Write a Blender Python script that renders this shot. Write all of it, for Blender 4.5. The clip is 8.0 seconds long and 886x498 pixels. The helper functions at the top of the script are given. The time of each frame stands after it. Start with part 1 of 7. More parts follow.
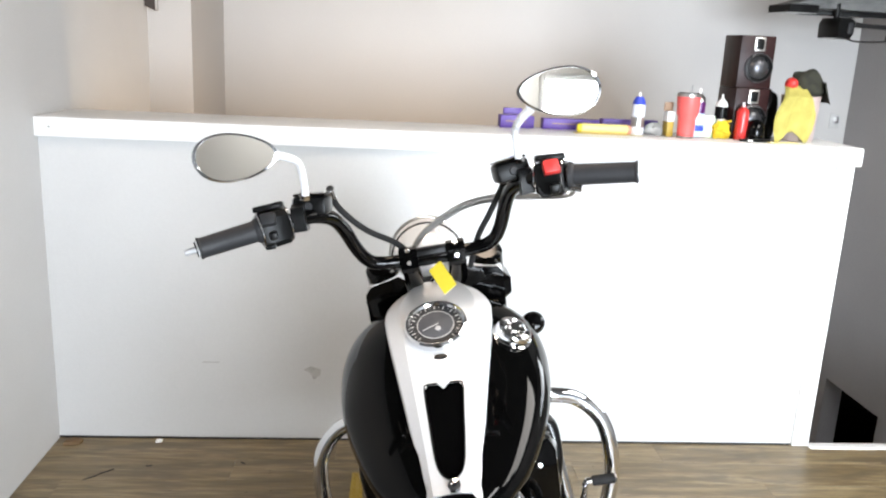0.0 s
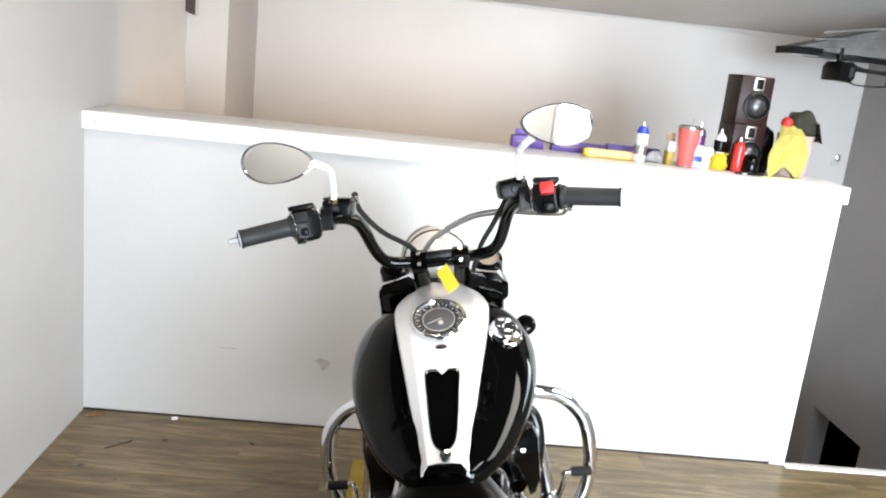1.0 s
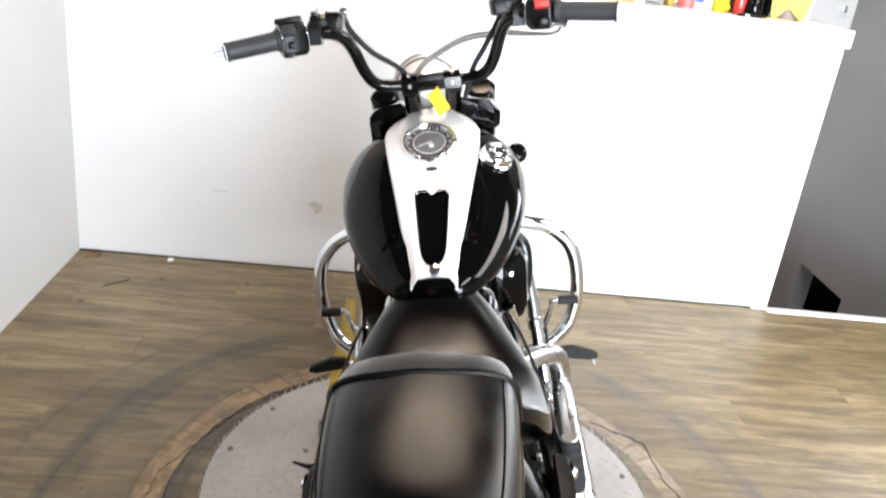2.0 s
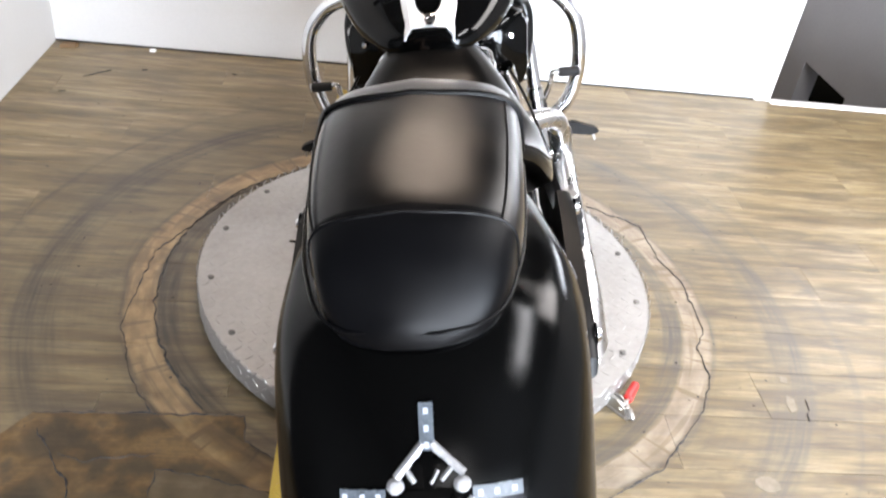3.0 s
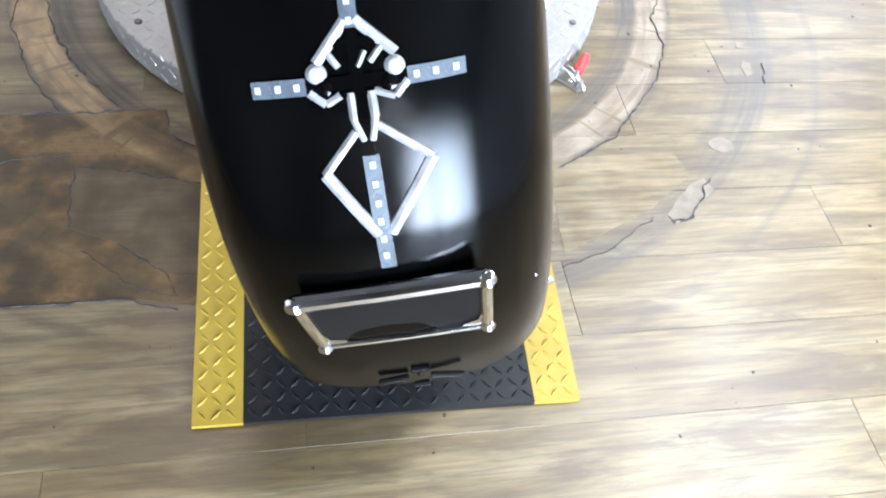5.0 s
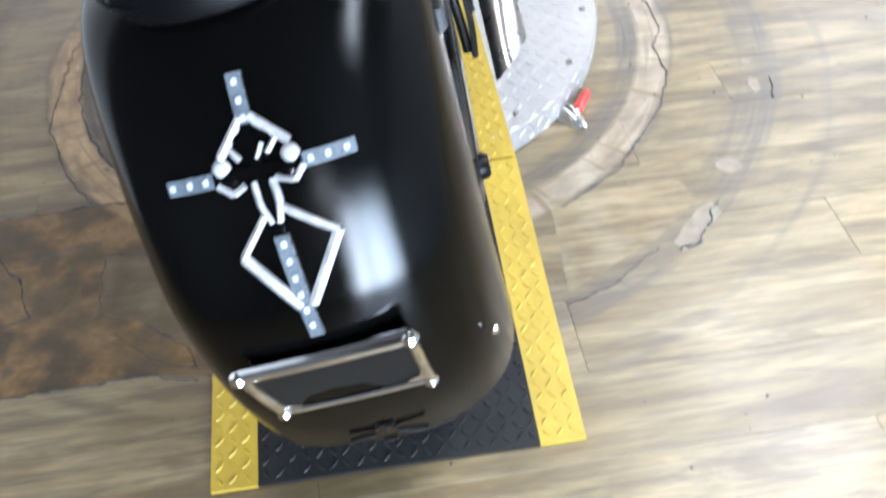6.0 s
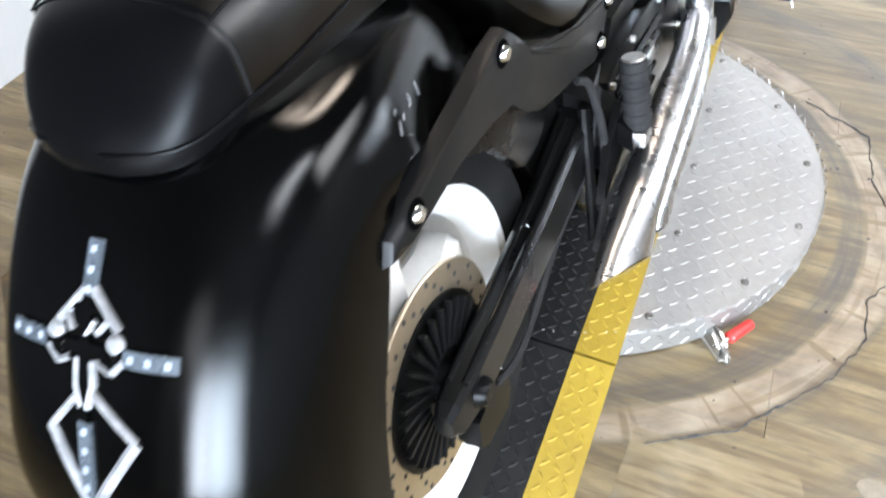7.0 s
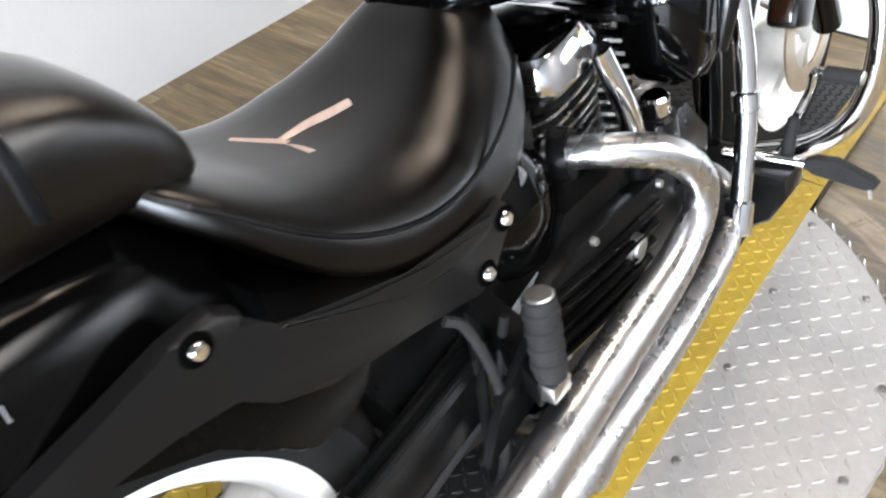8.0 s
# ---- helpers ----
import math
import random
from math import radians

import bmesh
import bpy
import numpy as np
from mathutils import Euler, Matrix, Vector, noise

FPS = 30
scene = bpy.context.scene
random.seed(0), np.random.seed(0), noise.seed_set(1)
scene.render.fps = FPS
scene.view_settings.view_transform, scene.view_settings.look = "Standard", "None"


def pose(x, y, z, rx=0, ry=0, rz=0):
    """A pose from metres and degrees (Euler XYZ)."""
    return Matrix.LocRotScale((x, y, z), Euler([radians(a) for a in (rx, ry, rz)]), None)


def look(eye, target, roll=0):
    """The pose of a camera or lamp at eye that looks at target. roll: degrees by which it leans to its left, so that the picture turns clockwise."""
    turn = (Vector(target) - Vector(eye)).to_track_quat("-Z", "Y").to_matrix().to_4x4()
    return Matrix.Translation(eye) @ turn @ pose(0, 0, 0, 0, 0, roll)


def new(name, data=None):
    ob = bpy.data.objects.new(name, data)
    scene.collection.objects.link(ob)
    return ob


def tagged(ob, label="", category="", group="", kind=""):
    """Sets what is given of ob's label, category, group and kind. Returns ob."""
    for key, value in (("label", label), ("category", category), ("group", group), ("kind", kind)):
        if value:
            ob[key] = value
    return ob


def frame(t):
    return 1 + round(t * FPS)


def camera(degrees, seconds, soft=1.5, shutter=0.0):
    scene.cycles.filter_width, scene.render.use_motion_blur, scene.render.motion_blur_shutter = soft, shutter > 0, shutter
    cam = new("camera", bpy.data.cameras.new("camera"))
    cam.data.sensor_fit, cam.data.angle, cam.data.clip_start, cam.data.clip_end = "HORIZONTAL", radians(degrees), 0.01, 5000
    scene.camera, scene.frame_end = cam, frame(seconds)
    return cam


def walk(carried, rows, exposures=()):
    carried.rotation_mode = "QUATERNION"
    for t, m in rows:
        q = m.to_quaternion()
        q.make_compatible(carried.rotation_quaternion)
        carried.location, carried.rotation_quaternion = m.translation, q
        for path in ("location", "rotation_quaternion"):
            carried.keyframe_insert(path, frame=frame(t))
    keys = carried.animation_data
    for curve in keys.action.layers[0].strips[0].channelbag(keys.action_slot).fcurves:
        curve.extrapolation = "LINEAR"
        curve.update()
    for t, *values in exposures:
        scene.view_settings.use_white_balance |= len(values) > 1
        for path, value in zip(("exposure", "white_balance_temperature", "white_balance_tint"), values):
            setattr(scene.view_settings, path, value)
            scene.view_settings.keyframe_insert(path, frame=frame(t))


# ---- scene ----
cam = camera(57.6, 8.0, 2.1, 0.25)
PATH = [
    (0, (0.506, 0.641, 1.463), (0.654, 2.577, 0.98), 2.7),
    (0.5, (0.483, 0.458, 1.505), (0.596, 2.407, 1.071), 4.3),
    (1, (0.498, 0.437, 1.501), (0.62, 2.379, 1.042), 6.2),
    (1.2, (0.495, 0.431, 1.502), (0.626, 2.363, 1.004), 6.1),
    (2.3, (0.522, 0.409, 1.373), (0.701, 2.193, 0.488), 7.6),
    (2.5, (0.523, 0.411, 1.351), (0.713, 2.154, 0.388), 7.7),
    (3, (0.525, 0.404, 1.286), (0.737, 2.029, 0.14), 7.8),
    (3.3, (0.531, 0.4, 1.242), (0.793, 1.964, 0.023), 9.5),
    (3.5, (0.533, 0.407, 1.212), (0.815, 1.903, -0.084), 9.6),
    (4, (0.541, 0.403, 1.16), (0.824, 1.793, -0.25), 9.0),
    (4.5, (0.548, 0.393, 1.109), (0.877, 1.649, -0.412), 10.4),
    (4.7, (0.552, 0.389, 1.094), (0.897, 1.608, -0.453), 11.1),
    (5.8, (0.639, 0.367, 1.134), (0.841, 1.549, -0.466), -0.7),
    (6, (0.707, 0.355, 1.148), (0.837, 1.652, -0.368), -3.8),
    (6.3, (0.865, 0.364, 1.185), (0.695, 1.789, -0.207), -1.1),
    (6.5, (0.946, 0.393, 1.201), (0.622, 1.747, -0.234), -1.2),
    (7, (0.999, 0.624, 1.169), (0.485, 1.93, -0.257), 0.2),
    (7.2, (1.019, 0.716, 1.185), (0.498, 2.053, -0.209), -0.4),
    (7.5, (1.062, 0.844, 1.172), (0.392, 2.11, -0.224), -6.3),
    (7.7, (1.111, 0.946, 1.167), (0.293, 2.172, -0.185), -6.3),
    (8, (1.167, 1.1, 1.168), (0.255, 2.249, -0.191), -3.2),
]
walk(cam, [(t, look(eye, target, roll)) for t, eye, target, roll in PATH],
     [(0, -0.74, 6850, 12), (1.2, -0.62, 6900, 12), (2.3, -0.14, 6900, 14), (3.0, -0.02, 6750, 15), (3.5, 0.10, 6350, 14), (4.7, 0.18, 5900, 12), (5.8, 0.14, 5900, 11), (6.5, -0.06, 6000, 11), (7.0, -0.08, 6350, 11), (8, -0.20, 6650, 13)])

# ---- world and light ----
world = bpy.data.worlds.new("world")
scene.world = world
world.use_nodes = True
wn = world.node_tree.nodes
sky = wn.new("ShaderNodeTexSky")
sky.sky_type, sky.sun_disc, sky.sun_elevation, sky.sun_rotation = "NISHITA", False, radians(35), radians(200)
wn["Background"].inputs[1].default_value = 0.1
world.node_tree.links.new(sky.outputs[0], wn["Background"].inputs[0])


def area(name, m, sx, sy, watts, colour):
    """A rectangular lamp that shines down its own -z."""
    data = bpy.data.lights.new(name, "AREA")
    data.shape, data.size, data.size_y, data.energy, data.color = "RECTANGLE", sx, sy, watts, colour
    ob = new(name, data)
    ob.matrix_world = m
    return ob


# the room: x from the near side wall to the stair wall, y from the rear wall to the half wall
LEFT, RIGHT, REAR, HALF, FAR = -0.67, 3.4, -3.2, 3.46, 5.6
CEIL, LOW = 2.45, 1.87
# unseen lamps, placed for highlights, floor sheen and a brighter rear wall
LAMPS = [(0.42, 2.33, 0.28, 0.6, 19, (1.0, 0.80, 0.62)), (1.60, 0.62, 0.22, 1.30, 28, (0.84, 0.92, 1.0)), (2.50, 1.95, 1.00, 1.45, 48, (0.86, 0.93, 1.0)), (0.40, -2.7, 0.24, 0.24, 22, (0.92, 0.96, 1.0))]
for lx, ly, lsx, lsy, lw, lc in LAMPS:
    area("ceiling_lamp_light", pose(lx, ly, CEIL - 0.07), lsx, lsy, lw, lc)
daylight = area("window_daylight", look((2.44, REAR + 0.03, 1.10), (2.44, 2.0, 1.10)), 1.72, 1.92, 350, (0.74, 0.87, 1.0))
daylight.data.spread = radians(96)
# dimmer lamp added beside the daylight: widens its reflection, brightens the left
dim_fill = area("veiled_window_daylight", look((1.12, REAR + 0.03, 1.10), (1.12, 2.0, 1.10)), 0.66, 1.92, 105, (0.80, 0.89, 1.0))
dim_fill.data.spread = radians(96)
# added side fill, out of view, to put a highlight on the fender
side_light = area("side_window_daylight", look((RIGHT - 0.03, 3.65, 1.48), (0.9, 1.3, 0.7)), 1.22, 0.58, 9, (0.84, 0.92, 1.0))
side_light.data.spread = radians(84)
# added warm fill, hidden by the half wall, to brighten the far wall
area("stair_lamp_light", look((0.55, HALF + 0.35, 0.75), (0.4, FAR, 1.05)), 1.5, 0.1, 44, (1.0, 0.76, 0.52))


# ---- mesh tools ----
def part(name, bm, mat, parent=None, label="", sharp=0.6, flat=False):
    """Links a bmesh as one mesh object under a thing or a part."""
    bmesh.ops.recalc_face_normals(bm, faces=bm.faces[:])
    for f in bm.faces:
        f.smooth = not flat
    if not flat:
        for e in bm.edges:
            if len(e.link_faces) == 2 and e.calc_face_angle(0) > sharp:
                e.smooth = False
    me = bpy.data.meshes.new(name)
    bm.to_mesh(me)
    bm.free()
    me.materials.append(mat)
    ob = new(name, me)
    if parent:
        ob.parent = parent
    if label:
        tagged(ob, label)
    return ob


def thing(name, label, category, m=None, group="", kind=""):
    ob = new(name)
    ob.empty_display_size = 0.05
    if m is not None:
        ob.matrix_basis = m
    return tagged(ob, label, category, group, kind)


def B():
    return bmesh.new()


def box(bm, x0, x1, y0, y1, z0, z1, bevel=0.0, m=None, seg=2):
    vs = [bm.verts.new((x, y, z)) for x in (x0, x1) for y in (y0, y1) for z in (z0, z1)]
    fs = [bm.faces.new([vs[i] for i in q]) for q in ((0, 1, 3, 2), (4, 6, 7, 5), (0, 4, 5, 1), (2, 3, 7, 6), (0, 2, 6, 4), (1, 5, 7, 3))]
    if bevel:
        es = {e for f in fs for e in f.edges}
        out = bmesh.ops.bevel(bm, geom=list(es), offset=bevel, segments=seg, affect="EDGES", profile=0.5)
        vs = list({v for f in out["faces"] for v in f.verts} | {v for v in vs if v.is_valid})
    if m is not None:
        for v in vs:
            v.co = m @ v.co
    return bm


def frame_to(p0, p1):
    """A pose at p0 whose z runs to p1."""
    d = Vector(p1) - Vector(p0)
    return Matrix.Translation(p0) @ d.to_track_quat("Z", "Y").to_matrix().to_4x4()


def lathe(bm, prof, m=None, seg=32):
    """Turns (radius, height) pairs about z."""
    m = m or Matrix()
    rings = []
    for r, h in prof:
        if r < 1e-5:
            rings.append([bm.verts.new(m @ Vector((0, 0, h)))])
        else:
            rings.append([bm.verts.new(m @ Vector((r * math.cos(a), r * math.sin(a), h))) for a in (2 * math.pi * k / seg for k in range(seg))])
    for a, b in zip(rings, rings[1:]):
        for k in range(seg):
            j = (k + 1) % seg
            if len(a) == 1 and len(b) == 1:
                continue
            if len(a) == 1:
                bm.faces.new((a[0], b[k], b[j]))
            elif len(b) == 1:
                bm.faces.new((a[k], a[j], b[0]))
            else:
                bm.faces.new((a[k], a[j], b[j], b[k]))
    return bm


def rod(bm, p0, p1, r, r1=None, seg=16, bevel=0.0):
    n = (Vector(p1) - Vector(p0)).length
    r1 = r if r1 is None else r1
    b = bevel
    prof = [(0, 0), (r - b, 0), (r, b), (r1, n - b), (r1 - b, n), (0, n)] if b else [(0, 0), (r, 0), (r1, n), (0, n)]
    return lathe(bm, prof, frame_to(p0, p1), seg)


def smooth_path(pts, steps=6, closed=False):
    P = [Vector(p) for p in pts]
    n = len(P)
    out = []
    for i in range(n if closed else n - 1):
        p1, p2 = P[i], P[(i + 1) % n]
        p0 = P[i - 1] if i or closed else p1 * 2 - p2
        p3 = P[(i + 2) % n] if i + 2 < n or closed else p2 * 2 - p1
        for k in range(steps):
            t = k / steps
            out.append(0.5 * ((2 * p1) + (p2 - p0) * t + (2 * p0 - 5 * p1 + 4 * p2 - p3) * t * t + (3 * p1 - p0 - 3 * p2 + p3) * t ** 3))
    if not closed:
        out.append(P[-1])
    return out


def tube(bm, pts, r, seg=12, steps=6, closed=False, ends=True):
    """A round tube along a smooth path; r: one radius, or one at each point."""
    path = smooth_path(pts, steps, closed)
    n = len(path)
    rs = [r] * n
    if isinstance(r, (list, tuple)):
        m = len(r) - 1
        rs = [r[min(int(i / (n - 1) * m), m - 1)] * (1 - (i / (n - 1) * m - min(int(i / (n - 1) * m), m - 1))) + r[min(int(i / (n - 1) * m), m - 1) + 1] * (i / (n - 1) * m - min(int(i / (n - 1) * m), m - 1)) for i in range(n)]
    up, rings = None, []
    for i, p in enumerate(path):
        a = path[i - 1] if i or closed else p
        b = path[(i + 1) % n] if i + 1 < n or closed else p
        d = (b - a).normalized()
        if up is None:
            up = d.orthogonal().normalized()
        up = (up - d * up.dot(d)).normalized()
        side = d.cross(up)
        rings.append([bm.verts.new(p + rs[i] * (up * math.cos(q) + side * math.sin(q))) for q in (2 * math.pi * k / seg for k in range(seg))])
    for i in range(n if closed else n - 1):
        a, b = rings[i], rings[(i + 1) % n]
        for k in range(seg):
            bm.faces.new((a[k], a[(k + 1) % seg], b[(k + 1) % seg], b[k]))
    if ends and not closed:
        bm.faces.new(rings[0][::-1])
        bm.faces.new(rings[-1])
    return bm


def loft(bm, rings, closed=True, caps=True):
    vs = [[bm.verts.new(p) for p in ring] for ring in rings]
    n = len(vs[0])
    for a, b in zip(vs, vs[1:]):
        for k in range(n if closed else n - 1):
            j = (k + 1) % n
            bm.faces.new((a[k], a[j], b[j], b[k]))
    if caps and closed:
        bm.faces.new(vs[0][::-1])
        bm.faces.new(vs[-1])
    return bm


def lerp_table(table, v):
    """Smooth in-between values of a table of (key, a, b, ...) rows."""
    if v <= table[0][0]:
        return table[0][1:]
    for i in range(len(table) - 1):
        if v <= table[i + 1][0]:
            p1, p2 = table[i], table[i + 1]
            p0 = table[i - 1] if i else p1
            p3 = table[i + 2] if i + 2 < len(table) else p2
            t = (v - p1[0]) / (p2[0] - p1[0])
            out = []
            for k in range(1, len(p1)):
                m1 = (p2[k] - p0[k]) / (p2[0] - p0[0]) * (p2[0] - p1[0])
                m2 = (p3[k] - p1[k]) / (p3[0] - p1[0]) * (p2[0] - p1[0])
                out.append((2 * t ** 3 - 3 * t * t + 1) * p1[k] + (t ** 3 - 2 * t * t + t) * m1 + (3 * t * t - 2 * t ** 3) * p2[k] + (t ** 3 - t * t) * m2)
            return out
    return table[-1][1:]


def prism(bm, poly, depth, m=None, bevel=0.0):
    """A flat outline of (a, b) pairs, thickened along its third axis from 0 to depth."""
    m = m or Matrix()
    lo = [bm.verts.new((a, b, 0)) for a, b in poly]
    hi = [bm.verts.new((a, b, depth)) for a, b in poly]
    n = len(poly)
    fs = [bm.faces.new(lo[::-1]), bm.faces.new(hi)]
    fs += [bm.faces.new((lo[k], lo[(k + 1) % n], hi[(k + 1) % n], hi[k])) for k in range(n)]
    vs = lo + hi
    if bevel:
        out = bmesh.ops.bevel(bm, geom=list(fs[1].edges), offset=bevel, segments=2, affect="EDGES", profile=0.5)
        vs = list({v for f in out["faces"] for v in f.verts} | {v for v in vs if v.is_valid})
    for v in vs:
        v.co = m @ v.co
    return bm


def side_plane(x, flip=1):
    """Outlines of (y, z) pairs, thickened along x from x outwards (flip -1: to the other side)."""
    return Matrix(((0, 0, flip, x), (1, 0, 0, 0), (0, 1, 0, 0), (0, 0, 0, 1)))


# ---- materials ----
def node(nt, kind, **sets):
    nd = nt.nodes.new("ShaderNode" + kind)
    for key, v in sets.items():
        if key.startswith("i"):
            nd.inputs[int(key[1:])].default_value = v
    return nd


def surface(name, c1, c2=None, rough=(0.4, 0.5), metal=0.0, scale=6.0, fine=90.0, bump=0.0, coat=0.0, sheen=0.0, stretch=(1, 1, 1), dist=0.002, spec=0.5):
    """A principled surface: two scales of noise in colour and gloss, and a fine relief."""
    mat = bpy.data.materials.new(name)
    mat.use_nodes = True
    nt = mat.node_tree
    bs = nt.nodes["Principled BSDF"]
    c2 = c2 or tuple(v * 0.8 for v in c1)
    geo = node(nt, "TexCoord")
    mp = node(nt, "Mapping")
    mp.inputs[3].default_value = stretch
    nt.links.new(geo.outputs["Object"], mp.inputs[0])
    big, small = node(nt, "TexNoise"), node(nt, "TexNoise")
    big.inputs["Scale"].default_value, small.inputs["Scale"].default_value = scale, fine
    big.inputs["Detail"].default_value, small.inputs["Detail"].default_value = 5.0, 3.0
    for nz in (big, small):
        nt.links.new(mp.outputs[0], nz.inputs["Vector"])
    mx = node(nt, "Math")
    mx.operation = "MULTIPLY_ADD"
    nt.links.new(small.outputs[0], mx.inputs[0])
    mx.inputs[1].default_value = 0.35
    nt.links.new(big.outputs[0], mx.inputs[2])
    rg = node(nt, "MapRange")
    rg.inputs[1].default_value, rg.inputs[2].default_value = 0.45, 0.9
    nt.links.new(mx.outputs[0], rg.inputs[0])
    mix = node(nt, "Mix")
    mix.data_type = "RGBA"
    mix.inputs[6].default_value, mix.inputs[7].default_value = (*c1, 1), (*c2, 1)
    nt.links.new(rg.outputs[0], mix.inputs[0])
    nt.links.new(mix.outputs[2], bs.inputs["Base Color"])
    rr = node(nt, "MapRange")
    rr.inputs[3].default_value, rr.inputs[4].default_value = rough
    nt.links.new(rg.outputs[0], rr.inputs[0])
    nt.links.new(rr.outputs[0], bs.inputs["Roughness"])
    bs.inputs["Metallic"].default_value = metal
    bs.inputs["Specular IOR Level"].default_value = spec
    bs.inputs["Coat Weight"].default_value = coat
    bs.inputs["Coat Roughness"].default_value = 0.04
    bs.inputs["Sheen Weight"].default_value = sheen
    if bump:
        bp = node(nt, "Bump")
        bp.inputs["Strength"].default_value, bp.inputs["Distance"].default_value = bump, dist
        nt.links.new(mx.outputs[0], bp.inputs["Height"])
        nt.links.new(bp.outputs[0], bs.inputs["Normal"])
    return mat


def lacquer(name, c1, c2, rough=(0.2, 0.3), ior=1.35, scale=6.0, fine=200.0, bump=0.05, dist=0.0004):
    """A black surface: a deep matt base under a short-tailed gloss that grows towards grazing."""
    mat = surface(name, c1, c2, rough, scale=scale, fine=fine, bump=bump, dist=dist)
    nt = mat.node_tree
    ln = nt.links.new
    bs = nt.nodes["Principled BSDF"]
    base = nt.nodes.new("ShaderNodeBsdfDiffuse")
    gloss = nt.nodes.new("ShaderNodeBsdfAnisotropic")
    gloss.distribution = "BECKMANN"
    gloss.inputs["Color"].default_value = (1, 1, 1, 1)
    fres = nt.nodes.new("ShaderNodeFresnel")
    fres.inputs["IOR"].default_value = ior
    mix = nt.nodes.new("ShaderNodeMixShader")
    ln(bs.inputs["Base Color"].links[0].from_socket, base.inputs["Color"])
    ln(bs.inputs["Roughness"].links[0].from_socket, gloss.inputs["Roughness"])
    if bump:
        nrm = bs.inputs["Normal"].links[0].from_socket
        for nd in (base, gloss, fres):
            ln(nrm, nd.inputs["Normal"])
    ln(fres.outputs[0], mix.inputs[0])
    ln(base.outputs[0], mix.inputs[1])
    ln(gloss.outputs[0], mix.inputs[2])
    ln(mix.outputs[0], nt.nodes["Material Output"].inputs["Surface"])
    nt.nodes.remove(bs)
    return mat


def glow(name, colour, strength):
    mat = bpy.data.materials.new(name)
    mat.use_nodes = True
    bs = mat.node_tree.nodes["Principled BSDF"]
    bs.inputs["Base Color"].default_value = (*colour, 1)
    bs.inputs["Emission Color"].default_value = (*colour, 1)
    bs.inputs["Emission Strength"].default_value = strength
    return mat


WALL = surface("white_wall_paint", (0.57, 0.57, 0.565), (0.51, 0.51, 0.505), (0.45, 0.6), scale=1.1, fine=140, bump=0.25, dist=0.0006)
TRIM = surface("white_trim_paint", (0.82, 0.82, 0.81), (0.76, 0.76, 0.75), (0.3, 0.42), scale=3, fine=60, bump=0.1, dist=0.0005)
UPPER = surface("grey_white_paint", (0.44, 0.43, 0.42), (0.39, 0.38, 0.37), (0.5, 0.6), scale=0.9, fine=120, bump=0.2, dist=0.0006)
# the dim light on the stair wall is put into this grey
STAIRP = surface("dim_stair_paint", (0.29, 0.29, 0.302), (0.25, 0.25, 0.262), (0.5, 0.6), scale=1.3, fine=60, bump=0.2, dist=0.0006)
BROWN = surface("dark_brown_wood", (0.035, 0.022, 0.016), (0.02, 0.012, 0.009), (0.4, 0.55), scale=8, fine=120)
# near-black that puts the shade of unlit hall, gaps and holes into colour
VOID = surface("unlit_depth_black", (0.02, 0.02, 0.02), (0.012, 0.012, 0.012), (0.7, 0.8))
# for the unseen wall behind: dark so that black paint reflects little
DARKWALL = surface("unseen_dark_wall_paint", (0.045, 0.045, 0.048), (0.035, 0.035, 0.038), (0.5, 0.6), scale=1.1, fine=140, bump=0.25, dist=0.0006)
CEILP = surface("ceiling_paint", (0.44, 0.43, 0.415), (0.37, 0.36, 0.35), (0.7, 0.8), scale=1.2, fine=180, bump=0.4, dist=0.001)
# for the unseen flat ceiling: darkened to cut bounce and reflections
CEILD = surface("unseen_dark_ceiling_paint", (0.085, 0.084, 0.082), (0.065, 0.064, 0.063), (0.7, 0.8), scale=1.2, fine=180, bump=0.4, dist=0.001)
REARP = surface("pale_wall_paint", (0.76, 0.75, 0.72), (0.70, 0.69, 0.66), (0.5, 0.6), scale=1.1, fine=140, bump=0.25, dist=0.0006)
# grey chosen to dim the bounce and reflections of the right wall
SIDEP = surface("dimmed_side_wall_paint", (0.26, 0.26, 0.262), (0.22, 0.22, 0.222), (0.55, 0.65), scale=1.1, fine=140, bump=0.25, dist=0.0006)
GLOSS = lacquer("gloss_black_paint", (0.0008, 0.0008, 0.0008), (0.0014, 0.0014, 0.0014), (0.06, 0.10), 1.27, 4, 220, 0.02, 0.0003)
SATIN = lacquer("satin_black_paint", (0.0008, 0.0008, 0.0008), (0.0014, 0.0014, 0.0014), (0.24, 0.29), 1.19, 5, 160, 0.03, 0.0004)
WHITE = surface("pearl_white_paint", (0.62, 0.62, 0.62), (0.57, 0.57, 0.58), (0.22, 0.3), coat=0.6, scale=4, fine=200, bump=0.03, dist=0.0003)
WHEELW = surface("white_powder_coat", (0.80, 0.80, 0.79), (0.66, 0.65, 0.62), (0.28, 0.42), coat=0.3, scale=14, fine=90, bump=0.05, dist=0.0004)
CHROME = surface("chrome", (0.83, 0.83, 0.84), (0.72, 0.72, 0.73), (0.05, 0.12), metal=1.0, scale=9, fine=120, bump=0.03, dist=0.0003)
PIPEM = surface("hazed_chrome", (0.60, 0.60, 0.61), (0.38, 0.37, 0.36), (0.22, 0.36), metal=1.0, scale=26, fine=60, bump=0.45, dist=0.0022)
FENDERM = lacquer("fender_black_paint", (0.0006, 0.0006, 0.0006), (0.0010, 0.0010, 0.0010), (0.19, 0.25), 1.255, 5, 160, 0.03, 0.0004)
SWINGM = lacquer("satin_swingarm_paint", (0.002, 0.002, 0.002), (0.004, 0.004, 0.004), (0.26, 0.34), 1.36, 8, 180, 0.05, 0.0004)
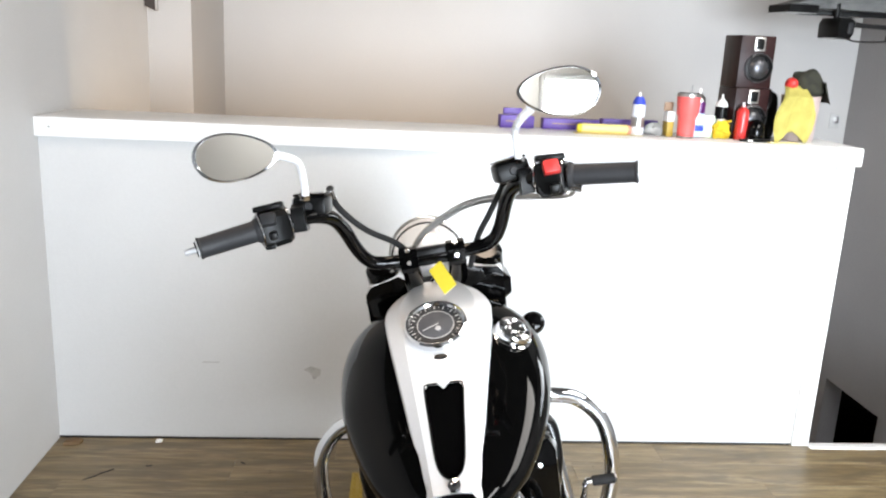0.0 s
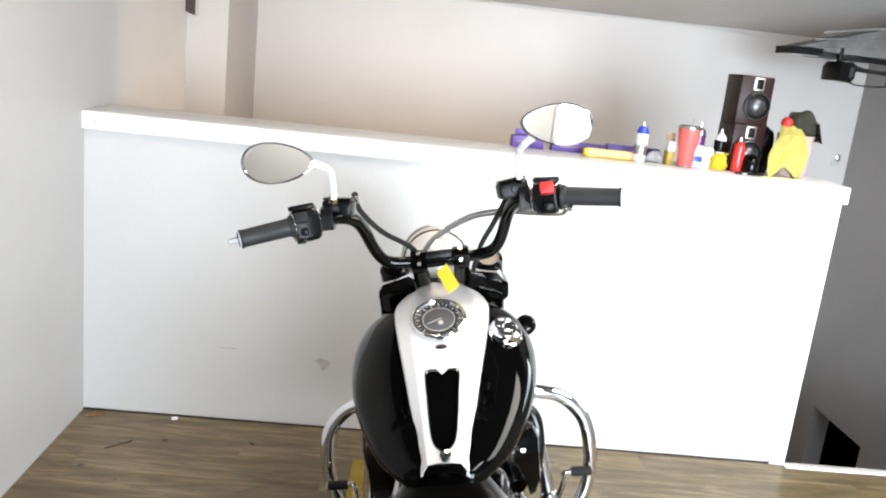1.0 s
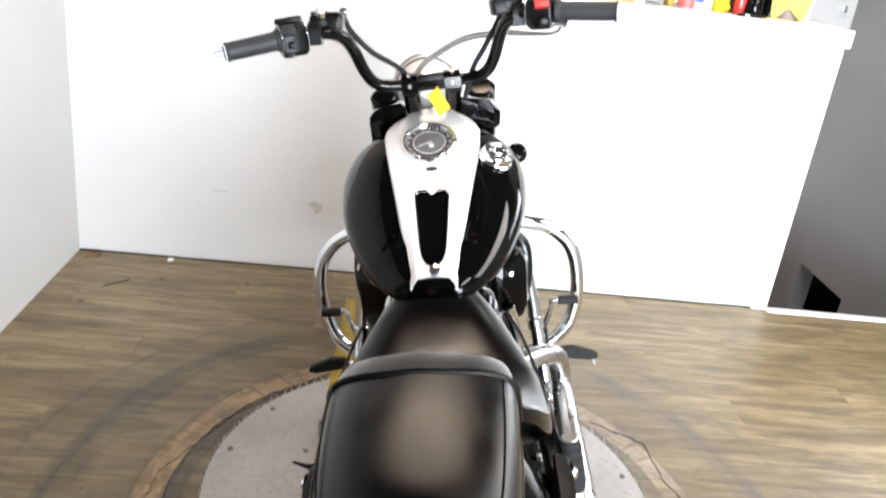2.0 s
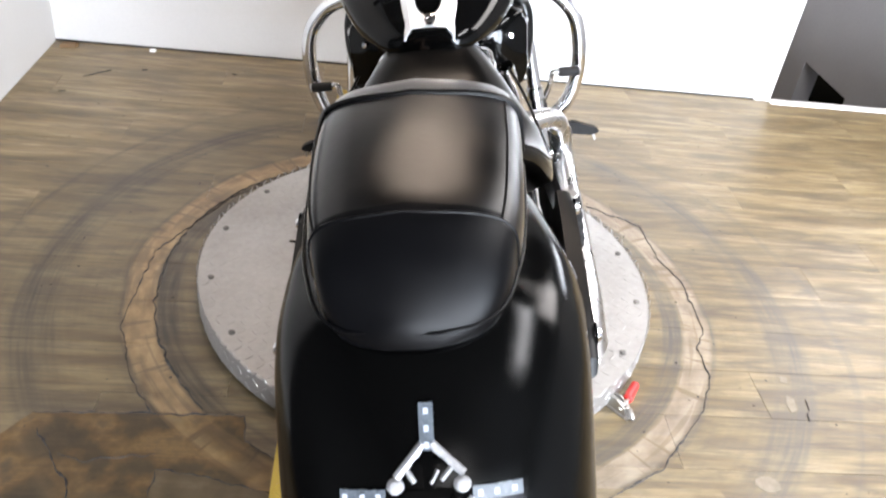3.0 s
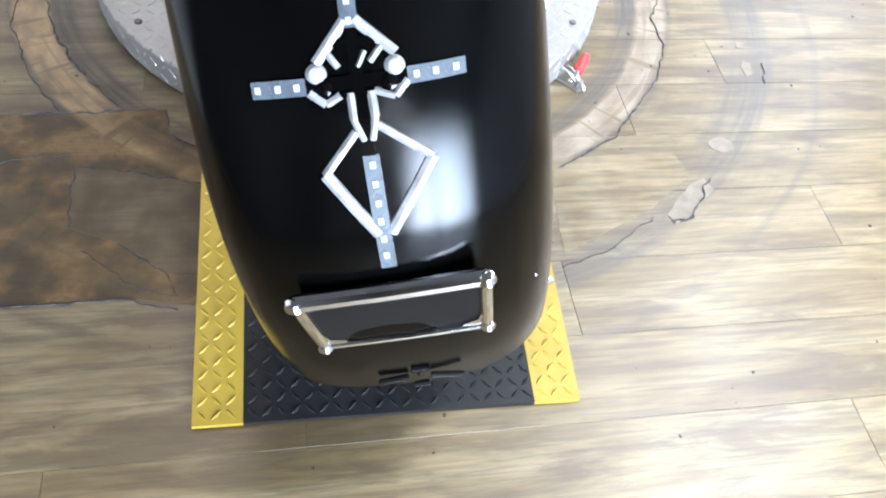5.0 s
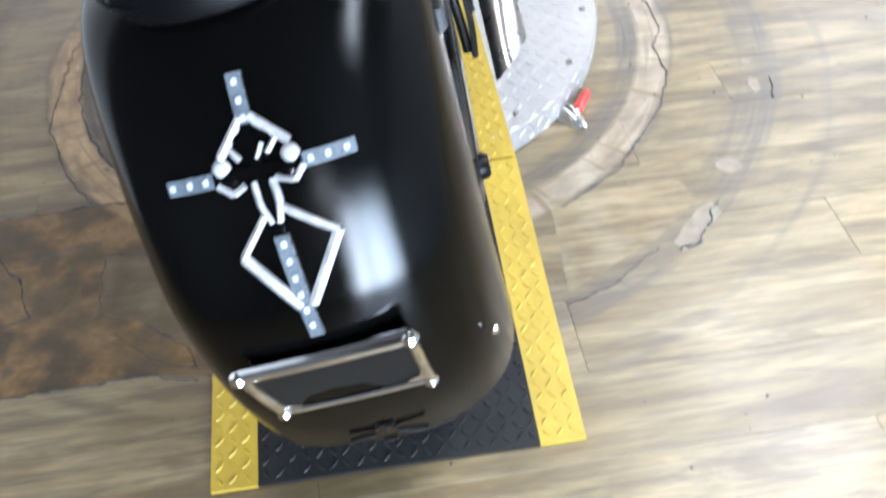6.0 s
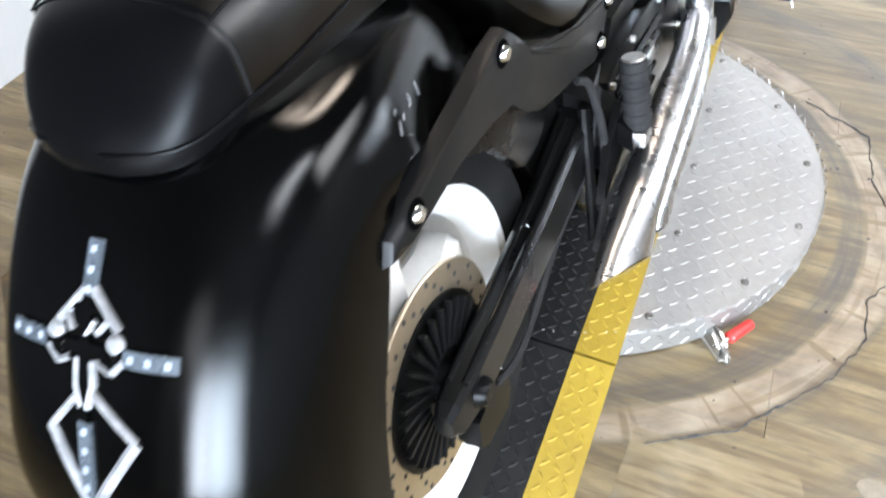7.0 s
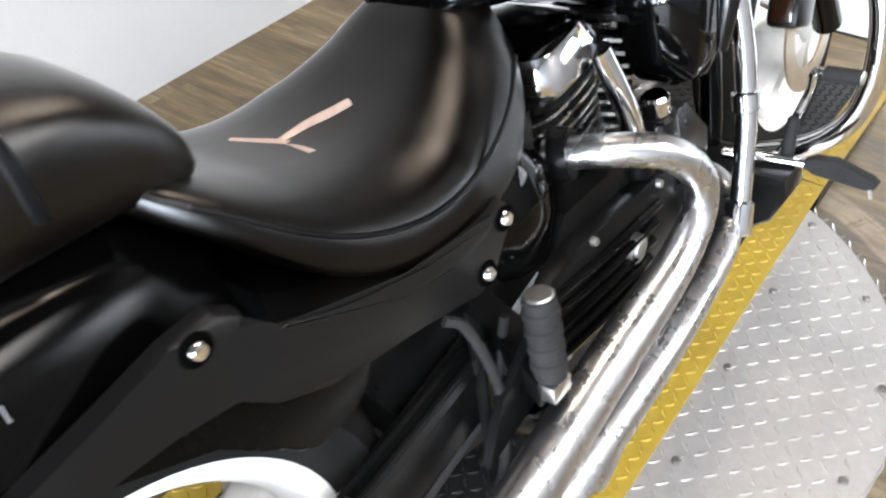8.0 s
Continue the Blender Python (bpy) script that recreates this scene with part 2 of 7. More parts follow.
STEEL = surface("brushed_steel", (0.50, 0.49, 0.47), (0.36, 0.35, 0.33), (0.28, 0.42), metal=1.0, scale=12, fine=200, bump=0.1, dist=0.0003)
LEATHER = lacquer("black_leather", (0.0008, 0.0007, 0.0006), (0.0020, 0.0016, 0.0013), (0.28, 0.42), 1.34, 13, 200, 0.3, 0.0007)
WORNL = lacquer("worn_black_leather", (0.0010, 0.0008, 0.0007), (0.0026, 0.0020, 0.0016), (0.34, 0.46), 1.44, 14, 120, 0.35, 0.0008)
VINYL = lacquer("smooth_black_vinyl", (0.0014, 0.0014, 0.0017), (0.0024, 0.0024, 0.0027), (0.36, 0.48), 1.2, 9, 300, 0.22, 0.0005)
PLASTIC = surface("dark_grey_plastic", (0.0040, 0.0040, 0.0042), (0.003, 0.003, 0.0032), (0.36, 0.48), scale=10, fine=320, bump=0.12, dist=0.0004, spec=0.2)
BLACKP = lacquer("black_plastic", (0.004, 0.004, 0.004), (0.007, 0.007, 0.007), (0.3, 0.45), 1.2, 12, 250, 0.15, 0.0004)
ENGINE = lacquer("black_engine_casting", (0.002, 0.002, 0.002), (0.005, 0.005, 0.005), (0.25, 0.40), 1.17, 18, 240, 0.3, 0.0005)
RUBBER = surface("black_rubber", (0.012, 0.012, 0.0125), (0.022, 0.021, 0.021), (0.6, 0.75), scale=16, fine=180, bump=0.3, dist=0.0006, spec=0.1)
GRIPM = surface("grey_black_grip_rubber", (0.026, 0.026, 0.028), (0.018, 0.018, 0.019), (0.5, 0.6), scale=20, fine=300, bump=0.25, dist=0.0005, spec=0.25)
TYRE = surface("tyre_rubber", (0.007, 0.007, 0.007), (0.014, 0.0135, 0.013), (0.6, 0.8), scale=14, fine=140, bump=0.3, dist=0.0008, spec=0.06)
ALU = surface("worn_tread_plate_metal", (0.46, 0.448, 0.432), (0.36, 0.348, 0.335), (0.44, 0.60), metal=0.85, scale=3.5, fine=70, bump=0.12, dist=0.0004)
YELLOW = surface("yellow_rubber_mat", (0.35, 0.240, 0.021), (0.26, 0.172, 0.014), (0.45, 0.62), scale=7, fine=90, bump=0.2, dist=0.0005)
BLACKMAT = surface("black_rubber_mat", (0.007, 0.007, 0.0075), (0.015, 0.015, 0.015), (0.36, 0.5), scale=6, fine=90, bump=0.25, dist=0.0005, spec=0.22)
ROTOR = surface("golden_brake_disc", (0.50, 0.42, 0.31), (0.40, 0.33, 0.24), (0.3, 0.42), metal=0.9, scale=10, fine=160)
RED = surface("red_plastic", (0.62, 0.035, 0.03), (0.5, 0.025, 0.022), (0.35, 0.45), scale=10, fine=150)
CRACK = surface("dark_crack_filler", (0.022, 0.023, 0.026), (0.085, 0.083, 0.082), (0.8, 0.9), scale=45, fine=160, spec=0.1)
TAG = surface("yellow_paper_tag", (0.66, 0.55, 0.04), (0.60, 0.49, 0.03), (0.55, 0.65), scale=20)
LEDSTRIP = surface("grey_led_strip", (0.080, 0.092, 0.106), (0.040, 0.048, 0.056), (0.2, 0.35), scale=60, fine=200)
LEDW = surface("white_led_chip", (0.42, 0.46, 0.52), (0.28, 0.31, 0.36), (0.2, 0.3), scale=70)
STRIPE = surface("worn_white_outline", (0.30, 0.295, 0.30), (0.13, 0.128, 0.13), (0.3, 0.45), scale=60, fine=160)
DIALF = surface("grey_dial_face", (0.085, 0.085, 0.09), (0.065, 0.065, 0.07), (0.35, 0.45), scale=20, spec=0.1)
DIALD = surface("dark_dial_ring", (0.03, 0.03, 0.032), (0.022, 0.022, 0.024), (0.35, 0.45), scale=20, spec=0.1)
DIALW = surface("pale_dial_marks", (0.36, 0.36, 0.36), (0.3, 0.3, 0.3), (0.4, 0.5), scale=20)
AMBER = surface("dark_amber_lens", (0.012, 0.004, 0.001), (0.008, 0.003, 0.001), (0.15, 0.2), scale=20)
SCAR = surface("pale_torn_lining", (0.46, 0.36, 0.31), (0.38, 0.29, 0.25), (0.7, 0.8), scale=50)


# black without gloss: the shade inside recesses is put into the colour
MATTB = surface("matt_recess_black", (0.0012, 0.0012, 0.0012), (0.002, 0.002, 0.002), (0.75, 0.85), scale=20, fine=200, spec=0.0)


def mirror_glass():
    mat = bpy.data.materials.new("mirror_glass")
    mat.use_nodes = True
    bs = mat.node_tree.nodes["Principled BSDF"]
    bs.inputs["Base Color"].default_value, bs.inputs["Metallic"].default_value, bs.inputs["Roughness"].default_value = (0.86, 0.86, 0.85, 1), 1.0, 0.02
    return mat


def clear_glass(name, tint):
    mat = bpy.data.materials.new(name)
    mat.use_nodes = True
    bs = mat.node_tree.nodes["Principled BSDF"]
    bs.inputs["Base Color"].default_value, bs.inputs["Transmission Weight"].default_value = (*tint, 1), 1.0
    bs.inputs["Roughness"].default_value, bs.inputs["IOR"].default_value = 0.02, 1.2
    return mat


MIRROR = mirror_glass()
GLASS = clear_glass("window_glass", (0.95, 0.97, 1.0))
CLEAR = clear_glass("clear_plastic", (0.9, 0.92, 0.93))

DISC_X, DISC_Y, DISC_R = 0.708, 2.057, 0.566


def plank_material(name, tone=(), much=0.0):
    """Printed oak planks, with scuffs in rings about the turntable."""
    mat = bpy.data.materials.new(name)
    mat.use_nodes = True
    nt = mat.node_tree
    ln = nt.links.new
    bs = nt.nodes["Principled BSDF"]
    geo, info = node(nt, "NewGeometry"), node(nt, "ObjectInfo")
    off = node(nt, "VectorMath")
    off.operation = "MULTIPLY_ADD"
    comb = node(nt, "CombineXYZ")
    ln(info.outputs["Random"], comb.inputs[0])
    ln(info.outputs["Random"], comb.inputs[2])
    ln(comb.outputs[0], off.inputs[0])
    off.inputs[1].default_value = (7.0, 0.0, 9.0)
    ln(geo.outputs["Position"], off.inputs[2])

    def streak(sx, sy, scale, detail, rough):
        mp = node(nt, "Mapping")
        mp.inputs[3].default_value = (sx, sy, 1)
        ln(off.outputs[0], mp.inputs[0])
        nz = node(nt, "TexNoise")
        nz.inputs["Scale"].default_value, nz.inputs["Detail"].default_value, nz.inputs["Roughness"].default_value = scale, detail, rough
        nz.inputs["Distortion"].default_value = 0.7
        ln(mp.outputs[0], nz.inputs["Vector"])
        return nz.outputs[0]

    def ramp(fac, stops):
        rp = node(nt, "ValToRGB")
        els = rp.color_ramp.elements
        while len(els) < len(stops):
            els.new(0.5)
        for el, (pos, col) in zip(els, stops):
            el.position, el.color = pos, (*col, 1) if len(col) == 3 else col
        ln(fac, rp.inputs[0])
        return rp.outputs[0]

    def mixed(fac, a, b, mode="MIX"):
        mx = node(nt, "Mix")
        mx.data_type, mx.blend_type = "RGBA", mode
        for sock, v in ((0, fac), (6, a), (7, b)):
            if isinstance(v, (int, float)):
                mx.inputs[sock].default_value = v
            elif isinstance(v, tuple):
                mx.inputs[sock].default_value = (*v, 1)
            else:
                ln(v, mx.inputs[sock])
        return mx.outputs[2]

    def maths(op, a, b=0.0, c=0.0):
        m = node(nt, "Math")
        m.operation = op
        for sock, v in ((0, a), (1, b), (2, c)):
            if isinstance(v, (int, float)):
                m.inputs[sock].default_value = v
            else:
                ln(v, m.inputs[sock])
        return m.outputs[0]

    broad = streak(1.6, 12.0, 1.5, 5, 0.58)
    mid = streak(3.2, 24.0, 1.6, 5, 0.6)
    grain = streak(3.0, 70.0, 2.2, 4, 0.55)
    dark = streak(1.7, 10.0, 1.7, 7, 0.66)
    col = ramp(broad, [(0.30, (0.092, 0.059, 0.023)), (0.42, (0.170, 0.118, 0.051)), (0.53, (0.228, 0.168, 0.081)), (0.68, (0.308, 0.240, 0.135))])
    col = mixed(ramp(mid, [(0.34, (0.6, 0.6, 0.6)), (0.50, (0, 0, 0))]), col, (0.105, 0.076, 0.042))
    col = mixed(ramp(mid, [(0.58, (0, 0, 0)), (0.74, (0.25, 0.25, 0.25))]), col, (0.345, 0.295, 0.21))
    col = mixed(ramp(grain, [(0.36, (0.55, 0.55, 0.55)), (0.53, (0, 0, 0))]), col, (0.088, 0.063, 0.035))
    col = mixed(ramp(dark, [(0.50, (0, 0, 0)), (0.62, (0.68, 0.68, 0.68))]), col, (0.078, 0.054, 0.028))
    tint = node(nt, "MapRange")
    tint.inputs[3].default_value, tint.inputs[4].default_value = 0.95, 1.04
    ln(info.outputs["Random"], tint.inputs[0])
    hsv = node(nt, "HueSaturation")
    ln(tint.outputs[0], hsv.inputs["Value"])
    ln(col, hsv.inputs["Color"])
    col = hsv.outputs[0]
    # scuffed rings about the turntable: a groove worn to the bare board, and grey wheel marks
    sub = node(nt, "VectorMath")
    sub.operation = "SUBTRACT"
    ln(geo.outputs["Position"], sub.inputs[0])
    sub.inputs[1].default_value = (DISC_X, DISC_Y, 0)
    sep = node(nt, "SeparateXYZ")
    ln(sub.outputs[0], sep.inputs[0])
    ang = maths("ARCTAN2", sep.outputs[1], sep.outputs[0])
    rr = maths("SQRT", maths("ADD", maths("MULTIPLY", sep.outputs[0], sep.outputs[0]), maths("MULTIPLY", sep.outputs[1], sep.outputs[1])))
    wob = node(nt, "TexNoise")
    wob.inputs["Scale"].default_value, wob.inputs["Detail"].default_value = 4.0, 5.0
    ln(geo.outputs["Position"], wob.inputs["Vector"])
    rad = maths("MULTIPLY_ADD", maths("SUBTRACT", wob.outputs[0], 0.5), 0.035, rr)
    unit = maths("DIVIDE", rad, 1.5)

    def polar(ka, kr, detail):
        cx = node(nt, "CombineXYZ")
        ln(maths("MULTIPLY", ang, ka), cx.inputs[0])
        ln(maths("MULTIPLY", rr, kr), cx.inputs[1])
        nz = node(nt, "TexNoise")
        nz.inputs["Scale"].default_value, nz.inputs["Detail"].default_value = 1.0, detail
        ln(cx.outputs[0], nz.inputs["Vector"])
        return nz.outputs[0]

    patchy = node(nt, "TexNoise")
    patchy.inputs["Scale"].default_value, patchy.inputs["Detail"].default_value = 5.0, 6.0
    ln(geo.outputs["Position"], patchy.inputs["Vector"])
    pf = ramp(patchy.outputs[0], [(0.34, (0.6, 0.6, 0.6)), (0.58, (1, 1, 1))])
    G = lambda v: (v, v, v)
    S = lambda r: r / 1.5
    bare = ramp(unit, [(S(0.664), G(0)), (S(0.673), G(0.95)), (S(0.734), G(0.95)), (S(0.744), G(0))])
    grime = ramp(unit, [(S(0.57), G(0.45)), (S(0.600), G(0.25)), (S(0.616), G(0.4)), (S(0.624), G(0.95)), (S(0.662), G(0.95)), (S(0.674), G(0.0)), (S(0.73), G(0.0)), (S(0.744), G(0.75)), (S(0.755), G(0.3)), (S(0.87), G(0.28)),
                        (S(0.90), G(0.7)), (S(0.92), G(0.6)), (S(0.945), G(0.95)), (S(0.97), G(0.75)), (S(0.985), G(0.3)), (S(1.07), G(0.2)), (S(1.085), G(0.6)), (S(1.10), G(0.16)), (S(1.4), G(0.0))])
    rub = ramp(polar(4.0, 90.0, 4), [(0.38, G(1)), (0.62, G(0.6))])
    grime = mixed(1.0, mixed(1.0, grime, pf, "MULTIPLY"), rub, "MULTIPLY")
    # boards under the groove, crossed by joints and scratches
    raw = ramp(polar(9.0, 24.0, 5), [(0.34, (0.13, 0.080, 0.035)), (0.5, (0.225, 0.148, 0.070)), (0.66, (0.32, 0.222, 0.112))])
    pink = ramp(polar(9.0, 24.0, 5), [(0.34, (0.19, 0.15, 0.12)), (0.5, (0.28, 0.232, 0.185)), (0.66, (0.37, 0.32, 0.26))])
    east = ramp(maths("MULTIPLY_ADD", sep.outputs[0], 0.5, 0.5), [(0.45, G(0)), (0.62, G(1))])
    raw = mixed(east, raw, pink)
    raw = mixed(ramp(polar(34.0, 5.0, 2), [(0.37, G(0.75)), (0.43, G(0))]), raw, (0.10, 0.062, 0.034))
    raw = mixed(ramp(polar(2.4, 75.0, 2), [(0.38, G(0.5)), (0.44, G(0))]), raw, (0.11, 0.07, 0.04))
    ring_one = mixed(1.0, mixed(maths("MULTIPLY", east, 0.4), bare, (0, 0, 0)), ramp(patchy.outputs[0], [(0.28, G(0.55)), (0.42, G(1))]), "MULTIPLY")
    if much:
        blot = node(nt, "TexNoise")
        blot.inputs["Scale"].default_value, blot.inputs["Detail"].default_value = 13.0, 8.0
        ln(geo.outputs["Position"], blot.inputs["Vector"])
        soil = ramp(blot.outputs[0], tone)
        soil = mixed(ramp(grain, [(0.35, G(0.45)), (0.55, G(0))]), soil, (0.075, 0.05, 0.03))
        col = mixed(much, col, soil)
        # the outer wheel mark is rubbed bright here
        tan = ramp(unit, [(S(0.90), G(0)), (S(0.93), G(0.22)), (S(0.985), G(0.22)), (S(1.005), G(0))])
        col = mixed(mixed(1.0, tan, pf, "MULTIPLY"), col, raw)
        grime = mixed(0.75, grime, (0, 0, 0))
        ring_one = mixed(0.55, ring_one, (0, 0, 0))
    # browner and darker near the turntable, most on the side by the wall
    darker_side = ramp(unit, [(S(0.55), G(0.7)), (S(1.02), G(0.55)), (S(1.25), G(0))])
    darker_side = mixed(1.0, mixed(1.0, darker_side, pf, "MULTIPLY"), mixed(east, (0.8, 0.8, 0.8), ramp(maths("MULTIPLY_ADD", sep.outputs[1], 0.5, 0.5), [(0.5, G(0)), (0.75, G(0.4))])), "MULTIPLY")
    col = mixed(darker_side, col, mixed(0.35, (0.070, 0.049, 0.025), col))
    col = mixed(ring_one, col, raw)
    col = mixed(grime, col, mixed(east, (0.020, 0.016, 0.012), (0.066, 0.059, 0.052)))
    ln(col, bs.inputs["Base Color"])
    bs.inputs["Specular IOR Level"].default_value = 0.3 if much else 0.62
    gl = ramp(patchy.outputs[0], [(0.3, (0.33, 0.33, 0.33)), (0.7, (0.45, 0.45, 0.45))])
    ln(gl, bs.inputs["Roughness"])
    bp = node(nt, "Bump")
    bp.inputs["Strength"].default_value, bp.inputs["Distance"].default_value = 0.3, 0.0008
    ln(grain, bp.inputs["Height"])
    ln(bp.outputs[0], bs.inputs["Normal"])
    return mat


PLANK = plank_material("worn_oak_plank")
PATCHM = plank_material("brown_worn_patch", [(0.34, (0.022, 0.017, 0.012)), (0.45, (0.045, 0.029, 0.014)), (0.53, (0.115, 0.064, 0.020)), (0.60, (0.205, 0.122, 0.046)), (0.70, (0.070, 0.053, 0.036))], 0.92)
PATCHG = plank_material("grey_brown_worn_patch", [(0.34, (0.036, 0.027, 0.017)), (0.50, (0.080, 0.059, 0.033)), (0.64, (0.130, 0.102, 0.064))], 0.88)
PALE = plank_material("pale_worn_patch", [(0.36, (0.19, 0.15, 0.10)), (0.50, (0.25, 0.205, 0.14)), (0.64, (0.32, 0.28, 0.215))], 0.4)

CHUNK = surface("tan_floor_filler", (0.235, 0.198, 0.150), (0.165, 0.138, 0.104), (0.6, 0.75), scale=35, fine=150, bump=0.4, dist=0.0015)

# ---- the room ----


def slab(name, x0, x1, y0, y1, z0, z1, mat, bevel=0.0):
    return tagged(part(name, box(B(), x0, x1, y0, y1, z0, z1, bevel), mat), kind="structure")


slab("subfloor", LEFT, RIGHT, REAR, HALF, -0.2, -0.012, VOID)
slab("wall_left", LEFT - 0.12, LEFT, 1.2, 4.8, -2.7, CEIL, WALL)
# out of view; darkened to deepen reflections and cut bounce on the left
slab("wall_left_rear", LEFT - 0.12, LEFT, REAR - 0.12, 1.2, -0.2, CEIL, DARKWALL)
slab("wall_pillar", LEFT - 0.12, LEFT + 0.21, 4.8, FAR + 0.12, -2.7, CEIL, UPPER)
slab("wall_far", LEFT + 0.21, RIGHT + 0.12, FAR, FAR + 0.12, -2.7, CEIL, UPPER)
# the stair wall, with the dark opening at its foot
SY0, SY1, SZ0, SZ1 = 3.00, 4.30, 1.15, 1.82
# side wall beyond the view, darkened to cut fill light on floor and fender
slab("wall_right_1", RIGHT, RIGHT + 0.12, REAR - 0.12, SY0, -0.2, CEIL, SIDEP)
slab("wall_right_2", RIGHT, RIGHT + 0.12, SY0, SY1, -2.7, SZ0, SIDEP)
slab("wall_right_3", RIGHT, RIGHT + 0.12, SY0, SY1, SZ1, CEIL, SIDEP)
slab("wall_stair", RIGHT, RIGHT + 0.12, SY1, 4.77, -2.7, CEIL, STAIRP)
slab("wall_stair_head", RIGHT, RIGHT + 0.12, 4.77, 5.34, -0.5, CEIL, STAIRP)
slab("wall_stair_end", RIGHT, RIGHT + 0.12, 5.34, FAR, -2.7, CEIL, STAIRP)
# hall and stairwell: their darkness is in the colour, not the lighting
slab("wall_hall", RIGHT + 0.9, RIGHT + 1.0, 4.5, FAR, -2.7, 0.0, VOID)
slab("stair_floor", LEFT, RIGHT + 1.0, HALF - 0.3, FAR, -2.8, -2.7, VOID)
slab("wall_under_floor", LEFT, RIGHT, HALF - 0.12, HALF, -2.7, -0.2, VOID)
# the rear wall with its window
WX0, WX1, WZ0, WZ1 = 0.74, 3.35, 0.08, 2.12
slab("wall_rear_1", LEFT, WX0, REAR - 0.12, REAR, -0.2, CEIL, REARP)
slab("wall_rear_2", WX1, RIGHT, REAR - 0.12, REAR, -0.2, CEIL, REARP)
slab("wall_rear_3", WX0, WX1, REAR - 0.12, REAR, -0.2, WZ0, REARP)
slab("wall_rear_4", WX0, WX1, REAR - 0.12, REAR, WZ1, CEIL, REARP)
# flat part, out of view and kept dark to hold back bounced light
slab("ceiling", LEFT - 0.12, RIGHT + 0.12, REAR - 0.12, 3.75, CEIL, CEIL + 0.12, CEILD)
cb = B()
vs = [cb.verts.new((x, y, z + t)) for t in (0.0, 0.1) for x, y, z in ((LEFT, 3.75, CEIL), (RIGHT, 3.75, CEIL), (RIGHT, FAR, LOW), (LEFT, FAR, LOW))]
for q in ((0, 1, 2, 3), (7, 6, 5, 4), (0, 4, 5, 1), (1, 5, 6, 2), (2, 6, 7, 3), (3, 7, 4, 0)):
    cb.faces.new([vs[k] for k in q])
tagged(part("ceiling_slope", cb, CEILP, flat=True), kind="structure")

win = thing("window_1", "tall bright daylight window in a white frame", "window", pose(0, REAR - 0.06, 0), kind="structure")
for x0, x1, z0, z1 in ((WX0, WX0 + 0.04, WZ0, WZ1), (WX1 - 0.04, WX1, WZ0, WZ1), (WX0 + 0.04, WX1 - 0.04, WZ0, WZ0 + 0.04), (WX0 + 0.04, WX1 - 0.04, WZ1 - 0.04, WZ1)):
    part("window_frame", box(B(), x0, x1, -0.04, 0.04, z0, z1, 0.004), TRIM, win)
part("mullion", box(B(), 1.47, 1.55, 0.10, 0.15, WZ0, WZ1, 0.004), TRIM, win)
part("mullion", box(B(), 2.69, 2.74, 0.10, 0.15, WZ0, WZ1, 0.004), TRIM, win)
pane = part("pane", box(B(), WX0 + 0.04, WX1 - 0.04, -0.003, 0.003, WZ0 + 0.04, WZ1 - 0.04), GLASS, win)
pane.visible_shadow = False

# unseen window, added to house the side fill lamp
win = thing("window_2", "wide unseen window in a white frame, added for a highlight", "window", pose(RIGHT + 0.06, 0, 0), kind="structure")
for y0, y1, z0, z1 in ((SY0, SY0 + 0.04, SZ0, SZ1), (SY1 - 0.04, SY1, SZ0, SZ1), (SY0 + 0.04, SY1 - 0.04, SZ0, SZ0 + 0.04), (SY0 + 0.04, SY1 - 0.04, SZ1 - 0.04, SZ1)):
    part("window_frame", box(B(), -0.04, 0.04, y0, y1, z0, z1, 0.004), TRIM, win)
pane = part("pane", box(B(), -0.003, 0.003, SY0 + 0.04, SY1 - 0.04, SZ0 + 0.04, SZ1 - 0.04), GLASS, win)
pane.visible_shadow = False

# ceiling lamp bodies, all out of view, added where the lights stand
LAMPM = glow("lamp_diffuser", (1.0, 0.95, 0.88), 12.0)
for lx, ly, lsx, lsy, lw, lc in LAMPS:
    long_ = lsy > 0.5
    lamp = thing("ceiling_light", "long white ceiling light panel, placed out of view" if long_ else "square white ceiling light with a frosted diffuser, added out of view", "ceiling light", pose(lx, ly, CEIL), "ceiling lights")
    hx, hy = (lsx / 2 + 0.02, lsy / 2 + 0.02) if long_ else (0.2, 0.2)
    part("frame", box(B(), -hx, hx, -hy, hy, -0.035, 0.0, 0.008), TRIM, lamp)
    part("diffuser", box(B(), -hx + 0.025, hx - 0.025, -hy + 0.025, hy - 0.025, -0.05, -0.036, 0.005), LAMPM, lamp)
# hidden housing, added to go with the warm fill on the far wall
sl = thing("stair_light", "low unseen strip light added behind the half wall", "strip light", pose(0.55, HALF + 0.30, 0.72))
part("housing", box(B(), -0.76, 0.76, -0.02, 0.03, -0.03, 0.03, 0.006), TRIM, sl)

# the half wall along the stairs
hw = thing("half_wall", "white painted half wall with a wooden cap", "half wall", kind="structure")
part("panel", box(B(), LEFT, 2.140, HALF, HALF + 0.27, 0.0, 1.115), WALL, hw)
part("corner_post", box(B(), 2.140, 2.207, HALF - 0.012, HALF + 0.28, 0.0, 1.115, 0.003), TRIM, hw)
part("cap", box(B(), LEFT, 2.220, HALF - 0.03, HALF + 0.31, 1.116, 1.182, 0.004), TRIM, hw)
part("screw_head", lathe(B(), [(0, 0), (0.004, 0), (0.003, 0.002), (0, 0.002)], pose(LEFT + 0.05, HALF - 0.03, 1.15, 90), 10), STEEL, hw)
slab("floor_nosing", 2.207, RIGHT, HALF - 0.035, HALF + 0.012, -0.03, 0.004, TRIM, 0.003)
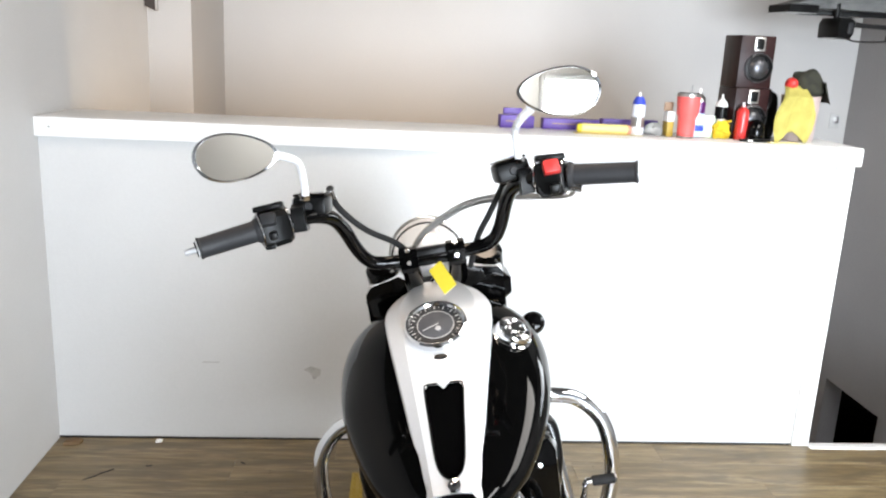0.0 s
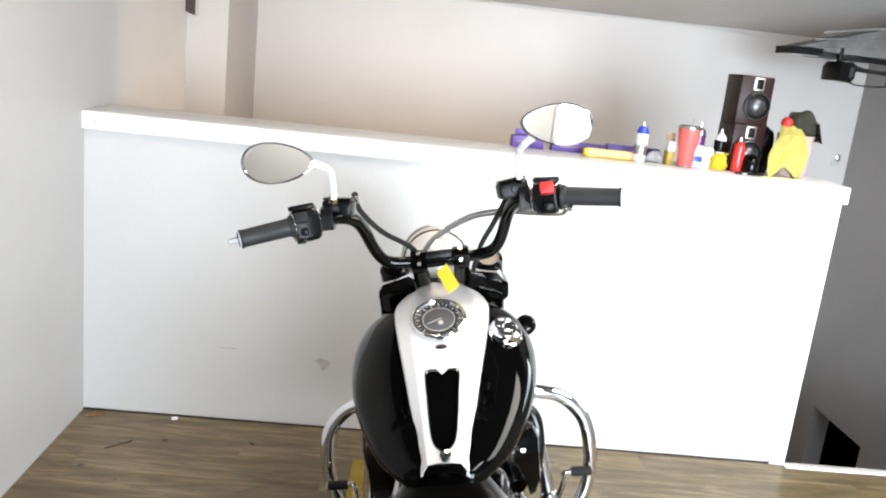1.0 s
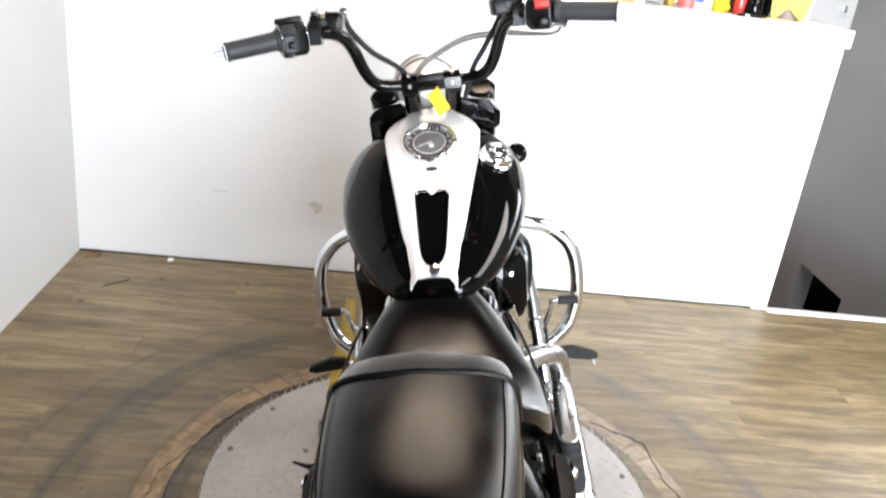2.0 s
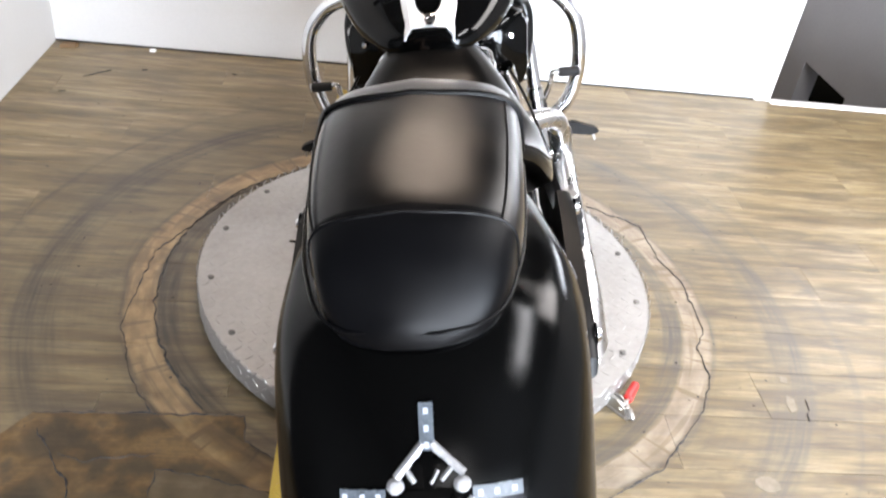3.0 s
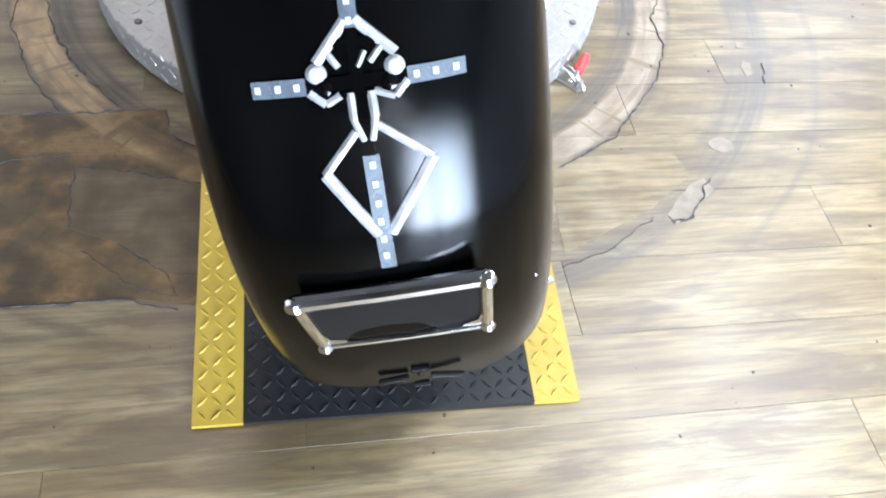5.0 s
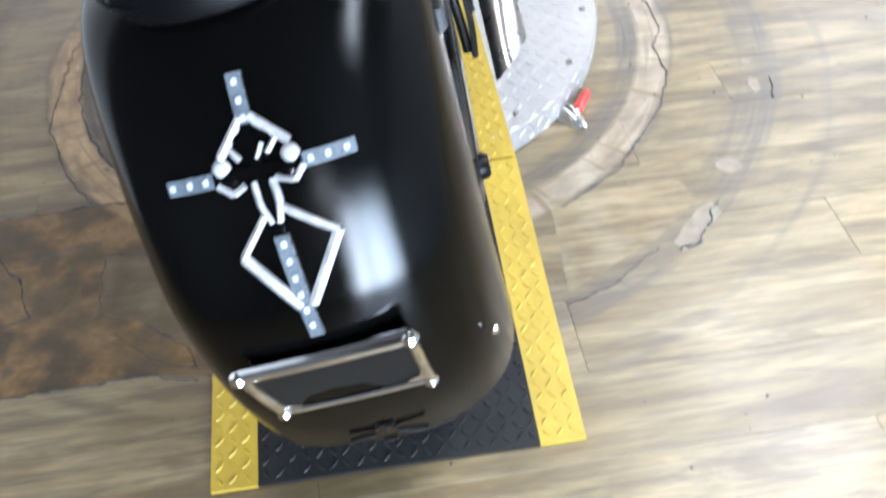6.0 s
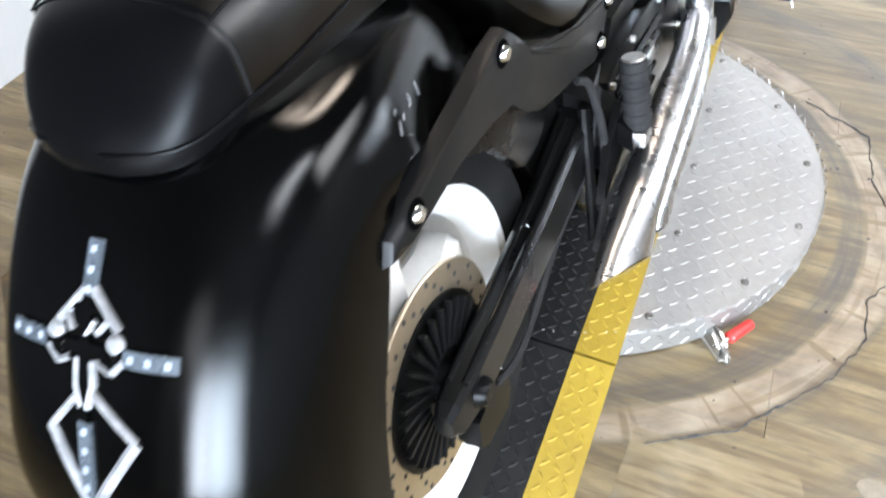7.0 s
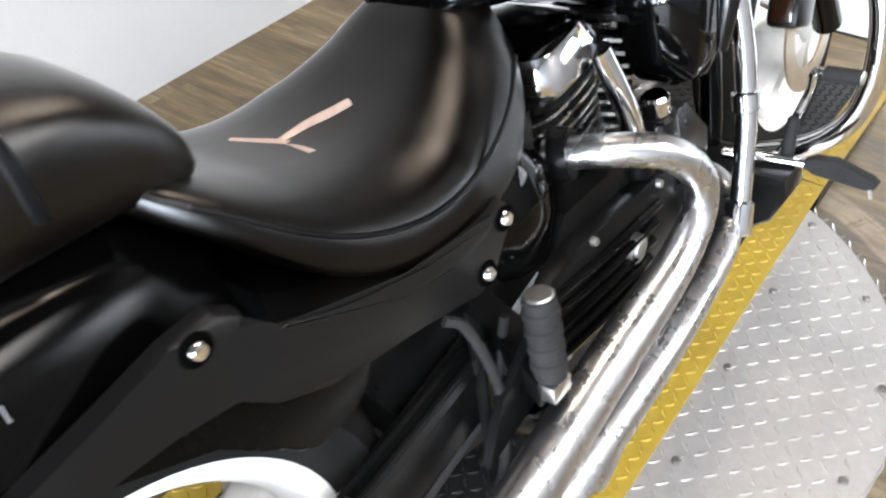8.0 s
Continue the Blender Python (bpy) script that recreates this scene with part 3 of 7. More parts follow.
# the gap's shade is a near-black strip laid on the floor
slab("floor_gap_1", LEFT, 2.140, HALF - 0.006, HALF - 0.001, 0.0, 0.006, VOID)

# ---- the turntable and its ramp ----


def tread(bm, x0, x1, y0, y1, pitch, put, inside, size=(0.030, 0.0085, 0.0019)):
    """Raised tread bars, turned this way and that in turn; put() lays (x, y, height) on the surface."""
    a, b, h = size
    ni, nj = int((x1 - x0) / pitch) + 1, int((y1 - y0) / pitch) + 1
    for i in range(ni):
        for j in range(nj):
            cx, cy = x0 + (i + 0.5) * pitch, y0 + (j + 0.5) * pitch
            if not inside(cx, cy):
                continue
            q = radians(45 if (i + j) % 2 else -45)
            c, s = math.cos(q), math.sin(q)
            vs = []
            for u, v, w in ((-a / 2, 0, 0), (0, -b / 2, 0), (a / 2, 0, 0), (0, b / 2, 0), (-a * 0.32, 0, h), (a * 0.32, 0, h)):
                vs.append(bm.verts.new(put(cx + u * c - v * s, cy + u * s + v * c, w)))
            for f in ((0, 1, 4), (1, 5, 4), (1, 2, 5), (2, 3, 5), (3, 4, 5), (3, 0, 4)):
                bm.faces.new([vs[k] for k in f])
    return bm


DT = 0.068
table = thing("turntable", "round turntable of worn diamond tread plate on the floor", "turntable", pose(DISC_X, DISC_Y, 0))
part("plate", lathe(B(), [(0, 0.004), (DISC_R - 0.012, 0.004), (DISC_R - 0.001, 0.006), (DISC_R, DT - 0.002), (DISC_R - 0.002, DT), (0, DT)], None, 96), ALU, table)
tb = tread(B(), -0.6, 0.6, -0.6, 0.6, 0.027, lambda x, y, h: (x, y, DT + h), lambda x, y: math.hypot(x, y) < DISC_R - 0.018 and not (-0.285 < x + 0.02 < 0.27), (0.024, 0.0068, 0.0016))
tagged(part("raised_tread", tb, ALU, table, flat=True), kind="stuff")
tb = tread(B(), 0, 2 * math.pi * DISC_R, 0.004, DT - 0.006, 0.027, lambda x, y, h: ((DISC_R + h) * math.cos(x / DISC_R), (DISC_R + h) * math.sin(x / DISC_R), y), lambda x, y: True, (0.024, 0.0068, 0.0016))
tagged(part("raised_rim_tread", tb, ALU, table, flat=True), kind="stuff")
BOLT = surface("dull_bolt", (0.25, 0.24, 0.22), (0.12, 0.115, 0.11), (0.35, 0.5), metal=0.9, scale=60)
for q in range(16):
    a = radians(11 + q * 22.5)
    x, y = (DISC_R - 0.032) * math.cos(a), (DISC_R - 0.032) * math.sin(a)
    if abs(x + 0.015) > 0.3:
        part("bolt", lathe(B(), [(0, 0), (0.0075, 0), (0.0075, 0.003), (0.005, 0.005), (0, 0.005)], pose(x, y, DT), 10), BOLT, table)
for x, y in ((0.305, -0.215), (0.300, 0.003), (-0.335, -0.1), (-0.33, 0.12), (0.30, 0.22)):
    part("bolt", lathe(B(), [(0, 0), (0.0075, 0), (0.0075, 0.003), (0.005, 0.005), (0, 0.005)], pose(x, y, DT), 10), BOLT, table)

ramp = thing("tread_ramp", "black rubber tread ramp with yellow edges over the turntable", "ramp", pose(0.693, DISC_Y, 0, 0, 0, -0.8))
RL = [(-1.142, 0.004, -0.577, DT + 0.004), (-0.571, DT + 0.004, 0.571, DT + 0.004), (0.577, DT + 0.004, 1.142, 0.004)]


def strip(x0, x1, y0, z0, y1, z1, mat):
    bm = B()
    t = 0.004
    vs = [bm.verts.new(p) for p in ((x0, y0, z0 - t), (x1, y0, z0 - t), (x1, y1, z1 - t), (x0, y1, z1 - t), (x0, y0, z0 + t), (x1, y0, z0 + t), (x1, y1, z1 + t), (x0, y1, z1 + t))]
    for f in ((3, 2, 1, 0), (4, 5, 6, 7), (0, 1, 5, 4), (1, 2, 6, 5), (2, 3, 7, 6), (3, 0, 4, 7)):
        bm.faces.new([vs[k] for k in f])
    tread(bm, x0 + 0.003, x1 - 0.003, y0 + 0.004, y1 - 0.004, 0.0205, lambda x, y, h: (x, y, z0 + (z1 - z0) * (y - y0) / (y1 - y0) + t + h),
          lambda x, y: x0 + 0.009 < x < x1 - 0.009 and y0 + 0.009 < y < y1 - 0.009, (0.0195, 0.0062, 0.0022))
    return bm


for y0, z0, y1, z1 in RL:
    for x0, x1, mat, nm in ((-0.288, -0.2165, YELLOW, "yellow_edge"), (-0.2165, 0.2165, BLACKMAT, "black_tread"), (0.2165, 0.288, YELLOW, "yellow_edge")):
        part(nm, strip(x0, x1, y0, z0, y1, z1, mat), mat, ramp, flat=True)
    if y0 != -0.571:
        q = B()
        vs = [q.verts.new(p) for x in (-0.286, 0.286) for p in ((x, y0, 0), (x, y1, 0), (x, y1, max(z1 - 0.005, 0.001)), (x, y0, max(z0 - 0.005, 0.001)))]
        for f in ((0, 1, 2, 3), (7, 6, 5, 4), (0, 4, 5, 1), (1, 5, 6, 2), (2, 6, 7, 3), (3, 7, 4, 0)):
            q.faces.new([vs[k] for k in f])
        part("wedge", q, BLACKMAT, ramp, flat=True)

# the toggle clamp beside the turntable
tc = thing("toggle_clamp", "small steel toggle clamp with a red grip on the floor", "clamp", pose(1.105, 1.672, 0.0, 0, 0, -50))
part("base", box(B(), -0.010, 0.070, -0.013, 0.013, 0.0, 0.005, 0.001), STEEL, tc)
for side in (-1, 1):
    part("bracket", prism(B(), [(-0.004, 0.005), (0.060, 0.005), (0.056, 0.022), (0.030, 0.034), (0.006, 0.028)], 0.004, Matrix(((1, 0, 0, 0), (0, 0, 1, 0.008 * side - 0.002), (0, 1, 0, 0), (0, 0, 0, 1)))), STEEL, tc)
for px, pz in ((0.010, 0.020), (0.045, 0.018)):
    part("rivet", rod(B(), (px, -0.012, pz), (px, 0.012, pz), 0.004, None, 12, 0.0008), CHROME, tc)
part("hook", tube(B(), [(-0.03, 0, 0.026), (0.0, 0, 0.026), (0.045, 0, 0.022), (0.072, 0, 0.012), (0.074, 0, 0.004)], 0.005, 10, 4), STEEL, tc)
part("spindle", rod(B(), (0.064, 0, 0.0), (0.064, 0, 0.024), 0.006, None, 12, 0.001), STEEL, tc)
part("lever", tube(B(), [(0.052, -0.004, 0.024), (0.046, 0.008, 0.026), (0.040, 0.024, 0.024)], 0.0045, 8, 4), STEEL, tc)
part("grip", rod(B(), (0.042, 0.0185, 0.025), (0.020, 0.083, 0.018), 0.0110, 0.0100, 16, 0.004), RED, tc, "red plastic grip")

# ---- the motorcycle: x to its right, y ahead, z up from the rear tyre's foot ----
bike = thing("motorcycle", "black cruiser motorcycle with white tank panel, leaning on its side stand", "motorcycle", pose(0.7305, 1.1465, 0.0335, 0, -10.5, -3.5))
AXZ = 0.33


def on_side(p, axis=(1, 0, 0)):
    return frame_to(p, Vector(p) + Vector(axis))


def wheel(name, y, z, r_tyre, w, r_rim, n_spokes, parent):
    """Tyre, rim and spokes about an axle along x."""
    m = pose(0, y, z, 0, 90, 0)
    hw_ = w / 2
    wheel_ = part(name, lathe(B(), [(r_rim - 0.012, -hw_ * 0.90), (r_rim + 0.012, -hw_ * 0.98), (r_rim + 0.045, -hw_ * 1.02), (r_tyre - 0.025, -hw_ * 0.88), (r_tyre - 0.007, -hw_ * 0.6), (r_tyre, -hw_ * 0.25), (r_tyre, hw_ * 0.25),
                              (r_tyre - 0.007, hw_ * 0.6), (r_tyre - 0.025, hw_ * 0.88), (r_rim + 0.045, hw_ * 1.02), (r_rim + 0.012, hw_ * 0.98), (r_rim - 0.012, hw_ * 0.90)], m, 72), TYRE, parent, "black tyre on a white wheel")
    e = hw_ * 0.93
    part("rim", lathe(B(), [(r_rim - 0.02, -e + 0.004), (r_rim, -e), (r_rim + 0.004, -e + 0.006), (r_rim - 0.006, -e + 0.014), (r_rim - 0.02, -e + 0.03), (r_rim - 0.03, 0), (r_rim - 0.02, e - 0.03), (r_rim - 0.006, e - 0.014),
                            (r_rim + 0.004, e - 0.006), (r_rim, e), (r_rim - 0.02, e - 0.004), (r_rim - 0.03, e - 0.022), (r_rim - 0.045, e - 0.035), (r_rim - 0.05, 0), (r_rim - 0.045, -e + 0.035), (r_rim - 0.03, -e + 0.022), (r_rim - 0.02, -e + 0.004)], m, 72), WHEELW, wheel_)
    part("hub", lathe(B(), [(0, -e * 0.7), (0.045, -e * 0.7), (0.055, -e * 0.6), (0.06, 0), (0.055, e * 0.6), (0.045, e * 0.7), (0, e * 0.7)], m, 36), WHEELW, wheel_)
    for k in range(n_spokes):
        a0 = 2 * math.pi * (k + 0.35) / n_spokes
        rings = []
        for rr, half, tk in ((0.045, 0.036, 0.055), (0.10, 0.026, 0.042), (0.16, 0.027, 0.034), (r_rim - 0.04, 0.05, 0.03)):
            ca, sa = math.cos(a0), math.sin(a0)
            ring = []
            for u, v in ((-1, -0.6), (-0.6, -1), (0.6, -1), (1, -0.6), (1, 0.6), (0.6, 1), (-0.6, 1), (-1, 0.6)):
                p = Vector((rr * ca - half * u * sa, rr * sa + half * u * ca, v * tk + e * 0.35))
                ring.append(m @ p)
            rings.append(ring)
        part("spoke", loft(B(), rings), WHEELW, wheel_)
    return wheel_


rear = wheel("rear_wheel", 0, AXZ, 0.33, 0.25, 0.238, 5, bike)


def disc_brake(parent, x, y, z, r, r_in, side):
    """A drilled disc with a black finned carrier."""
    m = pose(x, y, z, 0, 90 * side, 0)
    part("brake_disc", lathe(B(), [(r_in, 0), (r_in, 0.005), (r - 0.002, 0.005), (r, 0.0035), (r, 0.0015), (r - 0.002, 0), (r_in, 0)], m, 72), ROTOR, parent, "golden drilled brake disc")
    hole = None
    for k in range(48):
        rr = r_in + (r - r_in) * (0.22, 0.5, 0.78)[k % 3]
        a = 2 * math.pi * k / 48
        if hole is None:
            # each hole's shade is a near-black disc on the metal
            hole = part("drill_hole", lathe(B(), [(0, 0), (0.0035, 0), (0.0035, 0.0012), (0, 0.0012)], None, 8), VOID, parent)
            spot = hole
        else:
            spot = new("drill_hole", hole.data)
            spot.parent = parent
        spot.matrix_basis = m @ pose(rr * math.cos(a), rr * math.sin(a), 0.0046)
    part("carrier", lathe(B(), [(0.03, 0.012), (0.05, 0.014), (r_in * 0.9, 0.006), (r_in + 0.004, 0.0075), (r_in + 0.004, 0.0055), (r_in * 0.9, 0.002), (0.05, -0.004), (0.03, -0.004)], m, 60), ENGINE, parent)
    for k in range(30):
        fin = part("cooling_fin", box(B(), 0.045, r_in - 0.004, -0.0028, 0.0028, 0.008, 0.018, 0.001, None, 1), ENGINE, parent) if not k else new("cooling_fin", fin.data)
        fin.parent = parent
        fin.matrix_basis = m @ pose(0, 0, 0, 0, 0, 12 * k)
    part("axle_nut", lathe(B(), [(0, 0), (0.028, 0), (0.028, 0.03), (0.018, 0.036), (0, 0.036)], m, 24), ENGINE, parent)


disc_brake(rear, 0.118, 0, AXZ, 0.149, 0.108, 1)

# rear fender: centre line, and the line of its edges
FEND = [(0.0, 0.22, 0.74, 0.20, 0.62), (1.0, 0.14, 0.785, 0.12, 0.65), (2.0, 0.02, 0.803, 0.01, 0.675), (3.0, -0.105, 0.786, -0.05, 0.685), (4.0, -0.195, 0.737, -0.085, 0.655), (5.0, -0.268, 0.662, -0.115, 0.60), (6.0, -0.318, 0.588, -0.14, 0.55),
        (7.0, -0.351, 0.515, -0.163, 0.505), (8.0, -0.359, 0.43, -0.19, 0.42), (9.0, -0.353, 0.34, -0.193, 0.33), (10.0, -0.338, 0.262, -0.178, 0.258)]
FW = 0.181


def fender_width(s):
    return FW - 0.06 * max(0.0, 1 - s / 2.6) ** 1.3


# share of the drop from crest to edge, by share of the half width
SHOULDER = [(0.0, 0.0), (0.3, 0.025), (0.45, 0.10), (0.56, 0.22), (0.64, 0.295), (0.70, 0.325), (0.76, 0.35), (0.82, 0.40), (0.88, 0.50), (0.94, 0.69), (1.0, 1.0)]


def fender_at(s, x, n=2.7):
    """The fender's skin at station s and x across it."""
    cy, cz, ey, ez = lerp_table(FEND, s)
    w = fender_width(s)
    k = max(0.0, 1 - min(1.0, abs(x) / w) ** n) ** (1 / n)
    p = Vector((x, ey + (cy - ey) * k, ez + (cz - ez) * k))
    # the near side is drawn in a little
    if x < -0.09:
        p.x = -0.09 + (x + 0.09) * 0.76
    # beside the seats the skin dips to a groove, then a raised edge and a flank
    along = max(0.0, min(1.0, (p.y + 0.16) / 0.10)) * max(0.0, min(1.0, (0.34 - p.y) / 0.1))
    if along > 0:
        along = along * along * (3 - 2 * along)
        side = cz - (cz - ez) * lerp_table(SHOULDER, min(1.0, abs(x) / w))[0]
        p.z += along * (side - p.z)
    return p


def fender_shell(s0, s1, steps, inset=0.0):
    rings = []
    for i in range(steps + 1):
        s = s0 + (s1 - s0) * i / steps
        ring = []
        for k in range(37):
            q = -math.pi / 2 + math.pi * k / 36
            ring.append(fender_at(s, fender_width(s) * math.copysign(abs(math.sin(q)) ** (2 / 2.7), q)))
        # the inner skin, 4 mm in
        _, _, ey, ez = lerp_table(FEND, s)
        core = Vector((0, ey + 0.06, ez - 0.12))
        ring += [p + (core - p).normalized() * 0.004 for p in ring[::-1]]
        rings.append(ring)
    return loft(B(), rings)


fender = part("rear_fender", fender_shell(0, 10, 60), FENDERM, bike, "wide satin black rear fender")


def fender_frame(s, x, lift=0.0):
    p = fender_at(s, x)
    du = (fender_at(s, x + 0.004) - fender_at(s, x - 0.004)).normalized()
    dv = (fender_at(s + 0.02, x) - fender_at(s - 0.02, x)).normalized()
    nrm = dv.cross(du).normalized()
    if nrm.y > 0 and nrm.z < 0.3:
        nrm = -nrm
    return p + nrm * lift, du, dv, nrm


SARC = [0.0]
for k_ in range(200):
    SARC.append(SARC[-1] + (fender_at((k_ + 1) * 0.05, 0) - fender_at(k_ * 0.05, 0)).length)


def station(arc):
    """The station at so many metres along the centre line from the top of the tail light."""
    want = arc + TOP_ARC
    for k in range(200):
        if SARC[k + 1] >= want:
            return (k + (want - SARC[k]) / (SARC[k + 1] - SARC[k])) * 0.05
    return 10.0


TOP_ARC = next(SARC[k] for k in range(200) if fender_at(k * 0.05, 0).y < -0.222)


def stripe(bm, a, b, width, lift=0.0035, n=6, ridge=False):
    """A flat bar on the fender from (x, arc) to (x, arc)."""
    rows = []
    (xa, ya), (xb, yb) = a, b
    ln = math.hypot(xb - xa, yb - ya)
    px, py = -(yb - ya) / ln * width / 2, (xb - xa) / ln * width / 2
    for i in range(n + 1):
        t = i / n
        x, y = xa + (xb - xa) * t, ya + (yb - ya) * t
        row = []
        profile = ((-1, -0.001), (-1, lift), (1, lift), (1, -0.001)) if not ridge else ((-1, -0.001), (-0.8, lift * 0.6), (0.15, lift), (0.85, lift * 0.5), (1, -0.001))
        for side, h in profile:
            sx, sy = px * side, py * side
            p, *_ , nrm = fender_frame(station(y + sy), x + sx)
            row.append(p + nrm * h)
        rows.append(row)
    return loft(bm, rows)


XC = 0.010
light = part("tail_light", stripe(B(), (XC, -0.002), (XC, 0.042), 0.0135, 0.003), LEDSTRIP, fender, "cross-shaped LED tail light let into the fender")
for a, b in (((XC - 0.083, 0.083), (XC - 0.040, 0.083)), ((XC + 0.040, 0.083), (XC + 0.086, 0.083)), ((XC + 0.003, 0.142), (XC + 0.004, 0.246))):
    bm = stripe(B(), a, b, 0.0135, 0.003)
    part("led_strip", bm, LEDSTRIP, fender)
for x, y in [(XC, 0.006), (XC, 0.022), (XC, 0.037)] + [(XC + sx * dx, 0.083) for sx in (-1, 1) for dx in (0.047, 0.062, 0.078)] + [(XC + 0.0035, 0.15 + 0.0165 * k) for k in range(6)]:
    bm = stripe(B(), (x - 0.0022, y), (x + 0.0022, y), 0.0055, 0.004, 1)
    part("led_chip", bm, LEDW, fender)
WS = 0.0095
outline = [((-0.004, 0.036), (-0.030, 0.066), WS), ((0.004, 0.036), (0.033, 0.064), WS), ((-0.020, 0.060), (-0.013, 0.071), 0.006), ((0.022, 0.058), (0.012, 0.069), 0.006), ((0.009, 0.060), (0.002, 0.072), 0.005),
           ((-0.038, 0.088), (-0.026, 0.098), 0.008), ((-0.026, 0.098), (-0.014, 0.092), 0.007), ((0.040, 0.086), (0.029, 0.097), 0.008), ((0.029, 0.097), (0.013, 0.091), 0.007),
           ((-0.006, 0.091), (-0.006, 0.113), 0.008), ((0.010, 0.091), (0.011, 0.112), 0.008), ((-0.006, 0.113), (0.000, 0.130), 0.007), ((0.011, 0.112), (0.006, 0.130), 0.007),
           ((-0.006, 0.122), (-0.036, 0.155), 0.008), ((0.012, 0.118), (0.053, 0.150), 0.008), ((-0.036, 0.155), (0.000, 0.212), 0.0115), ((0.053, 0.150), (0.011, 0.212), 0.0115)]
for a, b, w in outline:
    part("outline_bar", stripe(B(), (XC + a[0], a[1]), (XC + b[0], b[1]), w * 0.96, 0.0045, 6, True), STRIPE, fender)
for a, b, w in (((0.0, 0.042), (0.002, 0.142), 0.010), ((-0.040, 0.083), (0.040, 0.083), 0.011), ((-0.018, 0.052), (0.018, 0.052), 0.006), ((-0.036, 0.092), (0.038, 0.092), 0.004)):
    part("black_inset", stripe(B(), (XC + a[0], a[1]), (XC + b[0], b[1]), w, 0.0028), GLOSS, fender, "gloss black inset of the tail light")
for sx in (-1, 1):
    p, du, dv, nrm = fender_frame(station(0.074), XC + 0.031 * sx)
    part("outline_boss", lathe(B(), [(0, 0.0065), (0.005, 0.0055), (0.0082, 0.002), (0.0085, -0.001), (0, -0.001)], frame_to(p, p + nrm), 16), STRIPE, fender)
    p, du, dv, nrm = fender_frame(station(0.086), XC + 0.026 * sx)
    part("outline_boss", lathe(B(), [(0, 0.006), (0.006, 0.004), (0.008, -0.001), (0, -0.001)], frame_to(p, p + nrm), 14), GLOSS, fender)

# pale scratches on the shoulder of the fender
SCRATCH = surface("pale_scratch", (0.34, 0.34, 0.35), (0.2, 0.2, 0.21), (0.5, 0.6), scale=60)
rng_s = random.Random(4)


def shoulder(y, z):
    """The fender's skin at a length y and a height z on its outer shoulder."""
    best = None
    for i in range(28):
        x = 0.12 + 0.002 * i
        for k in range(150):
            p = fender_at(k * 0.04, x)
            d = (p.y - y) ** 2 + (p.z - z) ** 2
            if best is None or d < best[0]:
                best = (d, k * 0.04, x)
    p, du, dv, nrm = fender_frame(best[1], best[2])
    nrm = nrm if nrm.x > 0 else -nrm
    return p + nrm * 0.0006, du, dv, nrm


scr = B()
marks = [[(-0.028, 0.712), (-0.034, 0.704), (-0.031, 0.693), (-0.027, 0.682)]]
for k in range(15):
    y = rng_s.uniform(-0.028, 0.03)
    z = rng_s.uniform(0.712, 0.730) - 0.1 * max(0, y)
    marks.append([(y, z), (y + rng_s.uniform(-0.003, 0.001), z - rng_s.uniform(0.001, 0.004))])
for mk in marks:
    rows = []
    for y, z in mk:
        p, du, dv, nrm = shoulder(y, z)
        w = rng_s.uniform(0.0004, 0.0008)
        rows.append([p - dv * w, p + nrm * 0.0004, p + dv * w])
    loft(scr, rows, closed=False)
part("scratches", scr, SCRATCH, fender, "pale scratches in the paint", flat=True)

# number plate frame and emblem on the fender's tail
PTW, PTZ, PBW, PBZ = 0.0855, 0.056, 0.080, -0.036
pf = part("plate_backing", prism(B(), [(-PBW - 0.004, PBZ), (PBW + 0.004, PBZ), (PTW + 0.002, PTZ), (-PTW - 0.002, PTZ)], 0.004, pose(0.014, -0.356, 0.432, 96, -3, 0)), BLACKP, bike, "black plate recess in a chrome frame")
PM = pose(0.014, -0.3605, 0.432, 96, -3, 0)
for a, b, r in (((-PTW, PTZ), (PTW, PTZ), 0.0085), ((-PBW, PBZ), (PBW, PBZ), 0.0045), ((-PTW, PTZ), (-PBW, PBZ), 0.0058), ((PTW, PTZ), (PBW, PBZ), 0.0058)):
    part("frame_bar", tube(B(), [PM @ Vector((*a, 0)), PM @ Vector(((a[0] + b[0]) / 2, (a[1] + b[1]) / 2, 0.001)), PM @ Vector((*b, 0))], r, 10, 4), CHROME, pf, "chrome frame bar")
for sx, sz, r in ((-1, 1, 0.0095), (1, 1, 0.0095), (-1, -1, 0.008), (1, -1, 0.008)):
    p = PM @ Vector((sx * (PTW if sz > 0 else PBW), PTZ if sz > 0 else PBZ, 0.002))
    part("frame_corner", lathe(B(), [(0, -r), (r * 0.7, -r * 0.7), (r, 0), (r * 0.7, r * 0.7), (0, r)], Matrix.Translation(p), 12), CHROME, pf)
for sx in (-1, 1):
    part("corner_bracket", prism(B(), [(0, 0), (-0.026 * sx, 0), (-0.022 * sx, 0.009), (-0.008 * sx, 0.014), (-0.004 * sx, 0.026), (0, 0.026)], 0.003, PM @ pose(sx * PBW, PBZ, -0.001)), CHROME, pf)
for x0, z0, x1, z1 in ((-0.045, 0.0, -0.012, 0.006), (0.012, 0.006, 0.048, 0.0), (-0.008, -0.012, 0.010, -0.010), (0.0, 0.010, 0.004, 0.024), (-0.008, 0.020, 0.012, 0.021)):
    part("emblem_bar", rod(B(), (0.02 + x0, -0.350, 0.292 + z0), (0.02 + x1, -0.350, 0.292 + z1), 0.0035, None, 8, 0.001), BLACKP, fender)
part("fender_bolt", lathe(B(), [(0, 0.004), (0.003, 0.0035), (0.005, 0), (0, 0)], on_side((0.166, -0.302, 0.381), (0.8, -0.6, 0.1)), 12), CHROME, fender)

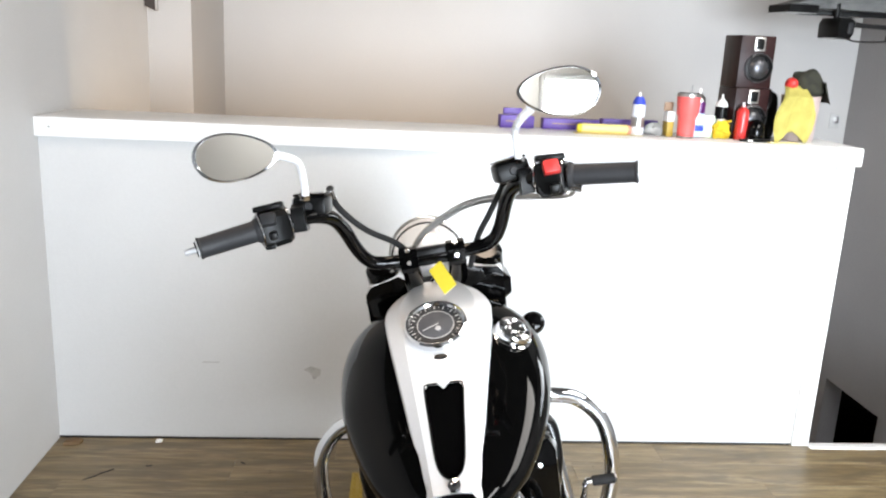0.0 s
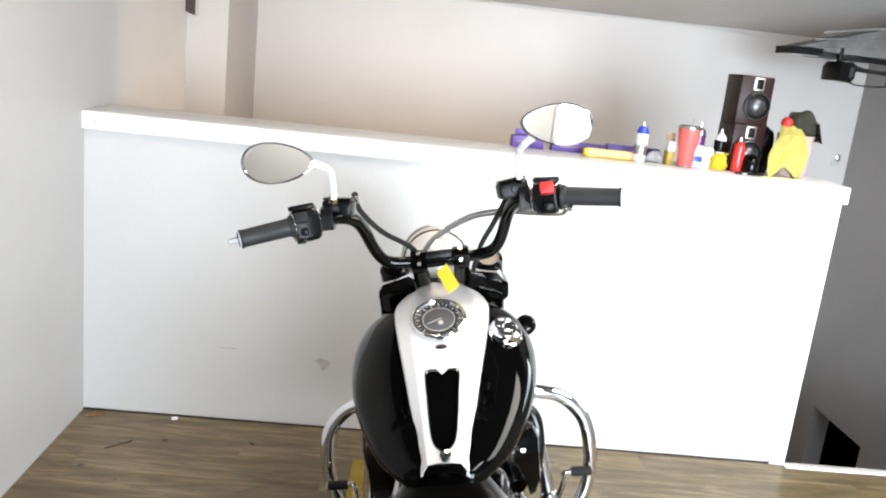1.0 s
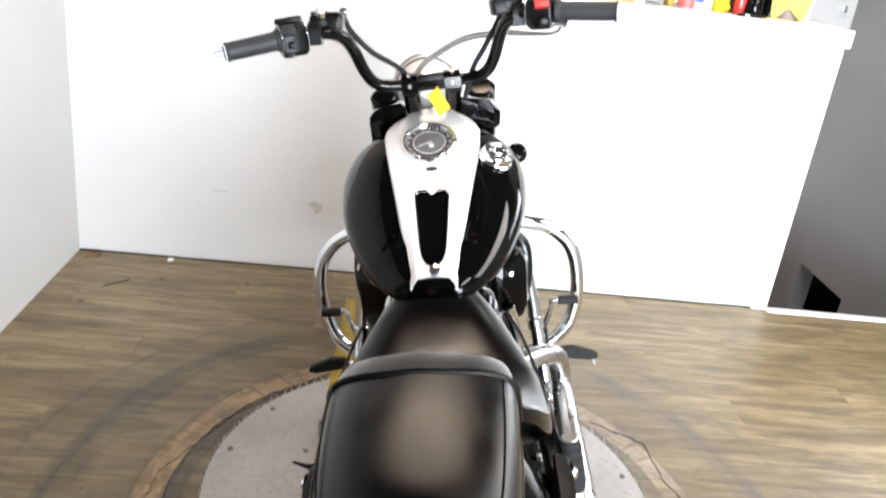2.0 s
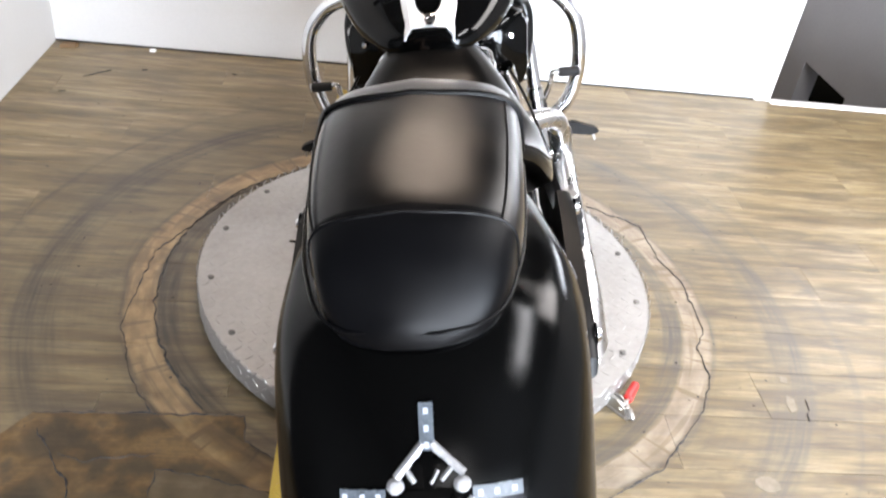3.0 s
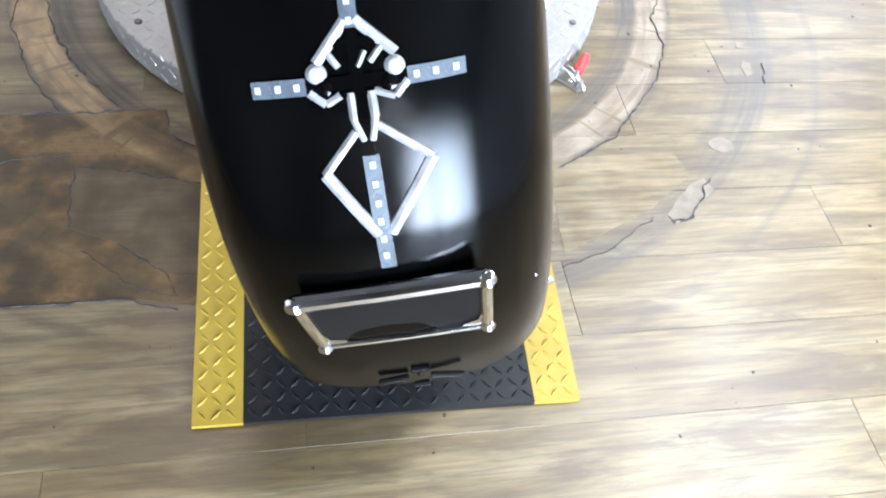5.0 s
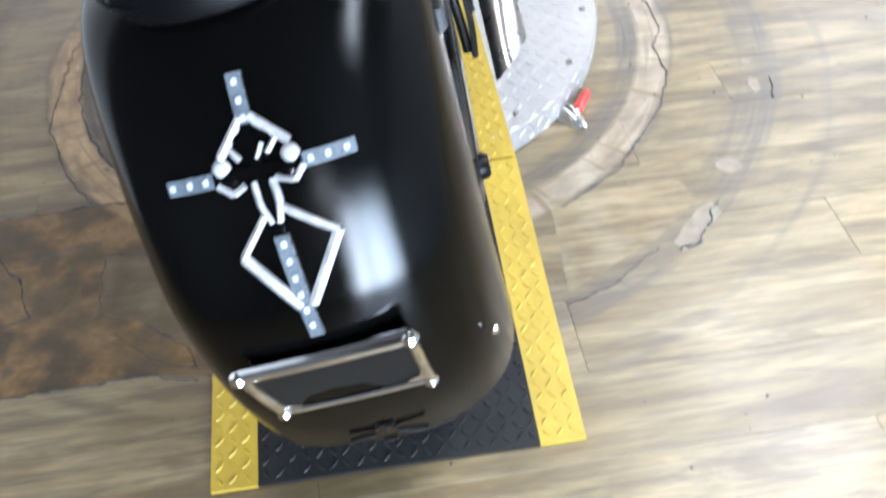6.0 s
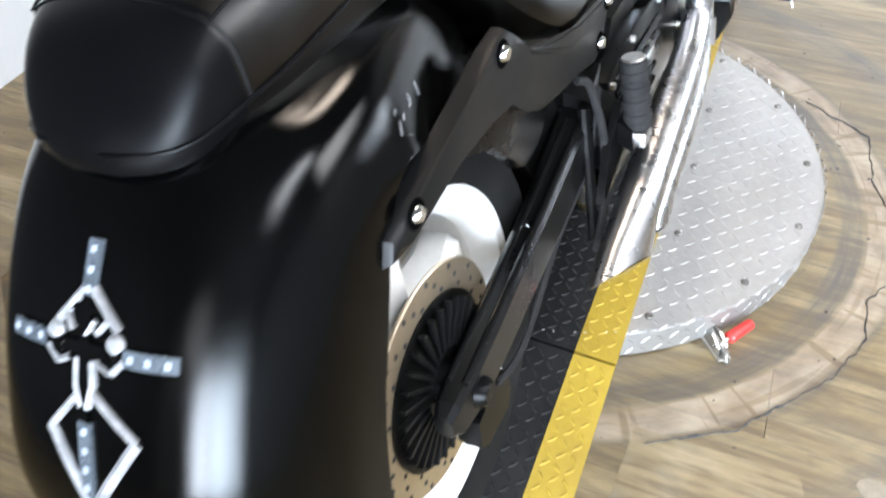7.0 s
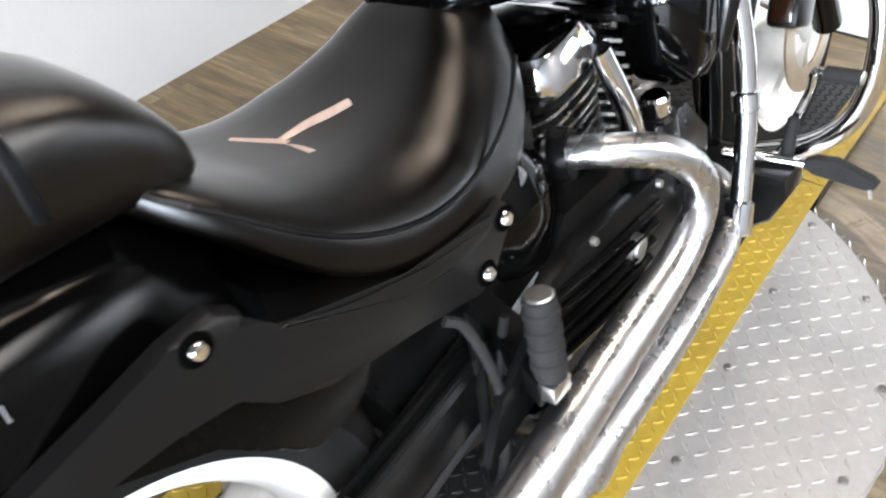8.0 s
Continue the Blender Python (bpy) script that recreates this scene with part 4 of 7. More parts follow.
# the strut covers along the fender's sides, with bolts
STRUT = [(-0.115, 0.628), (-0.08, 0.630), (0.02, 0.650), (0.10, 0.645), (0.149, 0.625), (0.185, 0.604), (0.228, 0.566), (0.28, 0.560), (0.418, 0.522), (0.445, 0.528), (0.492, 0.585), (0.478, 0.604), (0.455, 0.602), (0.33, 0.607), (0.20, 0.650), (0.185, 0.664), (0.181, 0.688), (0.160, 0.704), (0.12, 0.701), (0.06, 0.687), (-0.06, 0.663), (-0.105, 0.650)]
for sx in (1, -1):
    st = part("strut_cover", prism(B(), STRUT, 0.020, side_plane((0.172 if sx > 0 else 0.146) * sx, sx), 0.010), PLASTIC, bike, "dark grey strut cover")
    part("cover_crest", prism(B(), [(0.200, 0.657), (0.208, 0.658), (0.24, 0.642), (0.285, 0.626), (0.36, 0.606), (0.45, 0.597), (0.455, 0.59), (0.40, 0.578), (0.33, 0.594), (0.27, 0.616), (0.215, 0.645)], 0.0035, side_plane((0.1905 if sx > 0 else 0.1645) * sx, sx), 0.004), PLASTIC, st)
    part("cover_skirt", prism(B(), [(-0.02, 0.650), (0.05, 0.631), (0.090, 0.611), (0.125, 0.583), (0.160, 0.545), (0.186, 0.512), (0.205, 0.500), (0.250, 0.502), (0.274, 0.514), (0.30, 0.565), (0.20, 0.625), (0.10, 0.655)], 0.016, side_plane((0.157 if sx > 0 else 0.131) * sx, sx), 0.009), SATIN, st, "satin black wheel arch")
    for y, z in ((0.137, 0.689), (-0.067, 0.651), (0.470, 0.588), (0.432, 0.545)):
        part("strut_bolt", lathe(B(), [(0, 0.009), (0.006, 0.008), (0.0085, 0.004), (0.0085, 0), (0, 0)], on_side(((0.191 if sx > 0 else 0.165) * sx, y, z), (sx, 0, 0)), 16), CHROME, st, "chrome bolt")
        # raised black ring that stands for the shade around a sunk bolt
        part("bolt_recess", lathe(B(), [(0.0088, 0.0012), (0.0135, 0.0012), (0.0145, 0.0), (0.0088, 0.0)], on_side(((0.1925 if sx > 0 else 0.1665) * sx, y, z), (sx, 0, 0)), 20), MATTB, st)

# swingarm
for sx in (1, -1):
    rings = []
    for y, z0, z1, x0, x1 in ((-0.060, 0.312, 0.345, 0.146, 0.168), (-0.045, 0.303, 0.358, 0.143, 0.174), (0.0, 0.300, 0.366, 0.142, 0.177), (0.06, 0.306, 0.376, 0.141, 0.178), (0.25, 0.330, 0.408, 0.139, 0.178), (0.42, 0.345, 0.428, 0.125, 0.173), (0.56, 0.35, 0.44, 0.10, 0.155)):
        c = 0.006
        rings.append([(sx * a, y, b) for a, b in ((x0, z0 + c), (x0 + c, z0), (x1 - c, z0), (x1, z0 + c), (x1, z1 - c * 1.6), (x1 - c, z1), (x0 + c, z1), (x0, z1 - c))])
    sw = part("swingarm", loft(B(), rings), SWINGM, bike, sharp=0.5)
    for dx, r_ in ((0.150, 0.0042), (0.170, 0.0050)):
        part("arm_ridge", tube(B(), [(dx * sx, -0.02, 0.3625), (dx * sx, 0.06, 0.376), (dx * sx, 0.25, 0.408), ((dx - 0.006) * sx, 0.42, 0.428)], r_, 8, 6), SWINGM, sw)
    part("arm_bolt", lathe(B(), [(0, 0.005), (0.004, 0.0045), (0.0055, 0.001), (0.0055, 0), (0, 0)], on_side((0.160 * sx, 0.215, 0.402), (0, -0.16, 1)), 12), CHROME, sw)
    part("axle_end", lathe(B(), [(0, 0.018), (0.014, 0.018), (0.018, 0.012), (0.02, 0), (0, 0)], on_side((0.172 * sx, 0, AXZ), (sx, 0, 0)), 20), ENGINE, sw)
part("brake_caliper", loft(B(), [[(x, y + a, z + b) for a, b in ((-0.05, -0.02), (-0.03, -0.035), (0.035, -0.035), (0.05, -0.015), (0.045, 0.025), (0.0, 0.035), (-0.045, 0.025))] for x, y, z in ((0.112, 0.06, 0.222), (0.135, 0.055, 0.218), (0.158, 0.055, 0.22))]), ENGINE, bike)
part("brake_hose", tube(B(), [(0.15, 0.06, 0.245), (0.165, 0.14, 0.25), (0.16, 0.3, 0.30), (0.172, 0.42, 0.36), (0.178, 0.46, 0.46)], 0.0055, 8, 6), RUBBER, bike)
part("suspension_link", tube(B(), [(0.185, 0.39, 0.236), (0.18, 0.40, 0.34), (0.17, 0.42, 0.45)], [0.010, 0.008, 0.010], 10, 6), ENGINE, bike)

# seats
PILL = [(0.0, 0.247, 0.070, 0.765, 0.745), (0.05, 0.236, 0.095, 0.790, 0.745), (0.12, 0.212, 0.112, 0.822, 0.748), (0.2, 0.175, 0.119, 0.850, 0.752), (0.27, 0.13, 0.122, 0.864, 0.755), (0.36, 0.07, 0.122, 0.869, 0.756), (0.5, -0.01, 0.119, 0.866, 0.754), (0.65, -0.085, 0.112, 0.855, 0.752), (0.74, -0.122, 0.103, 0.842, 0.751),
        (0.82, -0.148, 0.095, 0.822, 0.750), (0.90, -0.170, 0.080, 0.795, 0.750), (0.96, -0.184, 0.056, 0.775, 0.751), (1.0, -0.192, 0.026, 0.763, 0.753)]
SEAT = [(0.0, 0.15, 0.06, 0.80, 0.76), (0.08, 0.18, 0.115, 0.785, 0.735), (0.18, 0.215, 0.15, 0.765, 0.70), (0.28, 0.26, 0.172, 0.735, 0.645), (0.40, 0.315, 0.184, 0.705, 0.600), (0.55, 0.39, 0.187, 0.686, 0.567), (0.70, 0.465, 0.180, 0.692, 0.560), (0.82, 0.53, 0.166, 0.722, 0.562), (0.91, 0.575, 0.148, 0.756, 0.575), (0.96, 0.605, 0.128, 0.772, 0.60), (1.0, 0.635, 0.095, 0.775, 0.64)]


def cushion(table_, n, steps, crown=0.0, dish=0.0, nose=0.0):
    """A lofted pad: rounded over the top, tucked in below."""
    rings = []
    for i in range(steps + 1):
        y, w, zt, zb = lerp_table(table_, i / steps)
        w, h = max(w, 0.004), max(zt - zb, 0.008)
        ring = []
        for k in range(40):
            q = 2 * math.pi * k / 40
            c, s = math.cos(q), math.sin(q)
            x = w * math.copysign(abs(c) ** (2 / n), c)
            up = math.copysign(abs(s) ** (2 / n), s)
            z = zb + h * 0.35 + (h * 0.65 * up if up > 0 else h * 0.35 * up)
            if up > 0:
                z += crown * (1 - (x / w) ** 2) + 0.65 * crown * max(0.0, 1 - abs(x) / w) ** 1.4 - dish * math.exp(-(x / (0.55 * w)) ** 2)
            if x < -0.06 and not nose:
                x = -0.06 + (x + 0.06) * 0.84
            x *= 1 - nose * max(0.0, min(1.0, (y - 0.46) / 0.13)) * max(0.0, up)
            ring.append((x * (1 if up > -0.3 else 0.94), y, z))
        rings.append(ring)
    return loft(B(), rings)


seat = part("rider_seat", cushion(SEAT, 3.0, 44, 0.0, 0.006, 0.42), LEATHER, bike, "worn black leather rider seat")
pillion = part("pillion_seat", cushion(PILL, 5.2, 44, 0.010), WORNL, bike, "worn black leather pillion pad")
# the tail of the pad is plain vinyl
pillion.data.materials.append(VINYL)
TAIL_Y = lerp_table(PILL, 0.715)[0]
for f in pillion.data.polygons:
    f.material_index = 1 if f.center.y < TAIL_Y - 0.012 * (f.center.x / 0.13) ** 2 + 0.006 else 0


def pad_line(table_, t0, t1, x_of, lift, r, n=5.2):
    pts = []
    for i in range(13):
        t = t0 + (t1 - t0) * i / 12
        y, w, zt, zb = lerp_table(table_, t)
        x = x_of(t) * w
        k = max(0.0, 1 - abs(x / w) ** n) ** (1 / n)
        h = zt - zb
        pts.append((x, y, zb + h * 0.35 + h * 0.65 * k + lift + 0.010 * (1 - (x / w) ** 2)))
    return tube(B(), pts, r, 8, 2)


def pad_band(table_, t, r, n=5.2, crown=0.01, bow=0.0):
    pts = []
    for k in range(25):
        q = math.pi * k / 24
        u = math.copysign(abs(math.cos(q)) ** (2 / n), math.cos(q))
        y, w, zt, zb = lerp_table(table_, t + bow * (1 - u * u))
        h = zt - zb
        x = w * u
        z = zb + h * 0.35 + h * 0.65 * abs(math.sin(q)) ** (2 / n) + crown * (1 - u * u) + 0.5 * crown * (1 - abs(u)) ** 1.5
        if x < -0.06:
            x = -0.06 + (x + 0.06) * 0.84
        pts.append((x, y, z))
    return tube(B(), pts, r, 8, 1)


part("front_welt", pad_band(PILL, 0.30, 0.0062, bow=0.022), VINYL, pillion)
part("rear_seam", pad_band(PILL, 0.715, 0.0018, bow=0.012), VINYL, pillion)
edge = []
for k in range(29):
    u = -1 + 2 * k / 28
    y, w, zt, zb = lerp_table(PILL, 1 - 0.62 * abs(u))
    edge.append((math.copysign(w, u) * 1.004, y, zb + 0.018 + 0.03 * abs(u)))
part("tail_welt", tube(B(), edge, 0.0022, 8, 1), VINYL, pillion)
for sx in (1, -1):
    part("side_seam", pad_line(PILL, 0.30, 0.72, lambda t: 0.86 * sx, 0.0005, 0.0016), VINYL, pillion)
    pts = []
    for i in range(13):
        y, w, zt, zb = lerp_table(SEAT, 0.14 + 0.8 * i / 12)
        pts.append((sx * (w - 0.004) * 0.995, y, zb + (zt - zb) * 0.62))
    part("seat_welt", tube(B(), pts, 0.0028, 8, 2), VINYL, seat)

PALEM = surface("satin_bright_metal", (0.86, 0.87, 0.88), (0.80, 0.81, 0.82), (0.26, 0.36), metal=0.3, scale=9)
# fuel tank: (y, half width, top, widest, bottom)
TANK = [(0.572, 0.050, 0.772, 0.75, 0.735), (0.585, 0.076, 0.783, 0.753, 0.73), (0.615, 0.103, 0.800, 0.762, 0.728), (0.655, 0.130, 0.826, 0.775, 0.715), (0.72, 0.159, 0.860, 0.795, 0.718), (0.80, 0.184, 0.902, 0.815, 0.722), (0.88, 0.197, 0.938, 0.824, 0.725),
        (0.95, 0.199, 0.958, 0.834, 0.73), (1.00, 0.186, 0.964, 0.845, 0.735), (1.035, 0.152, 0.955, 0.855, 0.77), (1.05, 0.09, 0.935, 0.86, 0.81)]


rings = []
for i in range(49):
    y = 0.572 + 0.478 * i / 48
    w, zt, zm, zb = lerp_table(TANK, y)
    ring = []
    for k in range(48):
        q = 2 * math.pi * k / 48
        c, s = math.cos(q), math.sin(q)
        x = w * math.copysign(abs(c) ** (2 / 2.25), c)
        up = math.copysign(abs(s) ** (2 / 2.25), s)
        ring.append((x - 0.004, y, zm + ((zt - zm) if up > 0 else (zm - zb)) * up))
    rings.append(ring)
tank = part("fuel_tank", loft(B(), rings), GLOSS, bike, "gloss black fuel tank with a white centre panel")

# white panel along the tank's top: (y, half width, height)
DASH = [(0.572, 0.043, 0.784), (0.60, 0.047, 0.797), (0.66, 0.057, 0.836), (0.72, 0.068, 0.876), (0.78, 0.079, 0.912), (0.84, 0.090, 0.944), (0.90, 0.099, 0.968), (0.94, 0.100, 0.980), (0.985, 0.083, 0.988), (1.015, 0.066, 0.990), (1.04, 0.052, 0.989)]
HOLE = [(0.602, 0.001), (0.608, 0.012), (0.622, 0.021), (0.65, 0.0255), (0.69, 0.029), (0.73, 0.0325), (0.746, 0.0325), (0.752, 0.026)]
bm = B()
rows = []
NR = 60
for i in range(NR + 1):
    y = 0.572 + 0.468 * i / NR
    w, z = lerp_table(DASH, y)
    inside = HOLE[0][0] <= y <= HOLE[-1][0]
    h = lerp_table(HOLE, y)[0] if inside else w * 0.32
    row = []
    for u, drop in ((-w, 0.040), (-w, 0.016), (-w * 0.97, 0.011), (-w * 0.70, 0.0), (-h, 0.0), (0.0, 0.0), (h, 0.0), (w * 0.70, 0.0), (w * 0.97, 0.011), (w, 0.016), (w, 0.040)):
        yy = y
        if i == 0:
            yy += 0.012 * (1 - (u / w) ** 2)
        if i == NR:
            yy += 0.016 * (1 - abs(u / w)) - (0.0 if abs(u) > 0.3 * w else 0.008)
        row.append(bm.verts.new((u, yy, z - drop)))
    rows.append((row, inside))
for (a, ia), (b, ib) in zip(rows, rows[1:]):
    for k in range(10):
        if ia and ib and k in (4, 5):
            continue
        bm.faces.new((a[k], a[k + 1], b[k + 1], b[k]))
bmesh.ops.recalc_face_normals(bm, faces=bm.faces[:])
bmesh.ops.solidify(bm, geom=bm.faces[:], thickness=0.004)
dash = part("tank_panel", bm, WHITE, tank, "pearl white centre panel with a dark slot", sharp=0.35)
bm = B()
rows = []
for i in range(25):
    y = 0.598 + 0.160 * i / 24
    w, z = lerp_table(DASH, y)
    rows.append([(u, y, z - 0.0055) for u in (-0.040, -0.02, 0.0, 0.02, 0.040)])
part("slot_floor", loft(bm, rows, closed=False), MATTB, tank, "black slot floor")
hb = B()
lip = [(-1, h, y) for y, h in HOLE] + [(1, h, y) for y, h in HOLE[::-1]]
pts = [(s * h, y, lerp_table(DASH, y)[1] - 0.001) for s, h, y in lip]
part("slot_lip", tube(hb, pts, 0.0018, 6, 2, closed=True), BLACKP, tank)

part("slot_notch", prism(B(), [(-0.012, 0.7525), (0.0, 0.741), (0.012, 0.7525)], 0.003, Matrix(((1, 0, 0, 0), (0, 1, 0, 0), (0, 0.62, 1, 0.8955 - 0.62 * 0.752), (0, 0, 0, 1)))), WHITE, tank)
part("horn_cover", lathe(B(), [(0, 0.026), (0.013, 0.024), (0.022, 0.014), (0.024, 0.0), (0.021, -0.03), (0, -0.032)], pose(0.184, 1.035, 0.878, 70, 0, 0), 24), GLOSS, bike)
# speedometer
DM = pose(-0.004, 0.862, 0.958, 27, 0, 0)
speedo = part("speedometer", lathe(B(), [(0.0475, 0.006), (0.050, 0.0105), (0.0535, 0.012), (0.057, 0.009), (0.058, 0.0), (0.056, -0.006), (0.0475, -0.004)], DM, 56), CHROME, tank, "chrome-rimmed round speedometer")
part("dial_ring", lathe(B(), [(0, 0.0045), (0.048, 0.0045), (0.048, 0.002), (0, 0.002)], DM, 48), DIALD, tank)
part("dial_face", lathe(B(), [(0, 0.0052), (0.0315, 0.0052), (0.0325, 0.0046), (0, 0.0046)], DM, 48), DIALF, tank)
part("dial_circle", lathe(B(), [(0.0322, 0.0056), (0.0338, 0.0056), (0.0338, 0.0046), (0.0322, 0.0046)], DM, 48), DIALW, tank)
for k in range(25):
    a = radians(-225 + 270 * k / 24)
    r0, r1, wd = (0.0395, 0.0465, 0.0011) if k % 2 == 0 else (0.043, 0.0465, 0.0007)
    part("dial_mark", box(B(), r0, r1, -wd, wd, 0.0046, 0.0053, 0, DM @ pose(0, 0, 0, 0, 0, -math.degrees(a) - 180 + 90 + 90)), DIALW, tank)
part("needle", box(B(), -0.004, 0.028, -0.0008, 0.0008, 0.0056, 0.0066, 0, DM @ pose(0.002, 0.0, 0, 0, 0, 205)), DIALW, tank)
part("needle_hub", lathe(B(), [(0, 0.007), (0.005, 0.0068), (0.0055, 0.0046), (0, 0.0046)], DM @ pose(0.004, -0.010, 0), 20), DIALW, tank)
part("sensor_window", lathe(B(), [(0, 0.004), (0.010, 0.0035), (0.0115, 0.0), (0, 0)], pose(0.0, 0.800, 0.923, 29) @ Matrix.Diagonal((1.1, 0.45, 1, 1)), 20), BLACKP, tank)
part("panel_bolt", lathe(B(), [(0, 0.003), (0.004, 0.003), (0.0045, 0.006), (0.010, 0.005), (0.0115, 0.0), (0, 0)], pose(0.003, 0.588, 0.795, 30), 24), CHROME, tank)
part("panel_badge", box(B(), -0.005, 0.005, -0.0015, 0.0015, 0.003, 0.006, 0.0005, pose(0.003, 0.588, 0.796, 30, 0, 35)), DIALD, tank)

# fuel cap
CM = pose(0.131, 0.885, 0.914, 20, 24, 0)
part("fuel_cap", lathe(B(), [(0, 0.019), (0.010, 0.020), (0.012, 0.016), (0.022, 0.016), (0.024, 0.020), (0.030, 0.018), (0.0335, 0.012), (0.0335, 0.002), (0.037, 0.0), (0.037, -0.01), (0, -0.01)], CM, 48), CHROME, tank, "chrome fuel cap")
for k in range(6):
    part("cap_notch", box(B(), 0.015, 0.0205, -0.004, 0.004, 0.0155, 0.0185, 0.001, CM @ pose(0, 0, 0, 0, 0, 60 * k)), CHROME, tank)

# side shells beside the tank's nose and below it
for sx in (1, -1):
    rings = []
    for y, w, z0, z1 in ((0.858, 0.125, 0.57, 0.665), (0.870, 0.160, 0.545, 0.690), (0.893, 0.188, 0.525, 0.700), (0.925, 0.194, 0.52, 0.700), (0.965, 0.186, 0.525, 0.685), (0.99, 0.155, 0.54, 0.66)):
        c = 0.022
        rings.append([(sx * a, y, b) for a, b in ((0.09, z0), (w - c * 1.6, z0), (w - c * 0.5, z0 + c * 0.6), (w, z0 + c * 2), (w, z1 - c * 1.6), (w - c * 0.5, z1 - c * 0.4), (w - c * 1.4, z1), (0.09, z1))])
    shell = part("intake_shell", loft(B(), rings), GLOSS, bike, "gloss black intake shell")
    for y, z in ((0.864, 0.655),):
        part("shell_bolt", lathe(B(), [(0, 0.006), (0.005, 0.005), (0.007, 0), (0, 0)], on_side((0.152 * sx, y, z), (0.1 * sx, -1, 0.2)), 14), CHROME, shell)
    part("shell_tube", tube(B(), [(0.150 * sx, 0.985, 0.715), (0.186 * sx, 0.978, 0.68), (0.192 * sx, 0.965, 0.62), (0.186 * sx, 0.955, 0.555)], [0.012, 0.016, 0.016, 0.011], 12, 6), SWINGM, shell, "satin black moulded tube")

# engine: crankcase, covers, two finned cylinders with chrome heads
crank = part("crankcase", loft(B(), [[(x * w, y + dy * d, z + dz * h) for dy, dz in ((-1, -0.6), (-0.7, -1), (0.7, -1), (1, -0.6), (1, 0.5), (0.7, 1), (-0.7, 1), (-1, 0.5))] for x, w, y, d, z, h in ((-1, 0.15, 0.78, 0.20, 0.33, 0.13), (-0.9, 0.165, 0.78, 0.22, 0.33, 0.15), (0.9, 0.165, 0.78, 0.22, 0.33, 0.15), (1, 0.15, 0.78, 0.20, 0.33, 0.13))]), ENGINE, bike, "black engine casing")
# ribbed gear cover on the right
cov = [(0.50, 0.33), (0.55, 0.30), (0.75, 0.27), (0.92, 0.25), (0.97, 0.30), (0.95, 0.40), (0.80, 0.44), (0.62, 0.45), (0.52, 0.43)]
for sx in (1, -1):
    cv = part("engine_cover", prism(B(), cov, 0.030, side_plane(0.145 * sx, sx), 0.008), ENGINE, bike)
    for k in range(5):
        z = 0.315 + 0.024 * k
        part("cover_rib", tube(B(), [(0.176 * sx, 0.545, z + 0.006), (0.179 * sx, 0.65, z - 0.003), (0.177 * sx, 0.76 + 0.01 * k, z - 0.012)], 0.0065, 8, 4), SATIN, cv)
    part("cover_disc", lathe(B(), [(0, 0.012), (0.012, 0.011), (0.014, 0.007), (0.02, 0.008), (0.022, 0), (0, 0)], on_side((0.175 * sx, 0.735, 0.365), (sx, 0, 0)), 28), STEEL, cv, "dull steel cover badge")
    for y, z in ((0.53, 0.42), (0.64, 0.44), (0.80, 0.43), (0.93, 0.39), (0.95, 0.31), (0.9, 0.265), (0.72, 0.285), (0.56, 0.315)):
        part("cover_bolt", lathe(B(), [(0, 0.008), (0.005, 0.008), (0.006, 0.005), (0.006, 0), (0, 0)], on_side((0.174 * sx, y, z), (sx, 0, 0)), 10), STEEL, cv)


FINM = surface("polished_fin_edge", (0.62, 0.62, 0.61), (0.42, 0.42, 0.41), (0.2, 0.32), metal=1.0, scale=14, fine=120)


def cylinder(y0, z0, lean, flip):
    """A finned cylinder, its chrome-topped head and push rod tube; lean: degrees ahead."""
    M = pose(0.0, y0, z0, -lean, 0, 0)
    body = part("engine_cylinder", loft(B(), [[M @ Vector((0.078 * math.cos(a), 0.072 * math.sin(a), h)) for a in (2 * math.pi * k / 20 for k in range(20))] for h in (0.0, 0.22)]), ENGINE, bike)
    for k in range(11):
        h = 0.035 + 0.0165 * k
        w, d = (0.104, 0.088) if k < 8 else (0.108, 0.092)
        ring = []
        for a in range(24):
            q = 2 * math.pi * a / 24
            ring.append((w * math.copysign(abs(math.cos(q)) ** 0.6, math.cos(q)), d * math.copysign(abs(math.sin(q)) ** 0.6, math.sin(q))))
        part("fin", prism(B(), ring, 0.005, M @ pose(0, 0, h)), FINM, body)
    rock = []
    for h, w, d in ((0.215, 0.112, 0.070), (0.232, 0.124, 0.076), (0.262, 0.124, 0.073), (0.284, 0.112, 0.060), (0.291, 0.094, 0.044)):
        rock.append([M @ Vector((w * math.copysign(abs(math.cos(2 * math.pi * a / 28)) ** 0.5, math.cos(2 * math.pi * a / 28)), d * math.copysign(abs(math.sin(2 * math.pi * a / 28)) ** 0.5, math.sin(2 * math.pi * a / 28)), h)) for a in range(28)])
    part("rocker_cover", loft(B(), rock), CHROME, body, "chrome rocker cover")
    part("cover_edge", prism(B(), [(0.124 * math.copysign(abs(math.cos(2 * math.pi * a / 28)) ** 0.5, math.cos(2 * math.pi * a / 28)), 0.092 * math.copysign(abs(math.sin(2 * math.pi * a / 28)) ** 0.5, math.sin(2 * math.pi * a / 28))) for a in range(28)], 0.008, M @ pose(0, 0, 0.228)), ENGINE, body)
    return body


